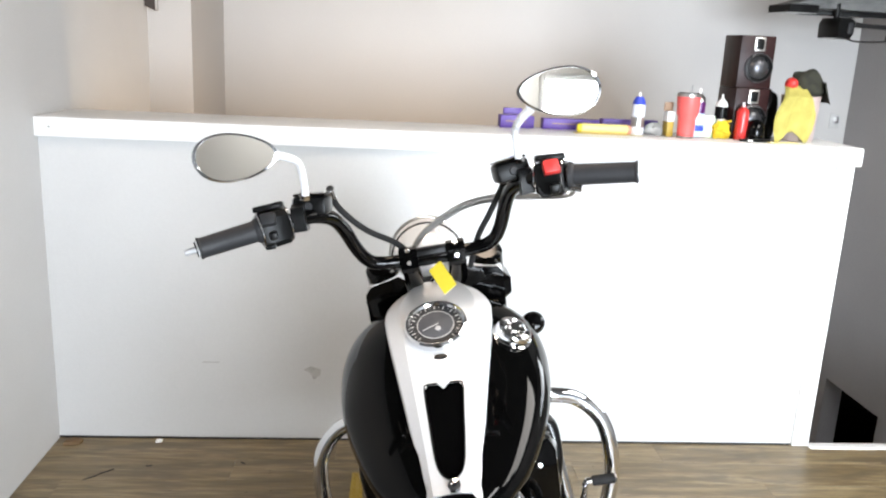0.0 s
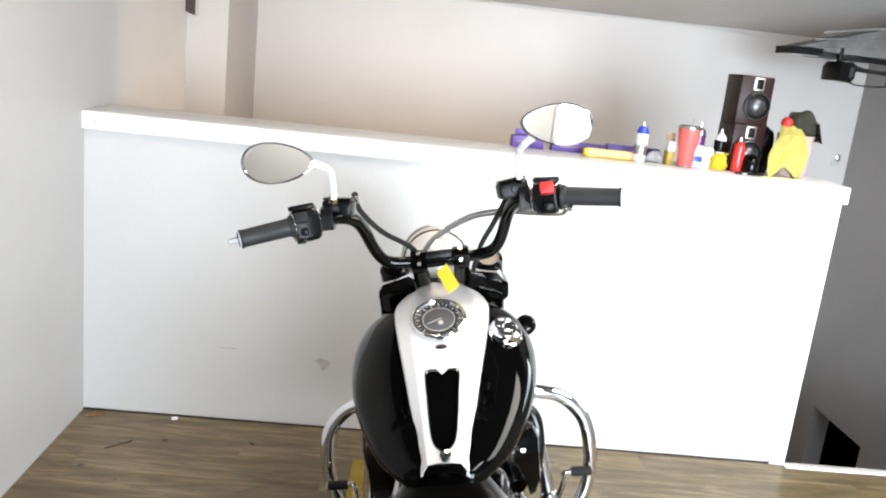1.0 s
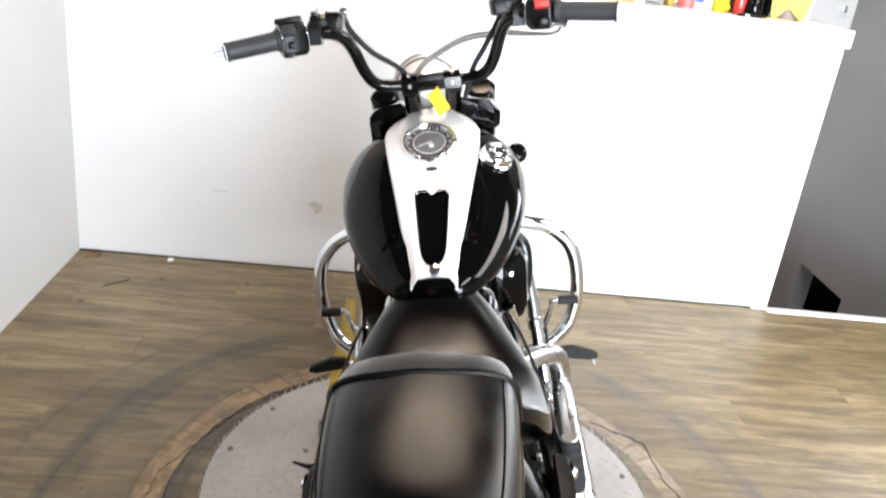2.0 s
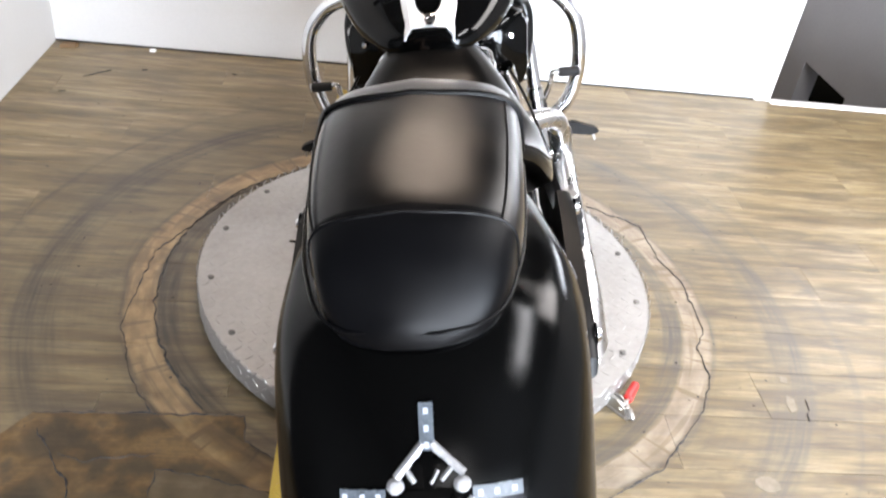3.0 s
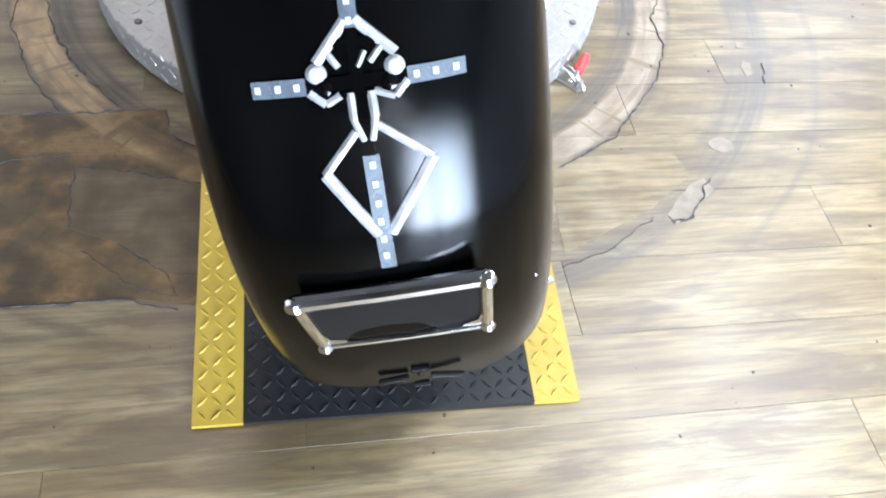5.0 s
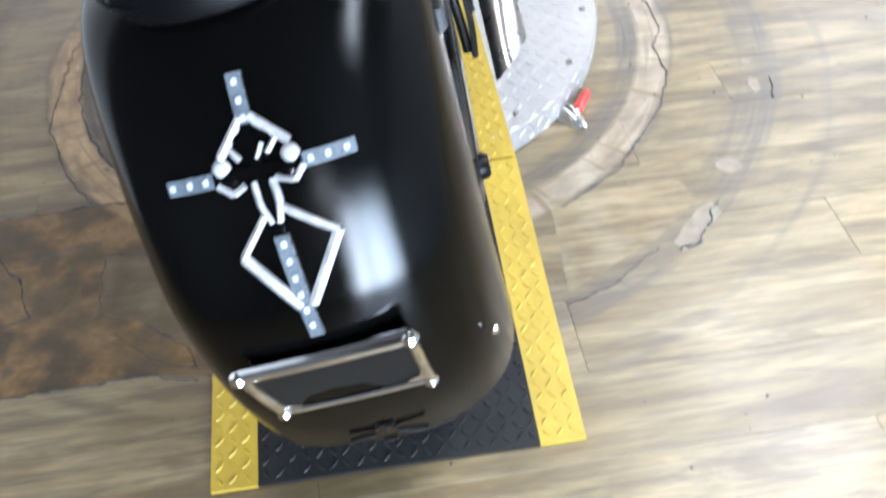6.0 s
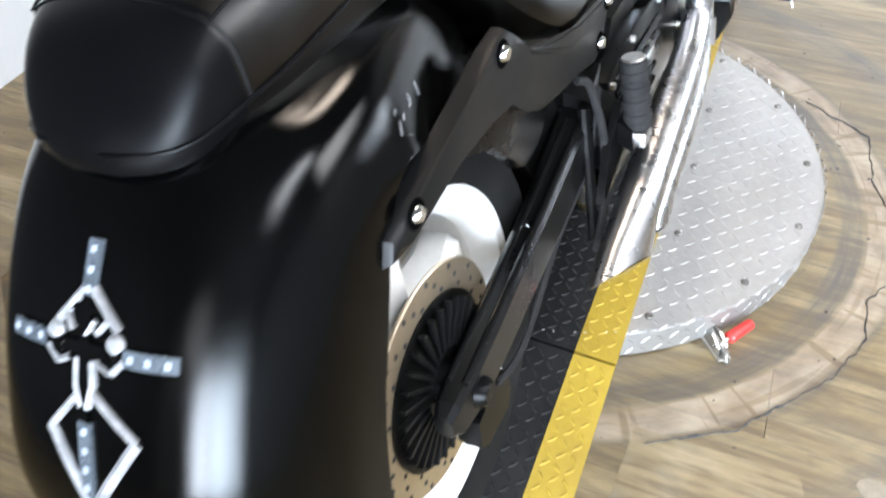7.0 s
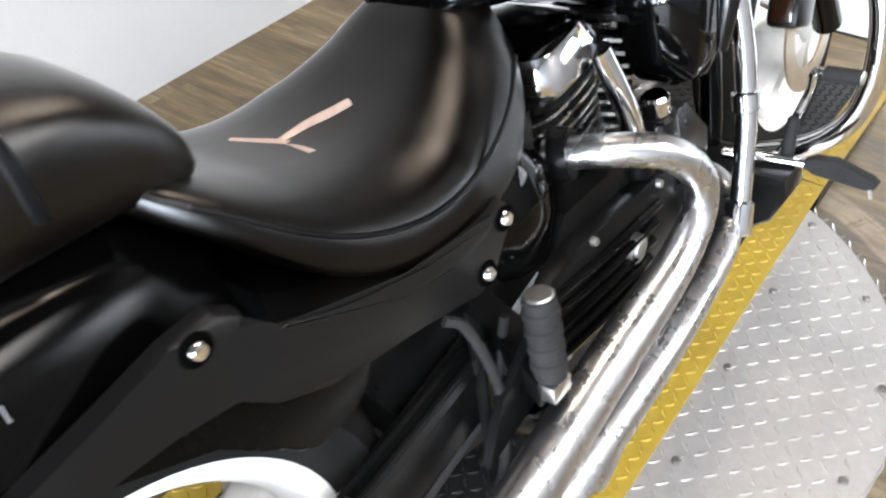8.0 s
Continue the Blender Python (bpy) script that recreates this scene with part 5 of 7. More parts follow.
cyl_r = cylinder(0.768, 0.385, -11, 1)
cyl_f = cylinder(0.852, 0.385, 19, 1)
for y0, z0, y1, z1 in ((0.742, 0.640, 0.795, 0.47),):
    part("push_rod_tube", tube(B(), [(0.135, y0, z0), (0.152, (y0 + y1) / 2, (z0 + z1) / 2), (0.150, y1, z1)], [0.0165, 0.0150, 0.0175], 16, 6), CHROME, bike, "chrome push rod tube")
    part("tube_foot", rod(B(), (0.150, y1, z1 - 0.03), (0.150, y1, z1 + 0.012), 0.021, 0.018, 16, 0.003), ENGINE, bike)
part("oil_filter", rod(B(), (0.13, 0.905, 0.37), (0.13, 0.885, 0.485), 0.026, 0.026, 24, 0.006), BLACKP, bike)
part("filter_cap", rod(B(), (0.13, 0.885, 0.484), (0.13, 0.880, 0.515), 0.020, 0.020, 20, 0.004), CHROME, bike)
# side panel below the seat and the frame tubes
for sx in (1, -1):
    rings = []
    for y, w, z0, z1 in ((0.50, 0.125, 0.45, 0.575), (0.54, 0.152, 0.42, 0.605), (0.58, 0.155, 0.41, 0.60), (0.62, 0.145, 0.42, 0.58), (0.66, 0.115, 0.45, 0.55)):
        rings.append([(sx * a, y, b) for a, b in ((0.07, z0), (w * 0.8, z0), (w * 0.96, z0 + 0.03), (w, (z0 + z1) / 2), (w * 0.93, z1 - 0.03), (w * 0.75, z1), (0.07, z1))])
    part("side_panel", loft(B(), rings), GLOSS, bike, "gloss black side panel")
    part("frame_tube", tube(B(), [(0.06 * sx, 1.06, 0.86), (0.09 * sx, 1.10, 0.62), (0.115 * sx, 1.08, 0.32), (0.125 * sx, 0.98, 0.19), (0.13 * sx, 0.6, 0.18), (0.12 * sx, 0.48, 0.26), (0.11 * sx, 0.45, 0.55)], 0.019, 12, 6), SATIN, bike)
part("inner_frame", loft(B(), [[(x, y, z) for x, z in ((-w, z0), (w, z0), (w, z1), (-w, z1))] for y, w, z0, z1 in ((0.235, 0.11, 0.565, 0.63), (0.285, 0.116, 0.49, 0.61), (0.345, 0.118, 0.36, 0.60), (0.375, 0.119, 0.25, 0.60), (0.52, 0.12, 0.22, 0.60), (0.62, 0.12, 0.2, 0.62))]), ENGINE, bike)

# exhaust: two chrome pipes
def pipe(name, pts, rs, label):
    end, r = Vector(pts[-1]), rs[-1]

    def slashed(bm):
        # the end is cut aslant, longest on top and inwards
        for v in bm.verts:
            if v.co.y < end.y + 0.16:
                near = 1 - (v.co.y - end.y) / 0.16
                slant = (0.62 * (v.co.z - end.z - 0.28 * (v.co.y - end.y)) - 0.78 * (v.co.x - end.x)) / r
                v.co.y += near * 0.12 * (1 - slant) / 2
        return bm

    body = part(name, slashed(tube(B(), pts, rs, 22, 8, ends=False)), PIPEM, bike, label)
    back = end.lerp(Vector(pts[-2]), 0.85)
    # black inner tube gives the shade inside the pipe
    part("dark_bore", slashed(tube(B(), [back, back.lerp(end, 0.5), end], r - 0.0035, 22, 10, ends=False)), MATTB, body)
    part("end_lip", slashed(loft(B(), [[end + q * (Vector((math.cos(a), 0, math.sin(a)))) for a in (2 * math.pi * k / 22 for k in range(22))] for q in (r, r - 0.0035)], caps=False)), PIPEM, body)
    return body


up = pipe("exhaust_pipe", [(0.10, 0.665, 0.530), (0.165, 0.69, 0.538), (0.222, 0.735, 0.524), (0.246, 0.772, 0.478), (0.250, 0.768, 0.426), (0.251, 0.70, 0.386), (0.251, 0.58, 0.360), (0.252, 0.42, 0.322), (0.254, 0.232, 0.272)], [0.021, 0.021, 0.0215, 0.0215, 0.022, 0.026, 0.030, 0.032, 0.032], "chrome upper exhaust pipe")
lo = pipe("exhaust_pipe", [(0.10, 0.97, 0.335), (0.155, 0.995, 0.325), (0.200, 0.970, 0.306), (0.228, 0.90, 0.293), (0.240, 0.83, 0.286), (0.245, 0.75, 0.276), (0.247, 0.66, 0.262), (0.248, 0.54, 0.245), (0.252, 0.355, 0.226)], [0.020, 0.020, 0.020, 0.0205, 0.022, 0.025, 0.027, 0.028, 0.028], "chrome lower exhaust pipe")
part("pipe_flange", lathe(B(), [(0.02, -0.012), (0.032, -0.012), (0.034, 0), (0.032, 0.012), (0.02, 0.012)], frame_to((0.12, 0.673, 0.532), (0.165, 0.69, 0.538)), 24), ENGINE, up)
part("pipe_hanger", prism(B(), [(0.36, 0.33), (0.48, 0.36), (0.50, 0.40), (0.46, 0.44), (0.40, 0.40)], 0.012, side_plane(0.20)), ENGINE, bike)

part("breather_hose", tube(B(), [(0.178, 0.375, 0.52), (0.19, 0.391, 0.502), (0.20, 0.408, 0.415), (0.20, 0.403, 0.328), (0.20, 0.388, 0.285), (0.195, 0.36, 0.24)], 0.006, 8, 6), RUBBER, bike)

# passenger peg, folded up
pp = part("passenger_peg", rod(B(), (0.238, 0.452, 0.405), (0.228, 0.462, 0.508), 0.0185, 0.0185, 20, 0.003), RUBBER, bike, "ribbed black folded passenger peg")
for k in range(4):
    p0 = Vector((0.238, 0.452, 0.405)).lerp(Vector((0.228, 0.462, 0.508)), 0.12 + 0.2 * k)
    p1 = Vector((0.238, 0.452, 0.405)).lerp(Vector((0.228, 0.462, 0.508)), 0.27 + 0.2 * k)
    part("peg_rib", rod(B(), p0, p1, 0.0205, 0.0205, 20, 0.003), RUBBER, pp)
part("peg_cap", rod(B(), (0.228, 0.462, 0.508), (0.2278, 0.4622, 0.511), 0.017, 0.016, 18, 0.001), STEEL, pp)
part("peg_base", box(B(), 0.222, 0.252, 0.436, 0.470, 0.380, 0.404, 0.004), STEEL, pp, "chrome peg bracket")
part("peg_mount", loft(B(), [[(x, y + a, z + b) for a, b in ((-0.022, -0.018), (0.022, -0.018), (0.022, 0.018), (-0.022, 0.018))] for x, y, z in ((0.12, 0.47, 0.44), (0.18, 0.465, 0.42), (0.235, 0.453, 0.392))]), ENGINE, pp)
part("peg_base", rod(B(), (0.200, 0.452, 0.405), (0.222, 0.450, 0.400), 0.007, None, 12, 0.001), CHROME, pp)

# engine guard loops with chrome clamps
for sx in (1, -1):
    gd = part("engine_guard", tube(B(), [(0.10 * sx, 1.13, 0.69), (0.207 * sx, 1.14, 0.669), (0.27 * sx, 1.15, 0.645), (0.318 * sx, 1.15, 0.590), (0.333 * sx, 1.15, 0.51), (0.326 * sx, 1.15, 0.425), (0.298 * sx, 1.145, 0.36), (0.235 * sx, 1.135, 0.315), (0.12 * sx, 1.12, 0.285)], 0.0175, 18, 8), CHROME, bike, "chrome engine guard")
    part("guard_stay", tube(B(), [(0.165 * sx, 0.985, 0.72), (0.197 * sx, 0.995, 0.58), (0.214 * sx, 0.985, 0.45), (0.228 * sx, 0.945, 0.335), (0.233 * sx, 0.922, 0.285)], 0.0155, 16, 8), CHROME, gd, "chrome guard stay")
    part("stay_clamp", rod(B(), (0.2095 * sx, 0.989, 0.482), (0.2135 * sx, 0.985, 0.452), 0.0195, 0.0195, 18, 0.003), CHROME, gd)
    part("stay_clamp", rod(B(), (0.2285 * sx, 0.943, 0.330), (0.233 * sx, 0.922, 0.283), 0.0205, 0.0215, 18, 0.003), CHROME, gd)
    # forward foot peg: a faceted black blade on a bracket
    blade = [(0.0, -0.007), (0.0, 0.007), (0.014, 0.016), (0.050, 0.019), (0.108, -0.004), (0.118, -0.014), (0.114, -0.022), (0.098, -0.027), (0.018, -0.016)]
    pg = part("foot_peg", prism(B(), [(a * 0.9, b * 0.82) for a, b in blade], 0.020, Matrix(((sx, 0, 0, 0.270 * sx), (0, 0, 1, 1.068), (0, 1, 0, 0.329), (0, 0, 0, 1))), 0.004), RUBBER, bike, "black blade foot peg")
    part("peg_bracket", rod(B(), (0.15 * sx, 1.05, 0.335), (0.270 * sx, 1.078, 0.326), 0.010, 0.008, 14, 0.002), CHROME, pg)
    part("peg_box", loft(B(), [[(sx * x, y, z) for x, z in ((0.16, 0.225 + d), (0.215, 0.222 + d), (0.240, 0.240 + d), (0.262 - d, 0.285), (0.258 - d, 0.318 - d), (0.16, 0.322 - d))] for y, d in ((1.022, 0.008), (1.03, 0.0), (1.095, 0.0), (1.103, 0.008))]), BLACKP, pg, "black control bracket")
    part("peg_post", rod(B(), (0.236 * sx, 1.085, 0.31), (0.242 * sx, 1.095, 0.392), 0.011, 0.009, 14, 0.003), RUBBER, pg)
    part("peg_feeler", rod(B(), (0.362 * sx, 1.078, 0.312), (0.368 * sx, 1.076, 0.290), 0.003, None, 8, 0.0005), STEEL, pg)
    # lever with its rubber
    lv = part("foot_lever", tube(B(), [(0.19 * sx, 1.06, 0.315), (0.222 * sx, 1.098, 0.325), (0.240 * sx, 1.105, 0.385), (0.258 * sx, 1.102, 0.435), (0.264 * sx, 1.100, 0.466), (0.282 * sx, 1.100, 0.468)], 0.0065, 10, 6), CHROME, bike, "chrome foot lever with black rubber")
    part("lever_rubber", rod(B(), (0.278 * sx, 1.100, 0.467), (0.328 * sx, 1.100, 0.467), 0.0115, 0.0115, 16, 0.002), RUBBER, lv)
    part("lever_tip", rod(B(), (0.328 * sx, 1.100, 0.467), (0.332 * sx, 1.100, 0.467), 0.010, 0.009, 14, 0.001), STEEL, lv)
part("lower_box", loft(B(), [[(x, y, z) for x, z in ((0.02, z0), (0.165, z0), (0.18, z0 + 0.02), (0.18, z1), (0.02, z1))] for y, z0, z1 in ((0.96, 0.20, 0.32), (1.08, 0.21, 0.33), (1.12, 0.24, 0.31))]), BLACKP, bike)

# side stand, out on the left
ss = part("side_stand", tube(B(), [(-0.13, 0.93, 0.20), (-0.24, 0.92, 0.14), (-0.37, 0.94, 0.105), (-0.425, 0.955, 0.105)], [0.013, 0.011, 0.010, 0.010], 12, 6), SATIN, bike)
part("stand_foot", box(B(), -0.03, 0.03, -0.012, 0.012, -0.003, 0.003, 0.002, pose(-0.435, 0.962, 0.108, 0, 12, 25)), STEEL, ss)

# ---- front end, turned a little to the left ----
STEER = Matrix.Translation((0, 1.12, 0.95)) @ pose(0, 0, 0, 31, 0, 0) @ pose(0, 0, 0, 0, 0, 3.0) @ pose(0, 0, 0, -31, 0, 0) @ Matrix.Translation((0, -1.12, -0.95))
front = new("front_end")
front.parent = bike
front.matrix_basis = STEER
FAX, FAZ = 1.62, 0.315
fw_ = wheel("front_wheel", FAX, FAZ, 0.318, 0.095, 0.248, 5, front)
for sx in (1, -1):
    top, low = Vector((0.115 * sx, 1.155, 1.01)), Vector((0.115 * sx, FAX - 0.02, FAZ))
    part("fork_leg", rod(B(), low, low.lerp(top, 0.52), 0.028, 0.027, 20, 0.004), GLOSS, front, "black fork leg")
    part("fork_tube", rod(B(), low.lerp(top, 0.5), low.lerp(top, 0.8), 0.021, 0.021, 20), CHROME, front, "chrome fork tube")
    part("fork_cover", rod(B(), low.lerp(top, 0.70), low.lerp(top, 1.0), 0.034, 0.034, 22, 0.008), GLOSS, front)
    # wide covers behind the handlebar
    part("fork_shroud", loft(B(), [[(sx * (0.075 + a), 1.09 + d, 0.955 + b) for a, b in ((0, -0.03 * k), (0.05, -0.035 * k), (0.072 * k, -0.02), (0.075 * k, 0.012 * k), (0.05 * k, 0.026 * k), (0, 0.028 * k))] for d, k in ((-0.045, 0.7), (-0.03, 1.0), (0.05, 1.0), (0.085, 0.8))]), GLOSS, front, "gloss black fork shroud")
    part("disc_plate", lathe(B(), [(0.10, 0), (0.10, 0.005), (0.15, 0.005), (0.15, 0), (0.10, 0)], pose(0.075 * sx, FAX, FAZ, 0, 90 * sx, 0), 48), ROTOR, front)
rings = []
for i in range(17):
    a = radians(150 - 110 * i / 16)
    ring = []
    for k in range(13):
        q = -math.pi / 2 + math.pi * k / 12
        rr = 0.345 - 0.06 * abs(math.sin(q)) ** 2.5
        ring.append((0.078 * math.sin(q), FAX + rr * math.cos(a), FAZ + rr * math.sin(a)))
    rings.append(ring)
fb = loft(B(), rings, closed=False)
bmesh.ops.recalc_face_normals(fb, faces=fb.faces[:])
bmesh.ops.solidify(fb, geom=fb.faces[:], thickness=0.004)
part("front_fender", fb, GLOSS, front, "gloss black front fender")
part("headlight", lathe(B(), [(0, -0.085), (0.04, -0.075), (0.068, -0.045), (0.080, 0.0), (0.083, 0.03), (0.080, 0.045), (0.06, 0.05), (0, 0.052)], pose(-0.012, 1.225, 0.995, -88, 0, 0), 40), PALEM, front, "pale headlight shell with a chrome rim")
part("headlight_rim", tube(B(), [(-0.012 + 0.084 * math.sin(0.5236 * k), 1.262, 0.995 + 0.084 * math.cos(0.5236 * k)) for k in range(12)], 0.0046, 10, 4, True), STEEL, front)
part("headlight_seam", tube(B(), [(-0.012 + 0.0805 * math.sin(0.5236 * k), 1.222, 0.995 + 0.0805 * math.cos(0.5236 * k)) for k in range(12)], 0.0022, 8, 4, True), BLACKP, front)
across = Matrix(((1, 0, 0, 0), (0, 0, 1, 1.05), (0, 1, 0, 0), (0, 0, 0, 1)))
for wing in ([(-0.146, 0.977), (-0.133, 0.993), (-0.075, 1.008), (-0.056, 0.995), (-0.09, 0.961), (-0.118, 0.95), (-0.130, 0.90), (-0.145, 0.898)], [(0.061, 1.012), (0.128, 1.002), (0.137, 0.99), (0.134, 0.902), (0.121, 0.904), (0.118, 0.94), (0.109, 0.96), (0.08, 0.956), (0.05, 0.953)]):
    part("shroud_wing", prism(B(), wing, 0.06, across, 0.004), GLOSS, bike, "gloss black shroud wing")
part("triple_clamp", box(B(), -0.14, 0.14, 1.105, 1.185, 0.945, 0.975, 0.01), GLOSS, front)
# front indicator with an amber lens
for sx in (1, -1):
    ind = part("turn_signal", box(B(), -0.026, 0.026, -0.040, 0.040, -0.027, 0.027, 0.012, pose(0.175 * sx, 1.20, 0.505, -20, 0, 0)), BLACKP, front, "black turn signal with amber lens")
    part("signal_lens", box(B(), -0.017, 0.017, -0.003, 0.003, -0.018, 0.018, 0.003, pose(0.175 * sx, 1.1615, 0.519, -20, 0, 0)), AMBER, ind)
    part("signal_stem", rod(B(), (0.12 * sx, 1.24, 0.50), (0.17 * sx, 1.205, 0.498), 0.009, None, 12), CHROME, ind)

# handlebar
BAR = [(0.0, 0.955, 1.066), (0.05, 0.955, 1.066), (0.092, 0.952, 1.069), (0.118, 0.945, 1.080), (0.134, 0.925, 1.110), (0.146, 0.885, 1.158), (0.158, 0.84, 1.190), (0.185, 0.795, 1.208), (0.235, 0.767, 1.209), (0.30, 0.745, 1.204), (0.362, 0.724, 1.199)]
bar = part("handlebar", tube(B(), [(-x, y, z) for x, y, z in BAR[:0:-1]] + BAR[:-1] + [(0.342, 0.731, 1.2005)], 0.0128, 16, 5), GLOSS, front, "gloss black handlebar")
for x in (-0.045, 0.045):
    part("bar_riser", rod(B(), (x, 1.09, 0.965), (x, 0.965, 1.055), 0.019, 0.018, 18, 0.004), GLOSS, front)
    part("bar_clamp", loft(B(), [[(x + d, 0.955 + a, 1.066 + b) for a, b in ((-0.021, -0.012), (-0.010, -0.022), (0.012, -0.022), (0.022, -0.010), (0.022, 0.012), (0.010, 0.022), (-0.012, 0.022), (-0.021, 0.010))] for d in (-0.017, 0.017)]), GLOSS, front)
    for dy, dz in ((-0.022, 0.0), (-0.012, 0.02)):
        part("clamp_bolt", lathe(B(), [(0, 0.005), (0.004, 0.005), (0.0055, 0.002), (0.0055, 0), (0, 0)], frame_to((x, 0.955 + dy, 1.066 + dz), (x, 0.955 + dy * 2, 1.066 + dz * 2 + 0.002)), 12), CHROME, front)
part("centre_bridge", box(B(), -0.045, 0.045, 0.944, 0.968, 1.050, 1.085, 0.006), BLACKP, front)
tagged(part("price_tag", box(B(), -0.0145, 0.0145, -0.001, 0.001, -0.066, 0.0, 0.0004, pose(0.001, 0.932, 1.052, -52, -32, 0), 1), TAG, front, "yellow paper tag"), "")
part("ignition_cap", lathe(B(), [(0, 0.012), (0.008, 0.012), (0.012, 0.006), (0.012, -0.004), (0, -0.004)], pose(0.0, 1.03, 0.992, 25, 0, 0), 20), CHROME, front)


def bar_at(x):
    """Height and place of the bar at x across it."""
    s = math.copysign(1, x)
    for a, b in zip(BAR, BAR[1:]):
        if abs(x) <= b[0]:
            t = (abs(x) - a[0]) / (b[0] - a[0])
            return Vector((x, a[1] + (b[1] - a[1]) * t, a[2] + (b[2] - a[2]) * t))
    return Vector((x, BAR[-1][1], BAR[-1][2]))


for sx in (1, -1):
    g0, g1 = bar_at((0.245 if sx > 0 else 0.268) * sx), bar_at((0.345 if sx > 0 else 0.358) * sx)
    grip = part("hand_grip", rod(B(), g0, g1, 0.0175, 0.0165, 24, 0.003), GRIPM, front, "dark grey rubber grip")
    part("grip_flange", rod(B(), g0.lerp(g1, -0.06), g0.lerp(g1, 0.05), 0.0215, 0.0205, 24, 0.003), GRIPM, grip)
    part("grip_end", rod(B(), g1.lerp(g0, 0.05), g1, 0.0185, 0.0185, 24, 0.002), GRIPM, grip)
    part("bar_end", rod(B(), g1, g1 + (g1 - g0).normalized() * 0.004, 0.0145, 0.012, 20, 0.001), PALEM, grip, "chrome bar end")
    part("bar_end_screw", rod(B(), g1 + (g1 - g0).normalized() * 0.003, g1 + (g1 - g0).normalized() * (0.006 if sx > 0 else 0.022), 0.006, 0.005, 12, 0.001), DIALW if sx < 0 else STEEL, grip)
    # switch housing, in two halves with buttons
    out = 0.0 if sx > 0 else 0.026
    c0, c1 = bar_at((0.197 + out) * sx), bar_at((0.238 + out) * sx)
    H = frame_to(c0, c1)
    hs = part("switch_housing", loft(B(), [[H @ Vector((a * k, b * k, h)) for a, b in ((-0.021, -0.026), (-0.014, -0.031), (0.016, -0.031), (0.024, -0.022), (0.024, 0.018), (0.016, 0.026), (-0.014, 0.026), (-0.021, 0.018))] for h, k in ((-0.002, 0.86), (0.004, 1.0), (0.038, 1.0), (0.046, 0.84))]), BLACKP, front, "black switch housing")
    mid = bar_at((0.218 + out) * sx)
    if sx > 0:
        part("kill_switch", box(B(), -0.013, 0.013, -0.008, 0.008, -0.011, 0.011, 0.003, pose(mid.x - 0.006, mid.y - 0.026, mid.z + 0.020, -28, 0, 0)), RED, hs, "red kill switch")
        part("starter_button", box(B(), -0.008, 0.008, -0.006, 0.006, -0.007, 0.007, 0.002, pose(mid.x - 0.004, mid.y - 0.030, mid.z - 0.014)), BLACKP, hs)
    else:
        part("dip_switch", box(B(), -0.012, 0.012, -0.007, 0.007, -0.010, 0.010, 0.003, pose(mid.x, mid.y - 0.025, mid.z + 0.016, -30, 0, 0)), GRIPM, hs, "grey dip switch")
        part("horn_button", box(B(), -0.006, 0.006, -0.006, 0.006, -0.006, 0.006, 0.002, pose(mid.x + 0.004, mid.y - 0.030, mid.z - 0.010)), BLACKP, hs)
        part("signal_switch", box(B(), -0.008, 0.008, -0.006, 0.006, -0.004, 0.004, 0.0015, pose(mid.x - 0.004, mid.y - 0.029, mid.z - 0.027)), BLACKP, hs)
    for h in (0.0445, -0.0025):
        part("housing_trim", tube(B(), [H @ Vector((0.0235 * math.cos(q) + 0.001, 0.0275 * math.sin(q) - 0.002, h)) for q in (0.35 * j for j in range(-9, 10))], 0.0012, 8, 4), CHROME, hs, "thin chrome trim")
    part("housing_lever_cover", box(B(), -0.026, 0.022, -0.012, 0.016, -0.004, 0.006, 0.003, pose(mid.x, mid.y + 0.004, mid.z + 0.030, -10, 4 * sx, 0)), BLACKP, hs)
    # clamp and fluid reservoir
    k0 = bar_at((0.176 + out) * sx)
    part("lever_clamp", loft(B(), [[Vector((k0.x + d, k0.y + a, k0.z + b)) for a, b in ((-0.020, -0.018), (0.014, -0.022), (0.024, -0.010), (0.024, 0.014), (0.012, 0.024), (-0.016, 0.022), (-0.022, 0.008))] for d in (-0.011, 0.011)]), BLACKP, front)
    rs = pose((0.158 + out * 0.8) * sx, 0.828 - out * 0.5, 1.226, -6, -6 * sx, 10 * sx)
    res = part("fluid_reservoir", box(B(), -0.032, 0.026, -0.022, 0.024, -0.020, 0.012, 0.006, rs), BLACKP, front, "black fluid reservoir")
    part("reservoir_lid", box(B(), -0.030, 0.024, -0.020, 0.022, 0.0125, 0.0165, 0.002, rs), GLOSS, res)
    part("reservoir_window", lathe(B(), [(0, 0.003), (0.006, 0.0025), (0.0075, 0), (0, 0)], rs @ pose(-0.004, -0.022, -0.004, 90), 16), GRIPM, res)
    for dx, dy in ((-0.022, 0.0), (0.017, 0.0)):
        part("lid_screw", lathe(B(), [(0, 0.0025), (0.0035, 0.002), (0.0035, 0), (0, 0)], rs @ pose(dx, dy, 0.0165), 10), STEEL, res)

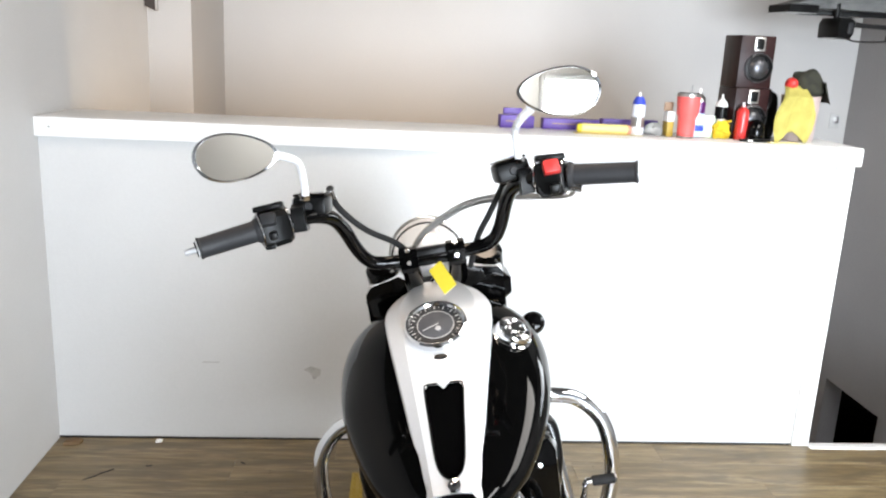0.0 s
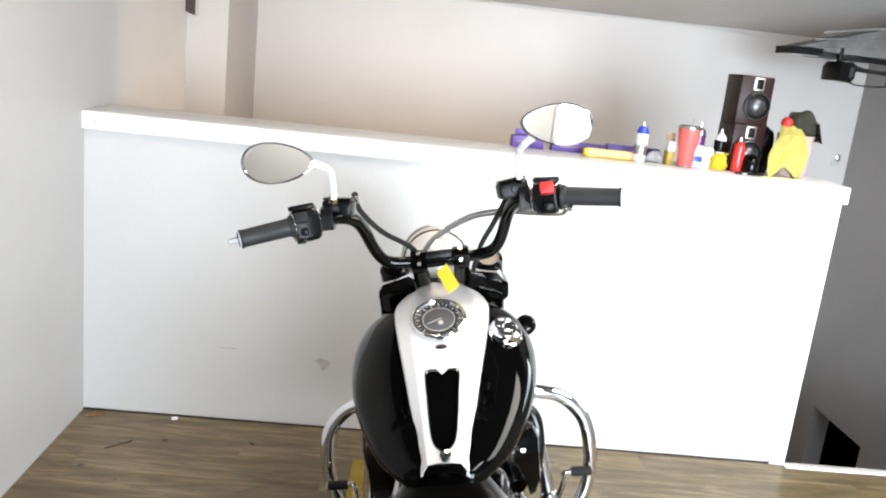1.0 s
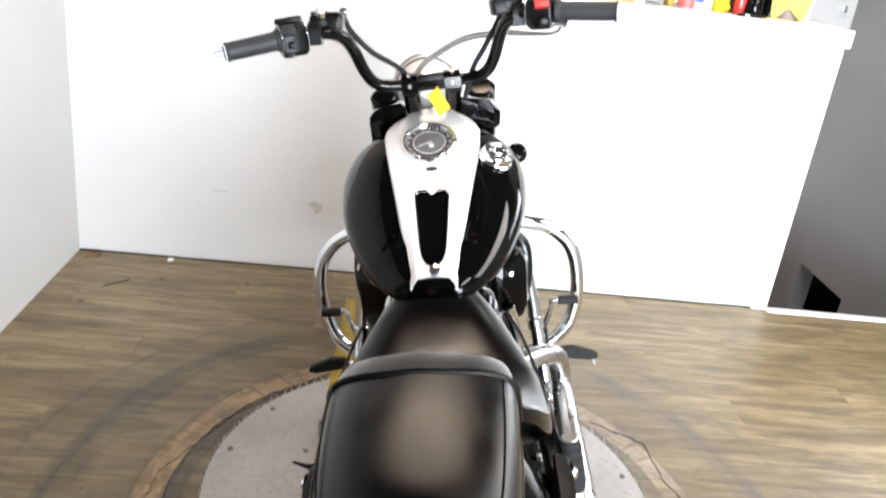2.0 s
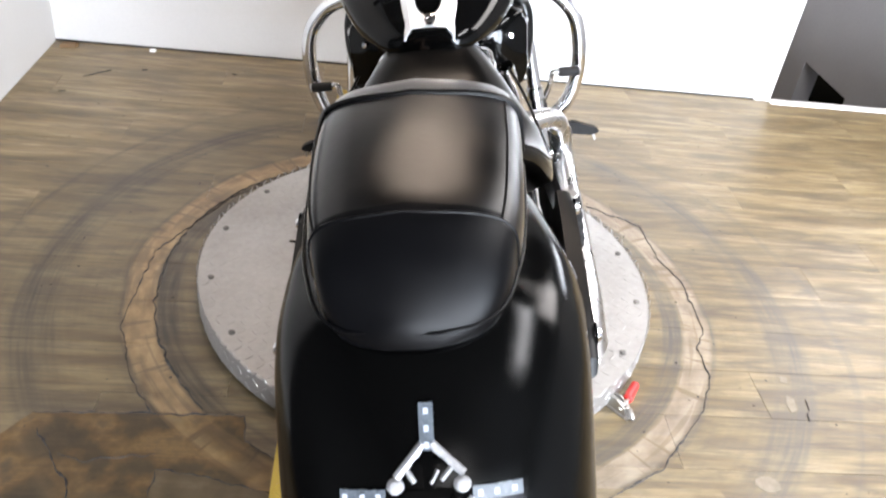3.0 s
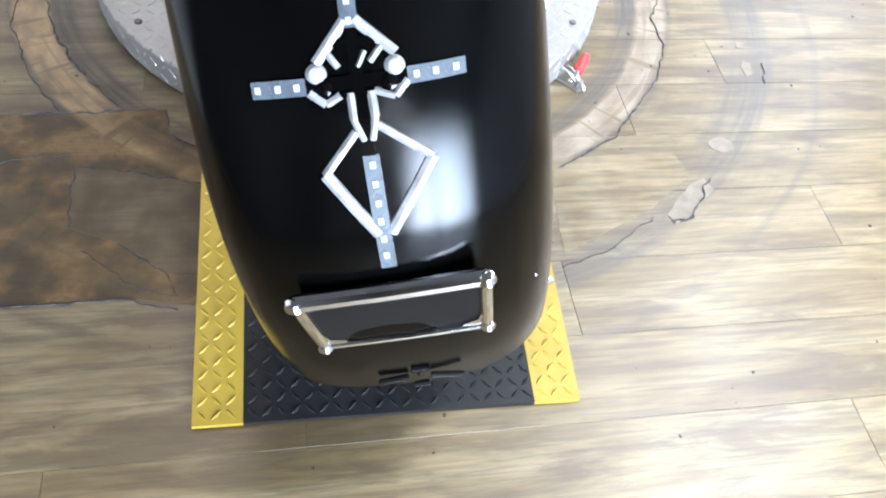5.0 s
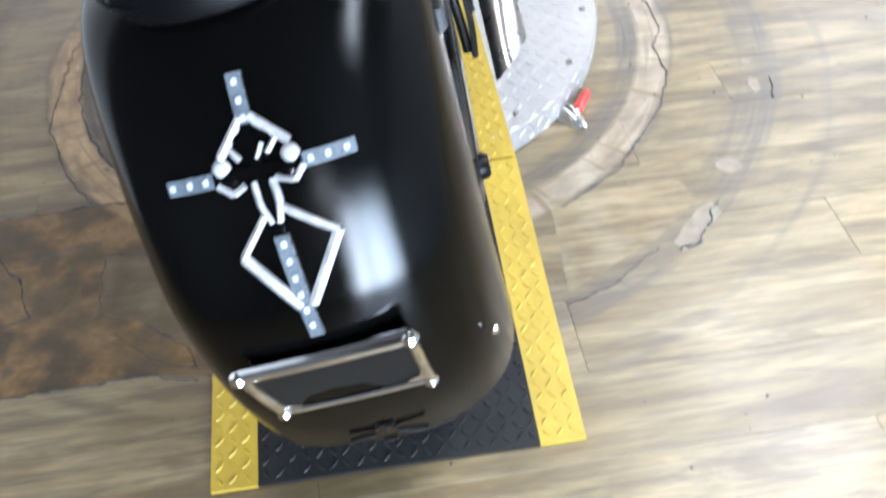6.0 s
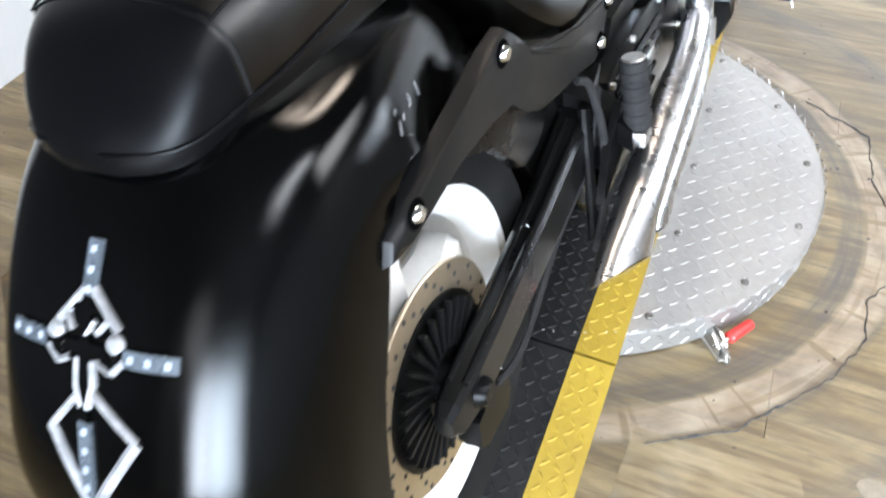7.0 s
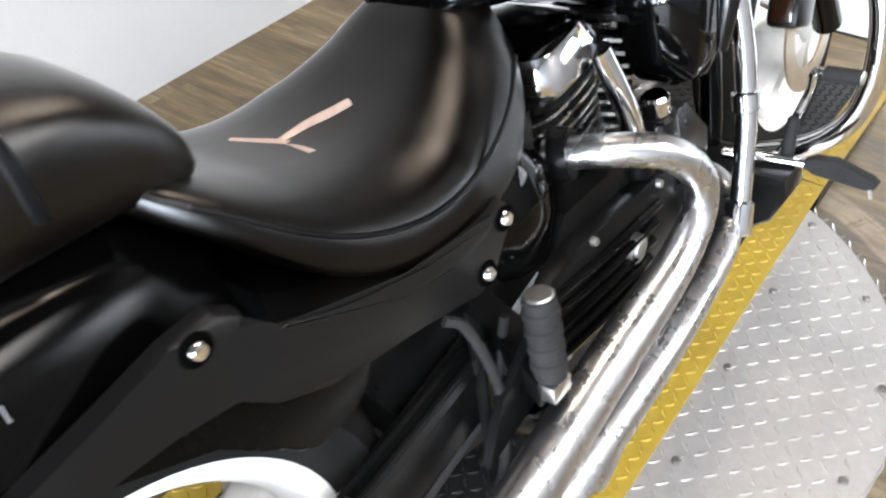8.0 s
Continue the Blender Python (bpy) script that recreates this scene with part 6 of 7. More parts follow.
# mirrors: egg-shaped chrome shells on bent stalks
def mirror(sx, centre, roll, aim, stalk):
    M = Matrix.Translation(centre) @ Vector(aim).to_track_quat("Z", "Y").to_matrix().to_4x4() @ Matrix.Rotation(radians(-roll), 4, "Z")
    egg = []
    for k in range(40):
        q = 2 * math.pi * k / 40
        c, s = math.cos(q), math.sin(q)
        egg.append((sx * 0.064 * c, (0.037 + 0.008 * c) * s + (0.004 * c)))
    def ring(k, h):
        return [M @ Vector((a * k, b * k, h)) for a, b in egg]
    sh = part("mirror_shell", loft(B(), [ring(0.4, -0.020), ring(0.75, -0.016), ring(0.95, -0.007), ring(1.0, 0.0), ring(1.0, 0.005), ring(0.93, 0.006), ring(0.91, 0.002)], caps=False), CHROME, front, "chrome egg-shaped mirror")
    part("mirror_back", loft(B(), [ring(0.4, -0.020), ring(0.39, -0.0202)]), CHROME, sh)
    part("mirror_glass", loft(B(), [ring(0.915, 0.0015), ring(0.915, 0.003)]), MIRROR, sh, flat=True)
    part("mirror_stalk", tube(B(), stalk, [0.0068, 0.0060, 0.0058, 0.0064, 0.0076], 12, 6), PALEM, sh, "bright polished stalk")
    part("stalk_nut", rod(B(), stalk[0], Vector(stalk[0]).lerp(Vector(stalk[1]), 0.3), 0.0095, 0.0095, 6), CHROME, sh)


mirror(1, (0.234, 0.720, 1.347), 12, (-0.058, -0.993, 0.084), [(0.170, 0.805, 1.238), (0.167, 0.795, 1.266), (0.166, 0.775, 1.292), (0.174, 0.745, 1.312), (0.190, 0.728, 1.327)])
mirror(-1, (-0.268, 0.720, 1.331), 1, (0.097, -0.993, 0.073), [(-0.188, 0.795, 1.238), (-0.184, 0.785, 1.268), (-0.182, 0.765, 1.298), (-0.190, 0.745, 1.312), (-0.212, 0.728, 1.325)])

# cables and hoses
part("clutch_cable", tube(B(), [(-0.155, 0.87, 1.235), (-0.15, 0.90, 1.197), (-0.112, 0.92, 1.145), (-0.06, 0.96, 1.098), (-0.03, 1.05, 1.03)], 0.0058, 10, 6), RUBBER, front)
part("cable_ferrule", rod(B(), (-0.155, 0.868, 1.238), (-0.153, 0.885, 1.218), 0.0075, 0.006, 12, 0.001), CHROME, front)
part("throttle_cable", tube(B(), [(0.155, 0.86, 1.215), (0.142, 0.90, 1.18), (0.115, 0.93, 1.13), (0.09, 0.96, 1.085), (0.07, 1.06, 1.0)], 0.0058, 10, 6), RUBBER, front)
for off in (0.0, 0.0075):
    part("brake_hose", tube(B(), [(0.247, 0.775 + off, 1.20), (0.252, 0.80 + off, 1.172), (0.243, 0.86 + off, 1.155), (0.20, 0.92 + off, 1.150 + off * 0.4), (0.15, 0.97, 1.148 + off), (0.085, 1.0, 1.140 + off), (0.03, 1.01, 1.118 + off), (-0.02, 1.015, 1.085 + off), (-0.05 - off, 1.03, 1.03), (-0.05 - off, 1.06, 0.95)], 0.0034, 10, 6), STEEL, front, "braided steel brake hose")
part("hose_joint", rod(B(), (0.246, 0.778, 1.188), (0.262, 0.772, 1.182), 0.008, 0.008, 12, 0.001), CHROME, front)
part("switch_wire", tube(B(), [(0.19, 0.775, 1.205), (0.192, 0.765, 1.187), (0.205, 0.765, 1.180), (0.215, 0.772, 1.192)], 0.0025, 8, 5), RUBBER, front)

# torn cut in the rider seat
for pts, r in ((((-0.052, 0.349, 0.689), (-0.029, 0.363, 0.684), (-0.011, 0.373, 0.6815), (0.004, 0.379, 0.6805)), 0.0078), (((-0.006, 0.374, 0.6805), (0.023, 0.376, 0.6805), (0.048, 0.374, 0.682)), 0.0066), (((-0.009, 0.378, 0.6815), (-0.010, 0.415, 0.681), (-0.001, 0.440, 0.683), (0.010, 0.464, 0.687)), 0.0085)):
    part("seat_tear", tube(B(), [(x, y, z - r * 0.55) for x, y, z in pts], [r * 0.75, r, r * 0.95], 10, 5), SCAR, seat, "pale torn cut in the leather")


# the front end hangs on the motorcycle itself
for ob in list(front.children):
    ob.parent = bike
    ob.matrix_basis = STEER @ ob.matrix_basis
bpy.data.objects.remove(front)

# ---- things on the half wall's cap ----
CAPZ = 1.182
CORAL = surface("coral_powder_coat", (0.72, 0.11, 0.10), (0.66, 0.09, 0.085), (0.35, 0.45), scale=12, fine=200, bump=0.05)
MAHOG = surface("dark_red_wood_veneer", (0.022, 0.006, 0.006), (0.012, 0.004, 0.004), (0.35, 0.45), scale=7, fine=80, stretch=(6, 6, 1), spec=0.2)
DOMEM = surface("dark_silver_cone", (0.10, 0.10, 0.105), (0.06, 0.06, 0.065), (0.25, 0.35), metal=0.8, scale=20)
CANW = surface("white_printed_can", (0.62, 0.64, 0.68), (0.52, 0.54, 0.60), (0.3, 0.4), scale=30)
BLUE = surface("blue_plastic", (0.02, 0.05, 0.42), (0.015, 0.04, 0.34), (0.3, 0.4), scale=20)
PURPLE = surface("purple_card", (0.085, 0.035, 0.26), (0.06, 0.025, 0.19), (0.45, 0.55), scale=14)
PURPC = surface("dark_purple_can", (0.10, 0.012, 0.11), (0.07, 0.008, 0.08), (0.3, 0.4), scale=20)
CANR = surface("red_can", (0.55, 0.03, 0.025), (0.45, 0.022, 0.02), (0.3, 0.4), scale=20)
LEMON = surface("lemon_cloth", (0.40, 0.35, 0.085), (0.29, 0.25, 0.055), (0.8, 0.9), scale=22, fine=320, bump=0.6, dist=0.001)
CREAM = surface("pale_yellow_paper", (0.72, 0.60, 0.24), (0.62, 0.50, 0.18), (0.6, 0.7), scale=12)
PINK = surface("salmon_paper", (0.68, 0.30, 0.20), (0.58, 0.24, 0.16), (0.6, 0.7), scale=12)
CAMO = surface("camouflage_cloth", (0.006, 0.006, 0.005), (0.03, 0.03, 0.016), (0.85, 0.95), scale=45, fine=300, bump=0.4)
GREYC = surface("grey_cloth", (0.30, 0.30, 0.29), (0.20, 0.20, 0.20), (0.85, 0.95), scale=25, fine=260, bump=0.5)
TEAL = surface("pale_blue_pouch", (0.28, 0.42, 0.60), (0.62, 0.66, 0.68), (0.35, 0.45), scale=55)
LIME = surface("white_green_pouch", (0.70, 0.72, 0.70), (0.40, 0.55, 0.30), (0.35, 0.45), scale=45)
MOP = surface("yellow_chenille", (0.62, 0.45, 0.02), (0.45, 0.30, 0.01), (0.8, 0.9), scale=60)
TAN = surface("brown_card", (0.30, 0.20, 0.13), (0.22, 0.14, 0.09), (0.7, 0.8), scale=20)


def spray_can(name, label, x, y, r, h, body, cap, top, tip):
    can = thing(name, label, "spray can", pose(x, y, CAPZ), "spray cans on the half wall")
    part("can", lathe(B(), [(0, 0.002), (r * 0.9, 0), (r, 0.004), (r, h * 0.72), (r * 0.98, h * 0.74), (0, h * 0.74)], None, 28), body, can)
    part("shoulder", lathe(B(), [(r * 1.01, h * 0.72), (r * 1.01, h * 0.735), (r * 0.8, h * 0.82), (r * 0.45, h * 0.86), (0, h * 0.86)], None, 28), top, can)
    part("cap", lathe(B(), [(r * 0.97, h * 0.74), (r * 0.9, h * 0.80), (r * 0.62, h * 0.88), (r * 0.58, h * 0.90), (0, h * 0.90)] if cap is not None else [(r * 0.46, h * 0.86), (r * 0.46, h * 0.89), (0, h * 0.89)], None, 28), cap or top, can)
    part("nozzle", rod(B(), (0, 0, h * 0.88), (0, 0, h), r * 0.2, r * 0.18, 12, 0.001), tip, can)
    part("label_band", lathe(B(), [(r * 1.004, h * 0.2), (r * 1.006, h * 0.21), (r * 1.006, h * 0.42), (r * 1.004, h * 0.43)], None, 28), STEEL if body is CANW else top, can)
    return can


spray_can("spray_can", "white spray can with a blue cap", 1.432, 3.600, 0.0245, 0.158, CANW, BLUE, BLUE, TRIM)
spray_can("spray_can", "dark purple spray can with a silver top", 1.692, 3.690, 0.025, 0.178, PURPC, None, STEEL, TRIM)
spray_can("spray_can", "black spray can with a white nozzle", 1.772, 3.665, 0.0235, 0.160, BLACKP, None, TRIM, TRIM)
spray_can("spray_can", "red spray can with a white nozzle", 1.824, 3.590, 0.0225, 0.138, CANR, None, CANR, TRIM)

tum = thing("tumbler", "coral insulated tumbler with steel rim and clear lid", "tumbler", pose(1.612, 3.585, CAPZ))
part("cup", lathe(B(), [(0, 0.006), (0.030, 0.006), (0.031, 0.010), (0.033, 0.075), (0.0385, 0.085), (0.0435, 0.150), (0, 0.150)], None, 40), CORAL, tum)
part("foot_ring", lathe(B(), [(0, 0.0), (0.0285, 0.0), (0.030, 0.002), (0.0305, 0.007), (0, 0.007)], None, 40), STEEL, tum)
part("rim", lathe(B(), [(0.0435, 0.150), (0.044, 0.152), (0.044, 0.160), (0.041, 0.162), (0.039, 0.158), (0, 0.158)], None, 40), STEEL, tum)
part("lid", lathe(B(), [(0, 0.165), (0.035, 0.165), (0.040, 0.160), (0, 0.159)], None, 32), CLEAR, tum)
part("straw", rod(B(), (0.006, 0.0, 0.16), (0.010, 0.0, 0.190), 0.003, None, 10), CLEAR, tum)

for k, z in enumerate((0.0, 0.190)):
    sp = thing("bookshelf_speaker", "dark red wooden loudspeaker with silver horn", "speaker", pose(1.856, 3.690, CAPZ + z, 0, 0, 4 - 2 * k), "stacked loudspeakers")
    part("cabinet", box(B(), -0.064, 0.069, -0.074, 0.066, 0.0, 0.189, 0.003), MAHOG, sp)
    wf = part("woofer", lathe(B(), [(0, 0.022), (0.015, 0.0205), (0.028, 0.016), (0.036, 0.009), (0.040, 0.005), (0.050, 0.010), (0.054, 0.008), (0.055, 0.0), (0, 0)], pose(0.012, -0.074, 0.074, 90), 40), DOMEM, sp, "dark silver domed woofer")
    part("surround", lathe(B(), [(0.040, 0.006), (0.045, 0.012), (0.050, 0.0105), (0.050, 0.006)], pose(0.012, -0.074, 0.074, 90), 40), BLACKP, wf)
    part("horn_frame", box(B(), -0.014, 0.028, -0.080, -0.074, 0.133, 0.184, 0.003), STEEL, sp)
    part("horn", box(B(), -0.007, 0.021, -0.082, -0.0805, 0.140, 0.178, 0.0005), BLACKP, sp)

# boxes, pouches and cloths
for x0, x1, y, h, d in ((0.935, 1.065, 3.735, 0.046, 0.06), (1.10, 1.32, 3.735, 0.040, 0.05), (1.33, 1.55, 3.74, 0.046, 0.05)):
    bx = thing("card_box", "flat purple cardboard box", "box", pose((x0 + x1) / 2, y, CAPZ, 0, 0, 2), "purple boxes")
    w = (x1 - x0) / 2
    part("carton", box(B(), -w, w, -d / 2, d / 2, 0, h, 0.0015), PURPLE, bx)
    part("flap", box(B(), -w + 0.004, w - 0.004, -d / 2 - 0.001, -d / 2 + 0.02, h, h + 0.0012, 0.0004), PURPLE, bx)
    part("print_bar", box(B(), -w * 0.7, w * 0.5, -d / 2 - 0.0012, -d / 2 - 0.0002, h * 0.5, h * 0.6), TAN, bx)
hd = thing("box_lid", "small open purple carton standing up", "box", pose(0.985, 3.745, CAPZ + 0.0475, 0, 0, 0))
part("panel", box(B(), -0.035, 0.04, 0.012, 0.014, 0, 0.024, 0.0005), PURPLE, hd)
part("panel", box(B(), -0.035, -0.033, -0.012, 0.012, 0, 0.024, 0.0005), PURPLE, hd)

rl = thing("paper_roll", "pale yellow paper roll with salmon ends", "paper roll", pose(1.310, 3.605, CAPZ, 0, 0, -3))
part("roll", rod(B(), (-0.085, 0, 0.0185), (0.085, 0, 0.0185), 0.018, 0.018, 24, 0.002), CREAM, rl)
part("roll_end", rod(B(), (0.085, 0, 0.0185), (0.105, 0, 0.0175), 0.0175, 0.012, 20, 0.002), PINK, rl)
part("roll_end", rod(B(), (-0.085, 0, 0.0185), (-0.10, 0, 0.0185), 0.0175, 0.015, 20, 0.002), TAG, rl)
part("loose_sheet", box(B(), -0.11, 0.14, -0.03, 0.03, 0.0002, 0.0012, 0.0002), CREAM, rl)

yb = thing("card_carton", "narrow yellow and white carton with brown flap", "box", pose(1.556, 3.620, CAPZ, 0, 0, 6))
part("carton", box(B(), -0.013, 0.013, -0.02, 0.02, 0, 0.055, 0.001), YELLOW, yb)
part("carton_top", box(B(), -0.0128, 0.0128, -0.0198, 0.0198, 0.0552, 0.092, 0.001), TRIM, yb)
part("flap", box(B(), -0.016, 0.02, 0.012, 0.016, 0.09, 0.125, 0.001), TAN, yb)


def lumpy(name, r, squash, amp, freq, mat, parent, seed=0.0, seg=28):
    """A crumpled heap: a ball pushed about by noise, flat below."""
    bm = B()
    bmesh.ops.create_uvsphere(bm, u_segments=seg, v_segments=seg // 2, radius=r)
    for v in bm.verts:
        n_ = noise.noise(v.co * freq + Vector((seed, seed * 2, 0)))
        v.co += v.co.normalized() * amp * n_
        v.co = Vector((v.co.x * squash[0], v.co.y * squash[1], max(v.co.z * squash[2], -r * squash[2] * 0.7)))
    lo_ = min(v.co.z for v in bm.verts)
    for v in bm.verts:
        v.co.z -= lo_
    return part(name, bm, mat, parent, sharp=1.2)


rag = thing("grey_rag", "crumpled grey cloth rag on the cap", "rag", pose(1.510, 3.640, CAPZ))
lumpy("cloth", 0.035, (1.1, 0.7, 0.75), 0.022, 38, GREYC, rag, 3.0)
for nm, lb, x, w, h, mt, sd in (("wipes_pouch", "blue and white wipes pouch", 1.672, 0.026, 0.088, TEAL, 1.0), ("wipes_pouch", "white and green wipes pouch", 1.716, 0.026, 0.082, LIME, 5.0)):
    pc = thing(nm, lb, "pouch", pose(x, 3.625, CAPZ, -6, 0, 5))
    part("pouch", loft(B(), [[(w * k * math.copysign(abs(math.cos(a)) ** 0.5, math.cos(a)), 0.014 * t * math.copysign(abs(math.sin(a)) ** 0.8, math.sin(a)), h * z) for a in (2 * math.pi * q / 20 for q in range(20))] for z, k, t in ((0, 0.9, 1.0), (0.15, 1, 1.2), (0.6, 1, 1.0), (0.88, 0.97, 0.3), (1, 0.95, 0.08))]), mt, pc)
    part("pouch_label", box(B(), -w * 0.7, w * 0.6, -0.0185, -0.0165, h * 0.25, h * 0.5, 0.001), BLUE if mt is TEAL else TRIM, pc)
mp_ = thing("wash_mitt", "yellow chenille wash mitt", "wash mitt", pose(1.757, 3.607, CAPZ))
lumpy("mitt", 0.034, (0.95, 0.6, 1.15), 0.012, 70, MOP, mp_, 2.0, 36)
for k in range(26):
    a, z = 2.4 * k, 0.01 + 0.055 * ((k * 0.618) % 1)
    part("noodle", rod(B(), (0.024 * math.cos(a), 0.014 * math.sin(a), z), (0.036 * math.cos(a), 0.024 * math.sin(a), z + 0.004), 0.0045, 0.0035, 8, 0.001), MOP, mp_)
dome = thing("black_dome", "glossy black dome on a dark base", "helmet", pose(1.872, 3.572, CAPZ))
part("shell", lathe(B(), [(0.030, 0.0), (0.034, 0.02), (0.033, 0.045), (0.026, 0.066), (0.014, 0.076), (0, 0.079)], None, 32), GLOSS, dome)
part("base", lathe(B(), [(0, 0.0), (0.037, 0.0), (0.037, 0.008), (0.032, 0.012), (0, 0.012)], None, 32), BLACKP, dome)
mt_ = thing("small_tool", "small black tool with a pale sticker", "tool", pose(1.850, 3.522, CAPZ, 0, 0, 4))
part("body", box(B(), -0.055, 0.06, -0.010, 0.012, 0.0, 0.010, 0.003), BLACKP, mt_)
part("sticker", box(B(), -0.03, -0.012, -0.011, -0.0102, 0.002, 0.008), TRIM, mt_)
wt = thing("wood_stick", "flat pale wooden stirring stick", "stick", pose(1.955, 3.515, CAPZ, 0, 0, 8))
part("stick", box(B(), -0.06, 0.06, -0.008, 0.008, 0.0, 0.004, 0.001), CREAM, wt)

# the clear bin with a cloth hung over it and a cap on top
bn = thing("plastic_bin", "clear pinkish plastic bin", "bin", pose(2.064, 3.640, CAPZ))
BINM = surface("milky_pink_plastic", (0.46, 0.36, 0.33), (0.36, 0.28, 0.26), (0.3, 0.4), scale=16)
part("bin", lathe(B(), [(0, 0.0), (0.058, 0.0), (0.062, 0.005), (0.070, 0.165), (0.073, 0.170), (0.066, 0.168), (0.058, 0.008), (0, 0.008)], None, 36), BINM, bn)
tw = thing("microfibre_cloth", "lemon yellow cloth hung over a bin", "cloth", pose(2.018, 3.572, CAPZ))
rings = []
for i in range(15):
    t = i / 14
    z = 0.205 - 0.185 * t
    ring = []
    for k in range(21):
        u = k / 20 - 0.5
        fold = 0.006 * math.sin(8 * u + 2 * t) + 0.003 * math.sin(21 * u + 4 * t)
        wdt = 0.070 + 0.085 * min(1, t * 1.9) - 0.11 * max(0, t - 0.68)
        ring.append((u * wdt - 0.012 * t, fold - 0.014 + 0.02 * u * u + (0.055 * max(0, 0.2 - t) * 4), z + 0.02 * math.cos(5 * u) * t - (0.03 * abs(u) if t > 0.7 else 0)))
    rings.append(ring)
cb = loft(B(), rings, closed=False)
bmesh.ops.recalc_face_normals(cb, faces=cb.faces[:])
bmesh.ops.solidify(cb, geom=cb.faces[:], thickness=0.003)
part("cloth", cb, LEMON, tw)
cp = thing("camouflage_cap", "black and olive camouflage cap", "cap", pose(2.078, 3.640, CAPZ + 0.170))
lumpy("crown", 0.052, (1.15, 0.9, 1.05), 0.018, 26, CAMO, cp, 7.0, 32)
part("brim", loft(B(), [[(0.035 + 0.035 * t + 0.02 * math.sin(a) * (1 - t), -0.02 + 0.045 * math.cos(a), 0.045 - 0.075 * t + 0.008 * math.sin(a)) for a in (math.pi * q / 10 for q in range(11))] for t in (0, 0.4, 0.8, 1.0)], closed=False), CAMO, cp)
bb = thing("dark_bag", "crumpled black bag behind the cloth", "bag", pose(1.962, 3.690, CAPZ))
lumpy("bag", 0.085, (0.42, 0.45, 1.28), 0.02, 24, BLACKP, bb, 4.0, 30)
rb = thing("red_ball", "small red polishing ball", "ball", pose(2.004, 3.610, CAPZ + 0.195))
lumpy("ball", 0.0235, (1, 1, 1), 0.002, 60, CANR, rb, 2.0, 24)

# ---- fittings about the stairs ----
SWPL = surface("grey_white_plastic", (0.42, 0.42, 0.41), (0.36, 0.36, 0.35), (0.35, 0.45), scale=20)
sw_ = thing("light_switch", "small white wall switch plate", "light switch", pose(3.318, FAR, 1.13))
part("plate", box(B(), -0.030, 0.030, -0.006, 0.0, -0.046, 0.046, 0.002), SWPL, sw_)
part("toggle", box(B(), -0.006, 0.02, -0.02, -0.006, -0.012, 0.03, 0.003), CHROME, sw_)
hb_ = thing("wall_bracket", "dark brown bracket hung on the pillar", "bracket", pose(-0.640, 4.79, 1.585, 0, 0, 0))
part("bracket_board", prism(B(), [(-0.035, 0.012), (0.02, -0.008), (0.02, 0.5), (-0.035, 0.5)], 0.03, Matrix(((1, 0, 0, 0), (0, 0, -1, 0), (0, 1, 0, 0), (0, 0, 0, 1)))), BROWN, hb_)
part("bracket_edge", box(B(), 0.0205, 0.028, -0.03, 0.0, -0.008, 0.5, 0.001), UPPER, hb_)
pj = thing("ceiling_projector", "black boxy projector under the sloping ceiling", "projector", pose(2.698, 4.6, 1.650, 0, 0, 6))
part("body", loft(B(), [[(x * k, y, z * k) for x, z in ((-0.043, -0.05), (0.030, -0.055), (0.046, -0.035), (0.046, 0.035), (0.02, 0.05), (-0.030, 0.046), (-0.046, 0.02))] for y, k in ((-0.062, 0.9), (-0.054, 1.0), (0.09, 1.0), (0.10, 0.9))]), BLACKP, pj)
part("lens_window", box(B(), 0.008, 0.034, -0.066, -0.0615, -0.030, 0.022, 0.002), GRIPM, pj)
part("mount", rod(B(), (0, 0.03, 0.04), (0, 0.03, 0.115), 0.014, None, 14), BLACKP, pj)
part("power_cable", tube(B(), [(0.05, 0, -0.05), (0.12, 0.0, -0.062), (0.30, 0.0, -0.05), (0.70, 0.0, 0.02)], 0.004, 8, 6), RUBBER, pj)
for k in range(3):
    part("signal_cable", tube(B(), [(0.06, 0.02, 0.035 - 0.012 * k), (0.2, 0.02, 0.02 - 0.006 * k), (0.45, 0.02, 0.028 - 0.01 * k), (0.72, 0.0, 0.05)], 0.0045, 8, 6), RUBBER, pj)
part("cable_box", box(B(), 0.30, 0.40, -0.02, 0.05, -0.055, -0.025, 0.004), BLACKP, pj)
dr = thing("ceiling_track", "grey steel track with a black end under the ceiling", "ceiling track", pose(2.36, 4.6, 1.735))
part("black_end", prism(B(), [(0.055, -0.05), (0.20, -0.05), (0.215, 0.12), (0.03, 0.12)], 0.038, pose(0, 0, -0.026), 0.003), BLACKP, dr)
TRACKM = surface("dull_grey_steel", (0.15, 0.15, 0.145), (0.06, 0.06, 0.06), (0.45, 0.6), metal=0.3, scale=6, fine=40)
UP = Matrix(((1, 0, 0, 0), (0, 0, -1, 0.26), (0, 1, 0, 0), (0, 0, 0, 1)))
part("track_beam", prism(B(), [(0.085, 0.004), (1.035, -0.010), (1.035, 0.30), (0.46, 0.120), (0.10, 0.018)], 0.24, UP, 0.006), TRACKM, dr, "dusty grey steel beam")
part("track_rail", box(B(), 0.16, 1.03, 0.05, 0.09, -0.030, -0.0035, 0.003), BLACKP, dr)
for k in range(3):
    part("beam_rib", box(B(), 0.13 + 0.05 * k, 1.03, 0.010, 0.0185, 0.012 + 0.022 * k, 0.020 + 0.024 * k, 0.002, pose(0, 0, 0, 0, -3 - 3 * k, 0)), TRACKM, dr)
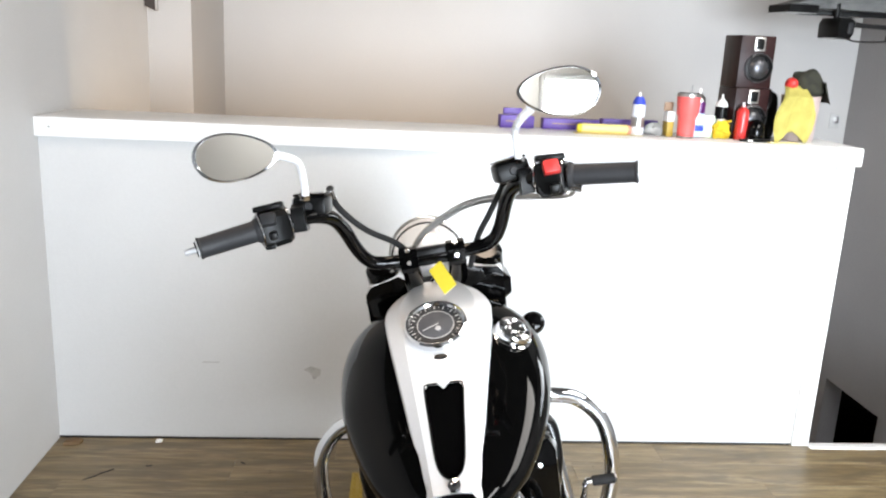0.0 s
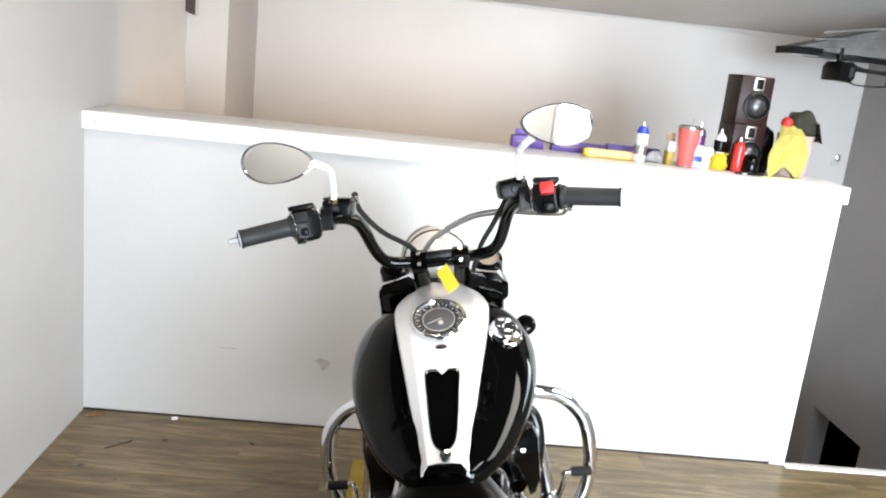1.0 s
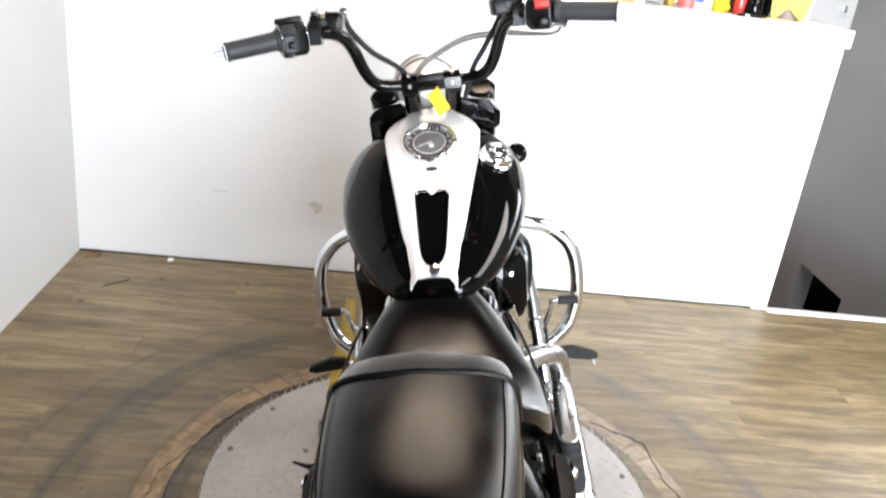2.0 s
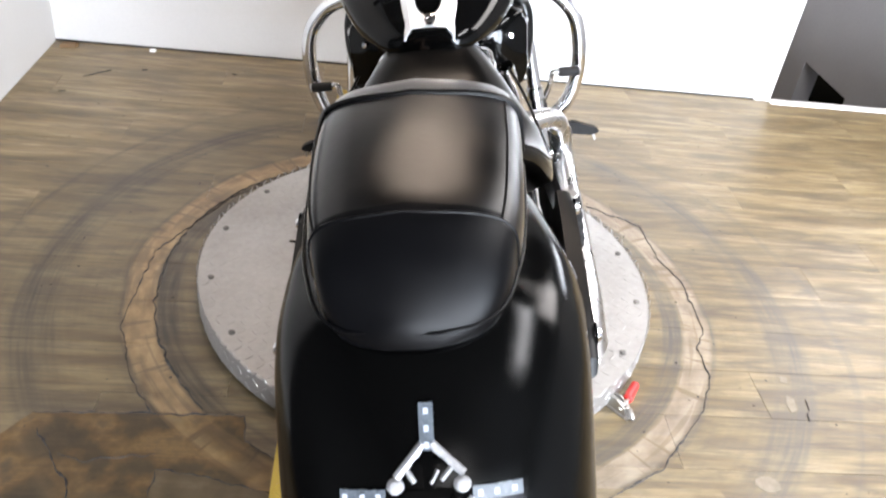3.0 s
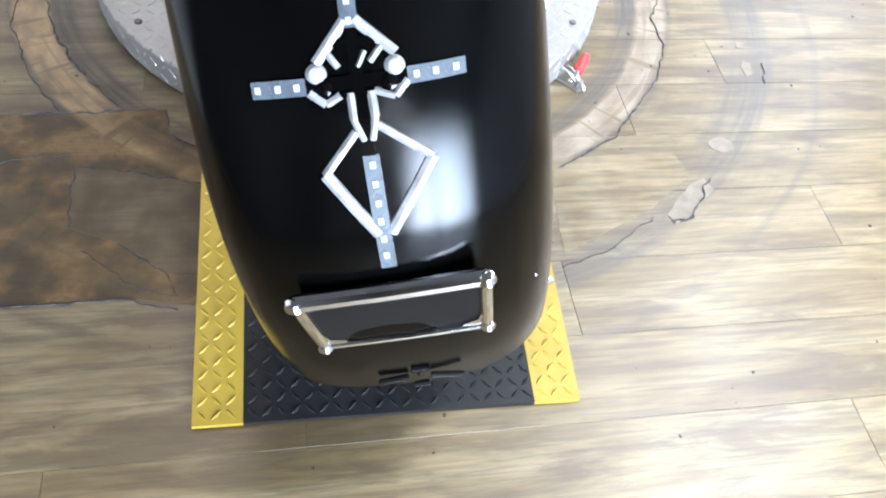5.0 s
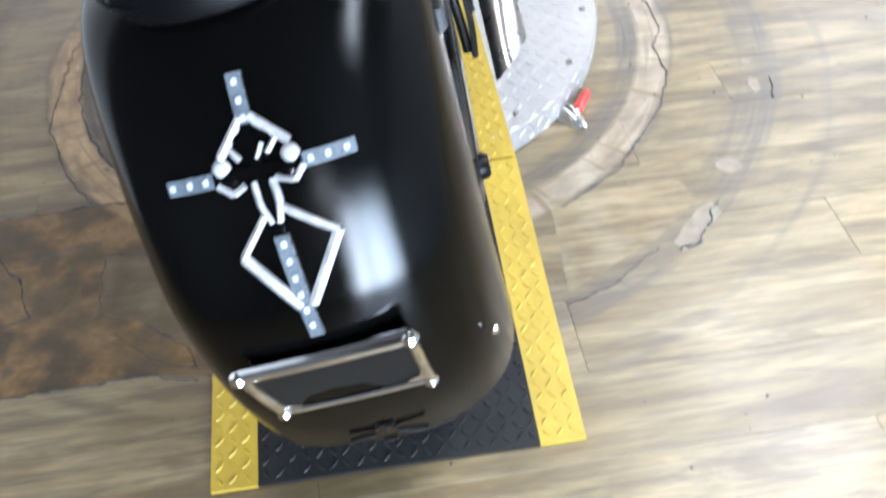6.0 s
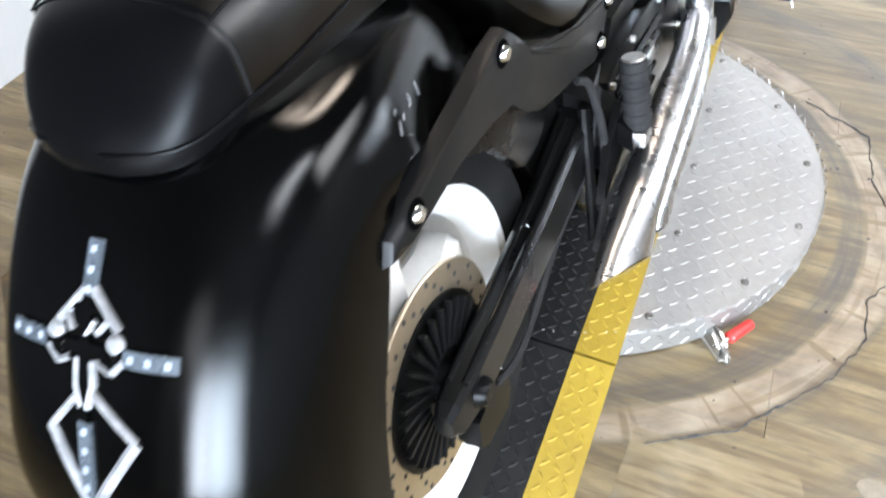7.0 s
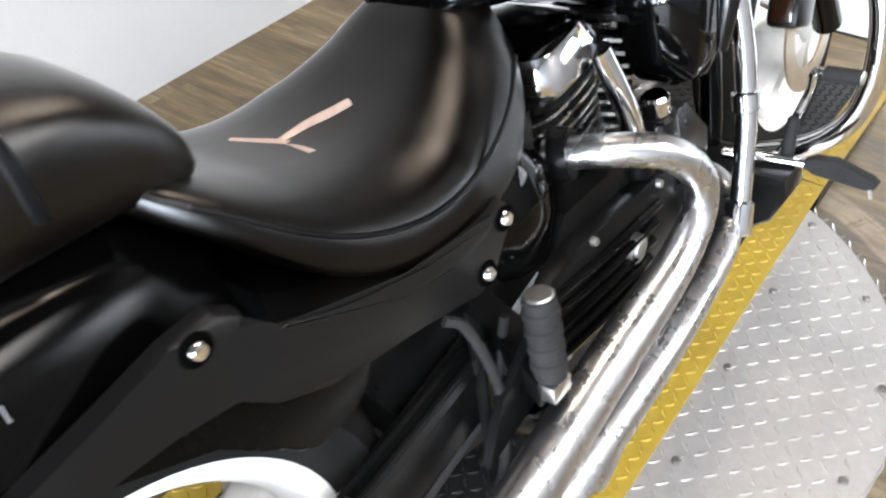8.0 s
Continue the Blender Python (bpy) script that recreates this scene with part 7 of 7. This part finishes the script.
wr = tube(B(), [(-0.55, FAR - 0.012, LOW - 0.02), (0.4, FAR - 0.012, LOW + 0.004), (1.2, FAR - 0.02, LOW - 0.015), (2.1, FAR - 0.012, LOW - 0.005), (2.7, FAR - 0.02, LOW - 0.03)], 0.005, 6, 6)
wire = thing("ceiling_wire", "thin pale wire along the ceiling's edge", "wire")
part("wire", wr, UPPER, wire)

# scuffs on the half wall
SCUFF = surface("faint_grey_scuff", (0.36, 0.35, 0.34), (0.47, 0.46, 0.45), (0.6, 0.7), scale=60)
sc = thing("wall_scuff", "faint grey scuffs on white paint", "scuff", kind="structure")
part("scuff", box(B(), -0.144, -0.083, HALF - 0.0012, HALF - 0.0002, 0.304, 0.309), SCUFF, sc)
part("scuff", prism(B(), [(0.225, 0.283), (0.25, 0.298), (0.288, 0.286), (0.285, 0.262), (0.262, 0.243), (0.25, 0.268)], 0.001, Matrix(((1, 0, 0, 0), (0, 0, -1, HALF - 0.0002), (0, 1, 0, 0), (0, 0, 0, 1)))), SCUFF, sc)

# ---- repairs and cracks in the floor ----


def ragged(pts, step=0.02, amp=0.004, seed=0.0, closed=False):
    """A polyline broken into short uneven steps."""
    out = []
    P_ = [Vector((*p, 0)) for p in pts]
    if closed:
        P_.append(P_[0])
    for a, b in zip(P_, P_[1:]):
        n_ = max(1, int((b - a).length / step))
        side = Vector((-(b - a).y, (b - a).x, 0)).normalized()
        for k in range(n_):
            p = a.lerp(b, k / n_)
            out.append(p + side * amp * noise.noise(Vector((p.x * 40 + seed, p.y * 40, seed))) * (1 if k else 0.3))
    if not closed:
        out.append(P_[-1])
    return out


def floor_patch(label, pts, mat, z, seed, amp=0.004):
    pt = thing("floor_patch", label, "floor patch", kind="structure")
    rim = ragged(pts, 0.025, amp, seed, True)
    part("sheet", prism(B(), [(p.x, p.y) for p in rim], z, None), mat, pt, flat=True)
    return pt


def crack(bm, pts, width, seed, z=0.0027, amp=0.008, closed=False):
    """A raised dark seam of uneven width along the floor."""
    path = ragged(pts, 0.009, amp, seed, closed)
    rows = []
    for k, p in enumerate(path):
        a, b = path[max(k - 1, 0)], path[min(k + 1, len(path) - 1)]
        d = (b - a).normalized() if (b - a).length else Vector((1, 0, 0))
        w = width * (0.25 + 1.9 * abs(noise.noise(Vector((k * 0.37, seed, 2.0)))))
        side = Vector((-d.y, d.x, 0)) * w / 2
        rows.append([p - side + Vector((0, 0, 0.0)), p - side * 0.5 + Vector((0, 0, z)), p + side * 0.5 + Vector((0, 0, z)), p + side + Vector((0, 0, 0.0))])
    return loft(bm, rows, closed=False)


floor_patch("brown worn repair patch in the floor", [(-0.10, 1.572), (0.126, 1.580), (0.316, 1.582), (0.325, 1.514), (0.395, 1.47), (0.395, 1.13), (0.30, 1.150), (0.05, 1.148), (-0.06, 1.165), (-0.20, 1.30), (-0.15, 1.50)], PATCHM, 0.0012, 1.0)
floor_patch("grey brown square repair patch in the floor", [(0.172, 1.303), (0.168, 1.438), (0.290, 1.419), (0.397, 1.385), (0.397, 1.19), (0.335, 1.20), (0.254, 1.265)], PATCHG, 0.0022, 2.0)
floor_patch("pale repair patch in the floor", [(1.03, 1.425), (1.294, 1.434), (1.309, 1.369), (1.199, 1.286), (1.012, 1.195)], PALE, 0.0008, 3.0, 0.002)
floor_patch("small pale patch along a scuffed ring", [(1.23, 1.272), (1.30, 1.345), (1.335, 1.36), (1.345, 1.33), (1.28, 1.27), (1.24, 1.25)], CHUNK, 0.0014, 9.0, 0.006)
floor_patch("small round pale patch in the floor", [(1.405 + 0.028 * math.cos(0.63 * k), 1.449 + 0.022 * math.sin(0.63 * k)) for k in range(10)], CHUNK, 0.0014, 5.0, 0.009)
floor_patch("small pale chip in the floor", [(1.545, 1.655), (1.562, 1.665), (1.57, 1.70), (1.556, 1.712), (1.543, 1.685)], CHUNK, 0.0014, 6.0, 0.005)

CX, CY = DISC_X, DISC_Y
arcs = [([(0.200, 1.25), (0.254, 1.205), (0.30, 1.165), (0.36, 1.15)], 0.004, 23.0), ([(-0.02, 1.47), (0.03, 1.45), (0.07, 1.462), (0.16, 1.475)], 0.0035, 24.0),
        ([(1.227, 2.504), (1.375, 2.411), (1.389, 2.236), (1.426, 2.132), (1.424, 1.938), (1.385, 1.869), (1.385, 1.766), (1.331, 1.65), (1.183, 1.477), (1.05, 1.399)], 0.0075, 1.0),
        ([(0.40, 2.67), (0.363, 2.638), (0.156, 2.42), (0.006, 2.139), (-0.004, 1.849), (0.058, 1.686), (0.125, 1.582)], 0.006, 2.0),
        ([(CX + 0.667 * math.cos(radians(a)), CY + 0.667 * math.sin(radians(a))) for a in range(128, 226, 8)], 0.009, 3.0),
        ([(-0.10, 1.572), (0.126, 1.580), (0.316, 1.582), (0.325, 1.514), (0.395, 1.470)], 0.006, 4.0),
        ([(0.174, 1.303), (0.168, 1.438), (0.290, 1.419), (0.395, 1.386)], 0.008, 5.0),
        ([(0.254, 1.265), (0.335, 1.20), (0.36, 1.15)], 0.006, 6.0),
        ([(-0.06, 1.165), (0.05, 1.148), (0.27, 1.150), (0.36, 1.125)], 0.005, 7.0),
        ([(-0.08, 1.53), (0.02, 1.39), (0.05, 1.31), (-0.01, 1.296), (-0.06, 1.297)], 0.009, 8.0),
        ([(1.598, 1.70), (1.592, 1.665), (1.578, 1.63)], 0.006, 10.0),
        ([(1.35, 1.36), (1.335, 1.345), (1.28, 1.265), (1.235, 1.252)], 0.010, 11.0),
        ([(1.20, 1.27), (1.10, 1.20), (1.00, 1.165)], 0.005, 12.0),
        ([(-0.48, 3.155), (-0.45, 3.175), (-0.43, 3.20), (-0.40, 3.225)], 0.013, 15.0), ([(-0.52, 3.02), (-0.50, 3.03)], 0.010, 16.0), ([(-0.30, 3.25), (-0.28, 3.255)], 0.008, 17.0), ([(0.02, 3.28), (0.04, 3.27)], 0.010, 18.0)]
for pts, w, sd in arcs:
    ck = thing("floor_crack", "dark ragged crack in the plank floor", "floor crack", kind="structure")
    part("crack", crack(B(), pts, w * 0.62, sd), CRACK, ck, flat=True)
floor_patch("small pale chip in the floor", [(1.557, 1.755), (1.575, 1.752), (1.582, 1.770), (1.566, 1.778)], CHUNK, 0.0014, 7.0, 0.004)
# crumbs and chips lying about
chips = B()
rng_c = random.Random(11)
for k in range(220):
    a = rng_c.uniform(0, 2 * math.pi)
    r = rng_c.choice((0.66, 0.74, 0.93, 1.2, 1.35)) + rng_c.gauss(0, 0.08)
    x, y = CX + r * math.cos(a), CY + r * math.sin(a)
    if not (LEFT + 0.05 < x < 3.0 and 0.2 < y < HALF - 0.05):
        continue
    s = rng_c.uniform(0.0012, 0.0042)
    q = [chips.verts.new((x + s * math.cos(t) * rng_c.uniform(0.5, 1.2), y + s * math.sin(t) * rng_c.uniform(0.5, 1.2), 0.0004)) for t in (0.0, 1.3, 2.5, 3.8, 5.0)]
    tip = chips.verts.new((x, y, 0.0004 + s * 0.5))
    for i in range(5):
        chips.faces.new((q[i], q[(i + 1) % 5], tip))
st_ = tagged(part("floor_chips", chips, CRACK, flat=True), "small dark chips and crumbs on the floor", "debris", kind="stuff")

CHIPB = surface("brown_wood_chip", (0.16, 0.09, 0.035), (0.10, 0.055, 0.02), (0.6, 0.7), scale=30)
for x, y, a, b, c, m, lb in ((-0.605, 3.412, 0.032, 0.018, 0.012, CHIPB, "brown wood chip by the wall"), (-0.302, 3.428, 0.012, 0.008, 0.010, TRIM, "white paint chip by the wall")):
    ch = thing("floor_chip", lb, "chip", pose(x, y, 0, 0, 0, 8))
    part("chip", prism(B(), [(-a, -b), (a * 0.7, -b * 0.8), (a, b * 0.4), (a * 0.2, b), (-a * 0.8, b * 0.7)], c, None, 0.003), m, ch)

# ---- the floor, plank by plank ----
floor = tagged(new("floor"), kind="structure")
PW, PL = 0.152, 1.22
plank_meshes = {}


def plank_mesh(length):
    key = round(length, 3)
    if key not in plank_meshes:
        bm = B()
        c = 0.0005
        g = 0.0003
        lo = [bm.verts.new(p) for p in ((g, g, -0.011), (length - g, g, -0.011), (length - g, PW - g, -0.011), (g, PW - g, -0.011))]
        mid = [bm.verts.new(p) for p in ((g, g, -c), (length - g, g, -c), (length - g, PW - g, -c), (g, PW - g, -c))]
        hi = [bm.verts.new(p) for p in ((g + c, g + c, 0), (length - g - c, g + c, 0), (length - g - c, PW - g - c, 0), (g + c, PW - g - c, 0))]
        bm.faces.new(lo[::-1])
        bm.faces.new(hi)
        for a, b in ((lo, mid), (mid, hi)):
            for k in range(4):
                j = (k + 1) % 4
                bm.faces.new((a[k], a[j], b[j], b[k]))
        me = bpy.data.meshes.new("plank")
        bm.to_mesh(me)
        bm.free()
        me.materials.append(PLANK)
        plank_meshes[key] = me
    return plank_meshes[key]


rng = random.Random(5)
row, y = 0, HALF
while y > REAR:
    y -= PW
    x = LEFT - PL * ((row * 0.37 + rng.choice((0.0, 0.08, 0.16))) % 1.0)
    while x < RIGHT:
        a, b = max(x, LEFT), min(x + PL, RIGHT)
        if b - a > 0.02:
            ob = new("plank", plank_mesh(b - a))
            ob.location = (a, y, 0)
            ob.parent = floor
        x += PL
    row += 1
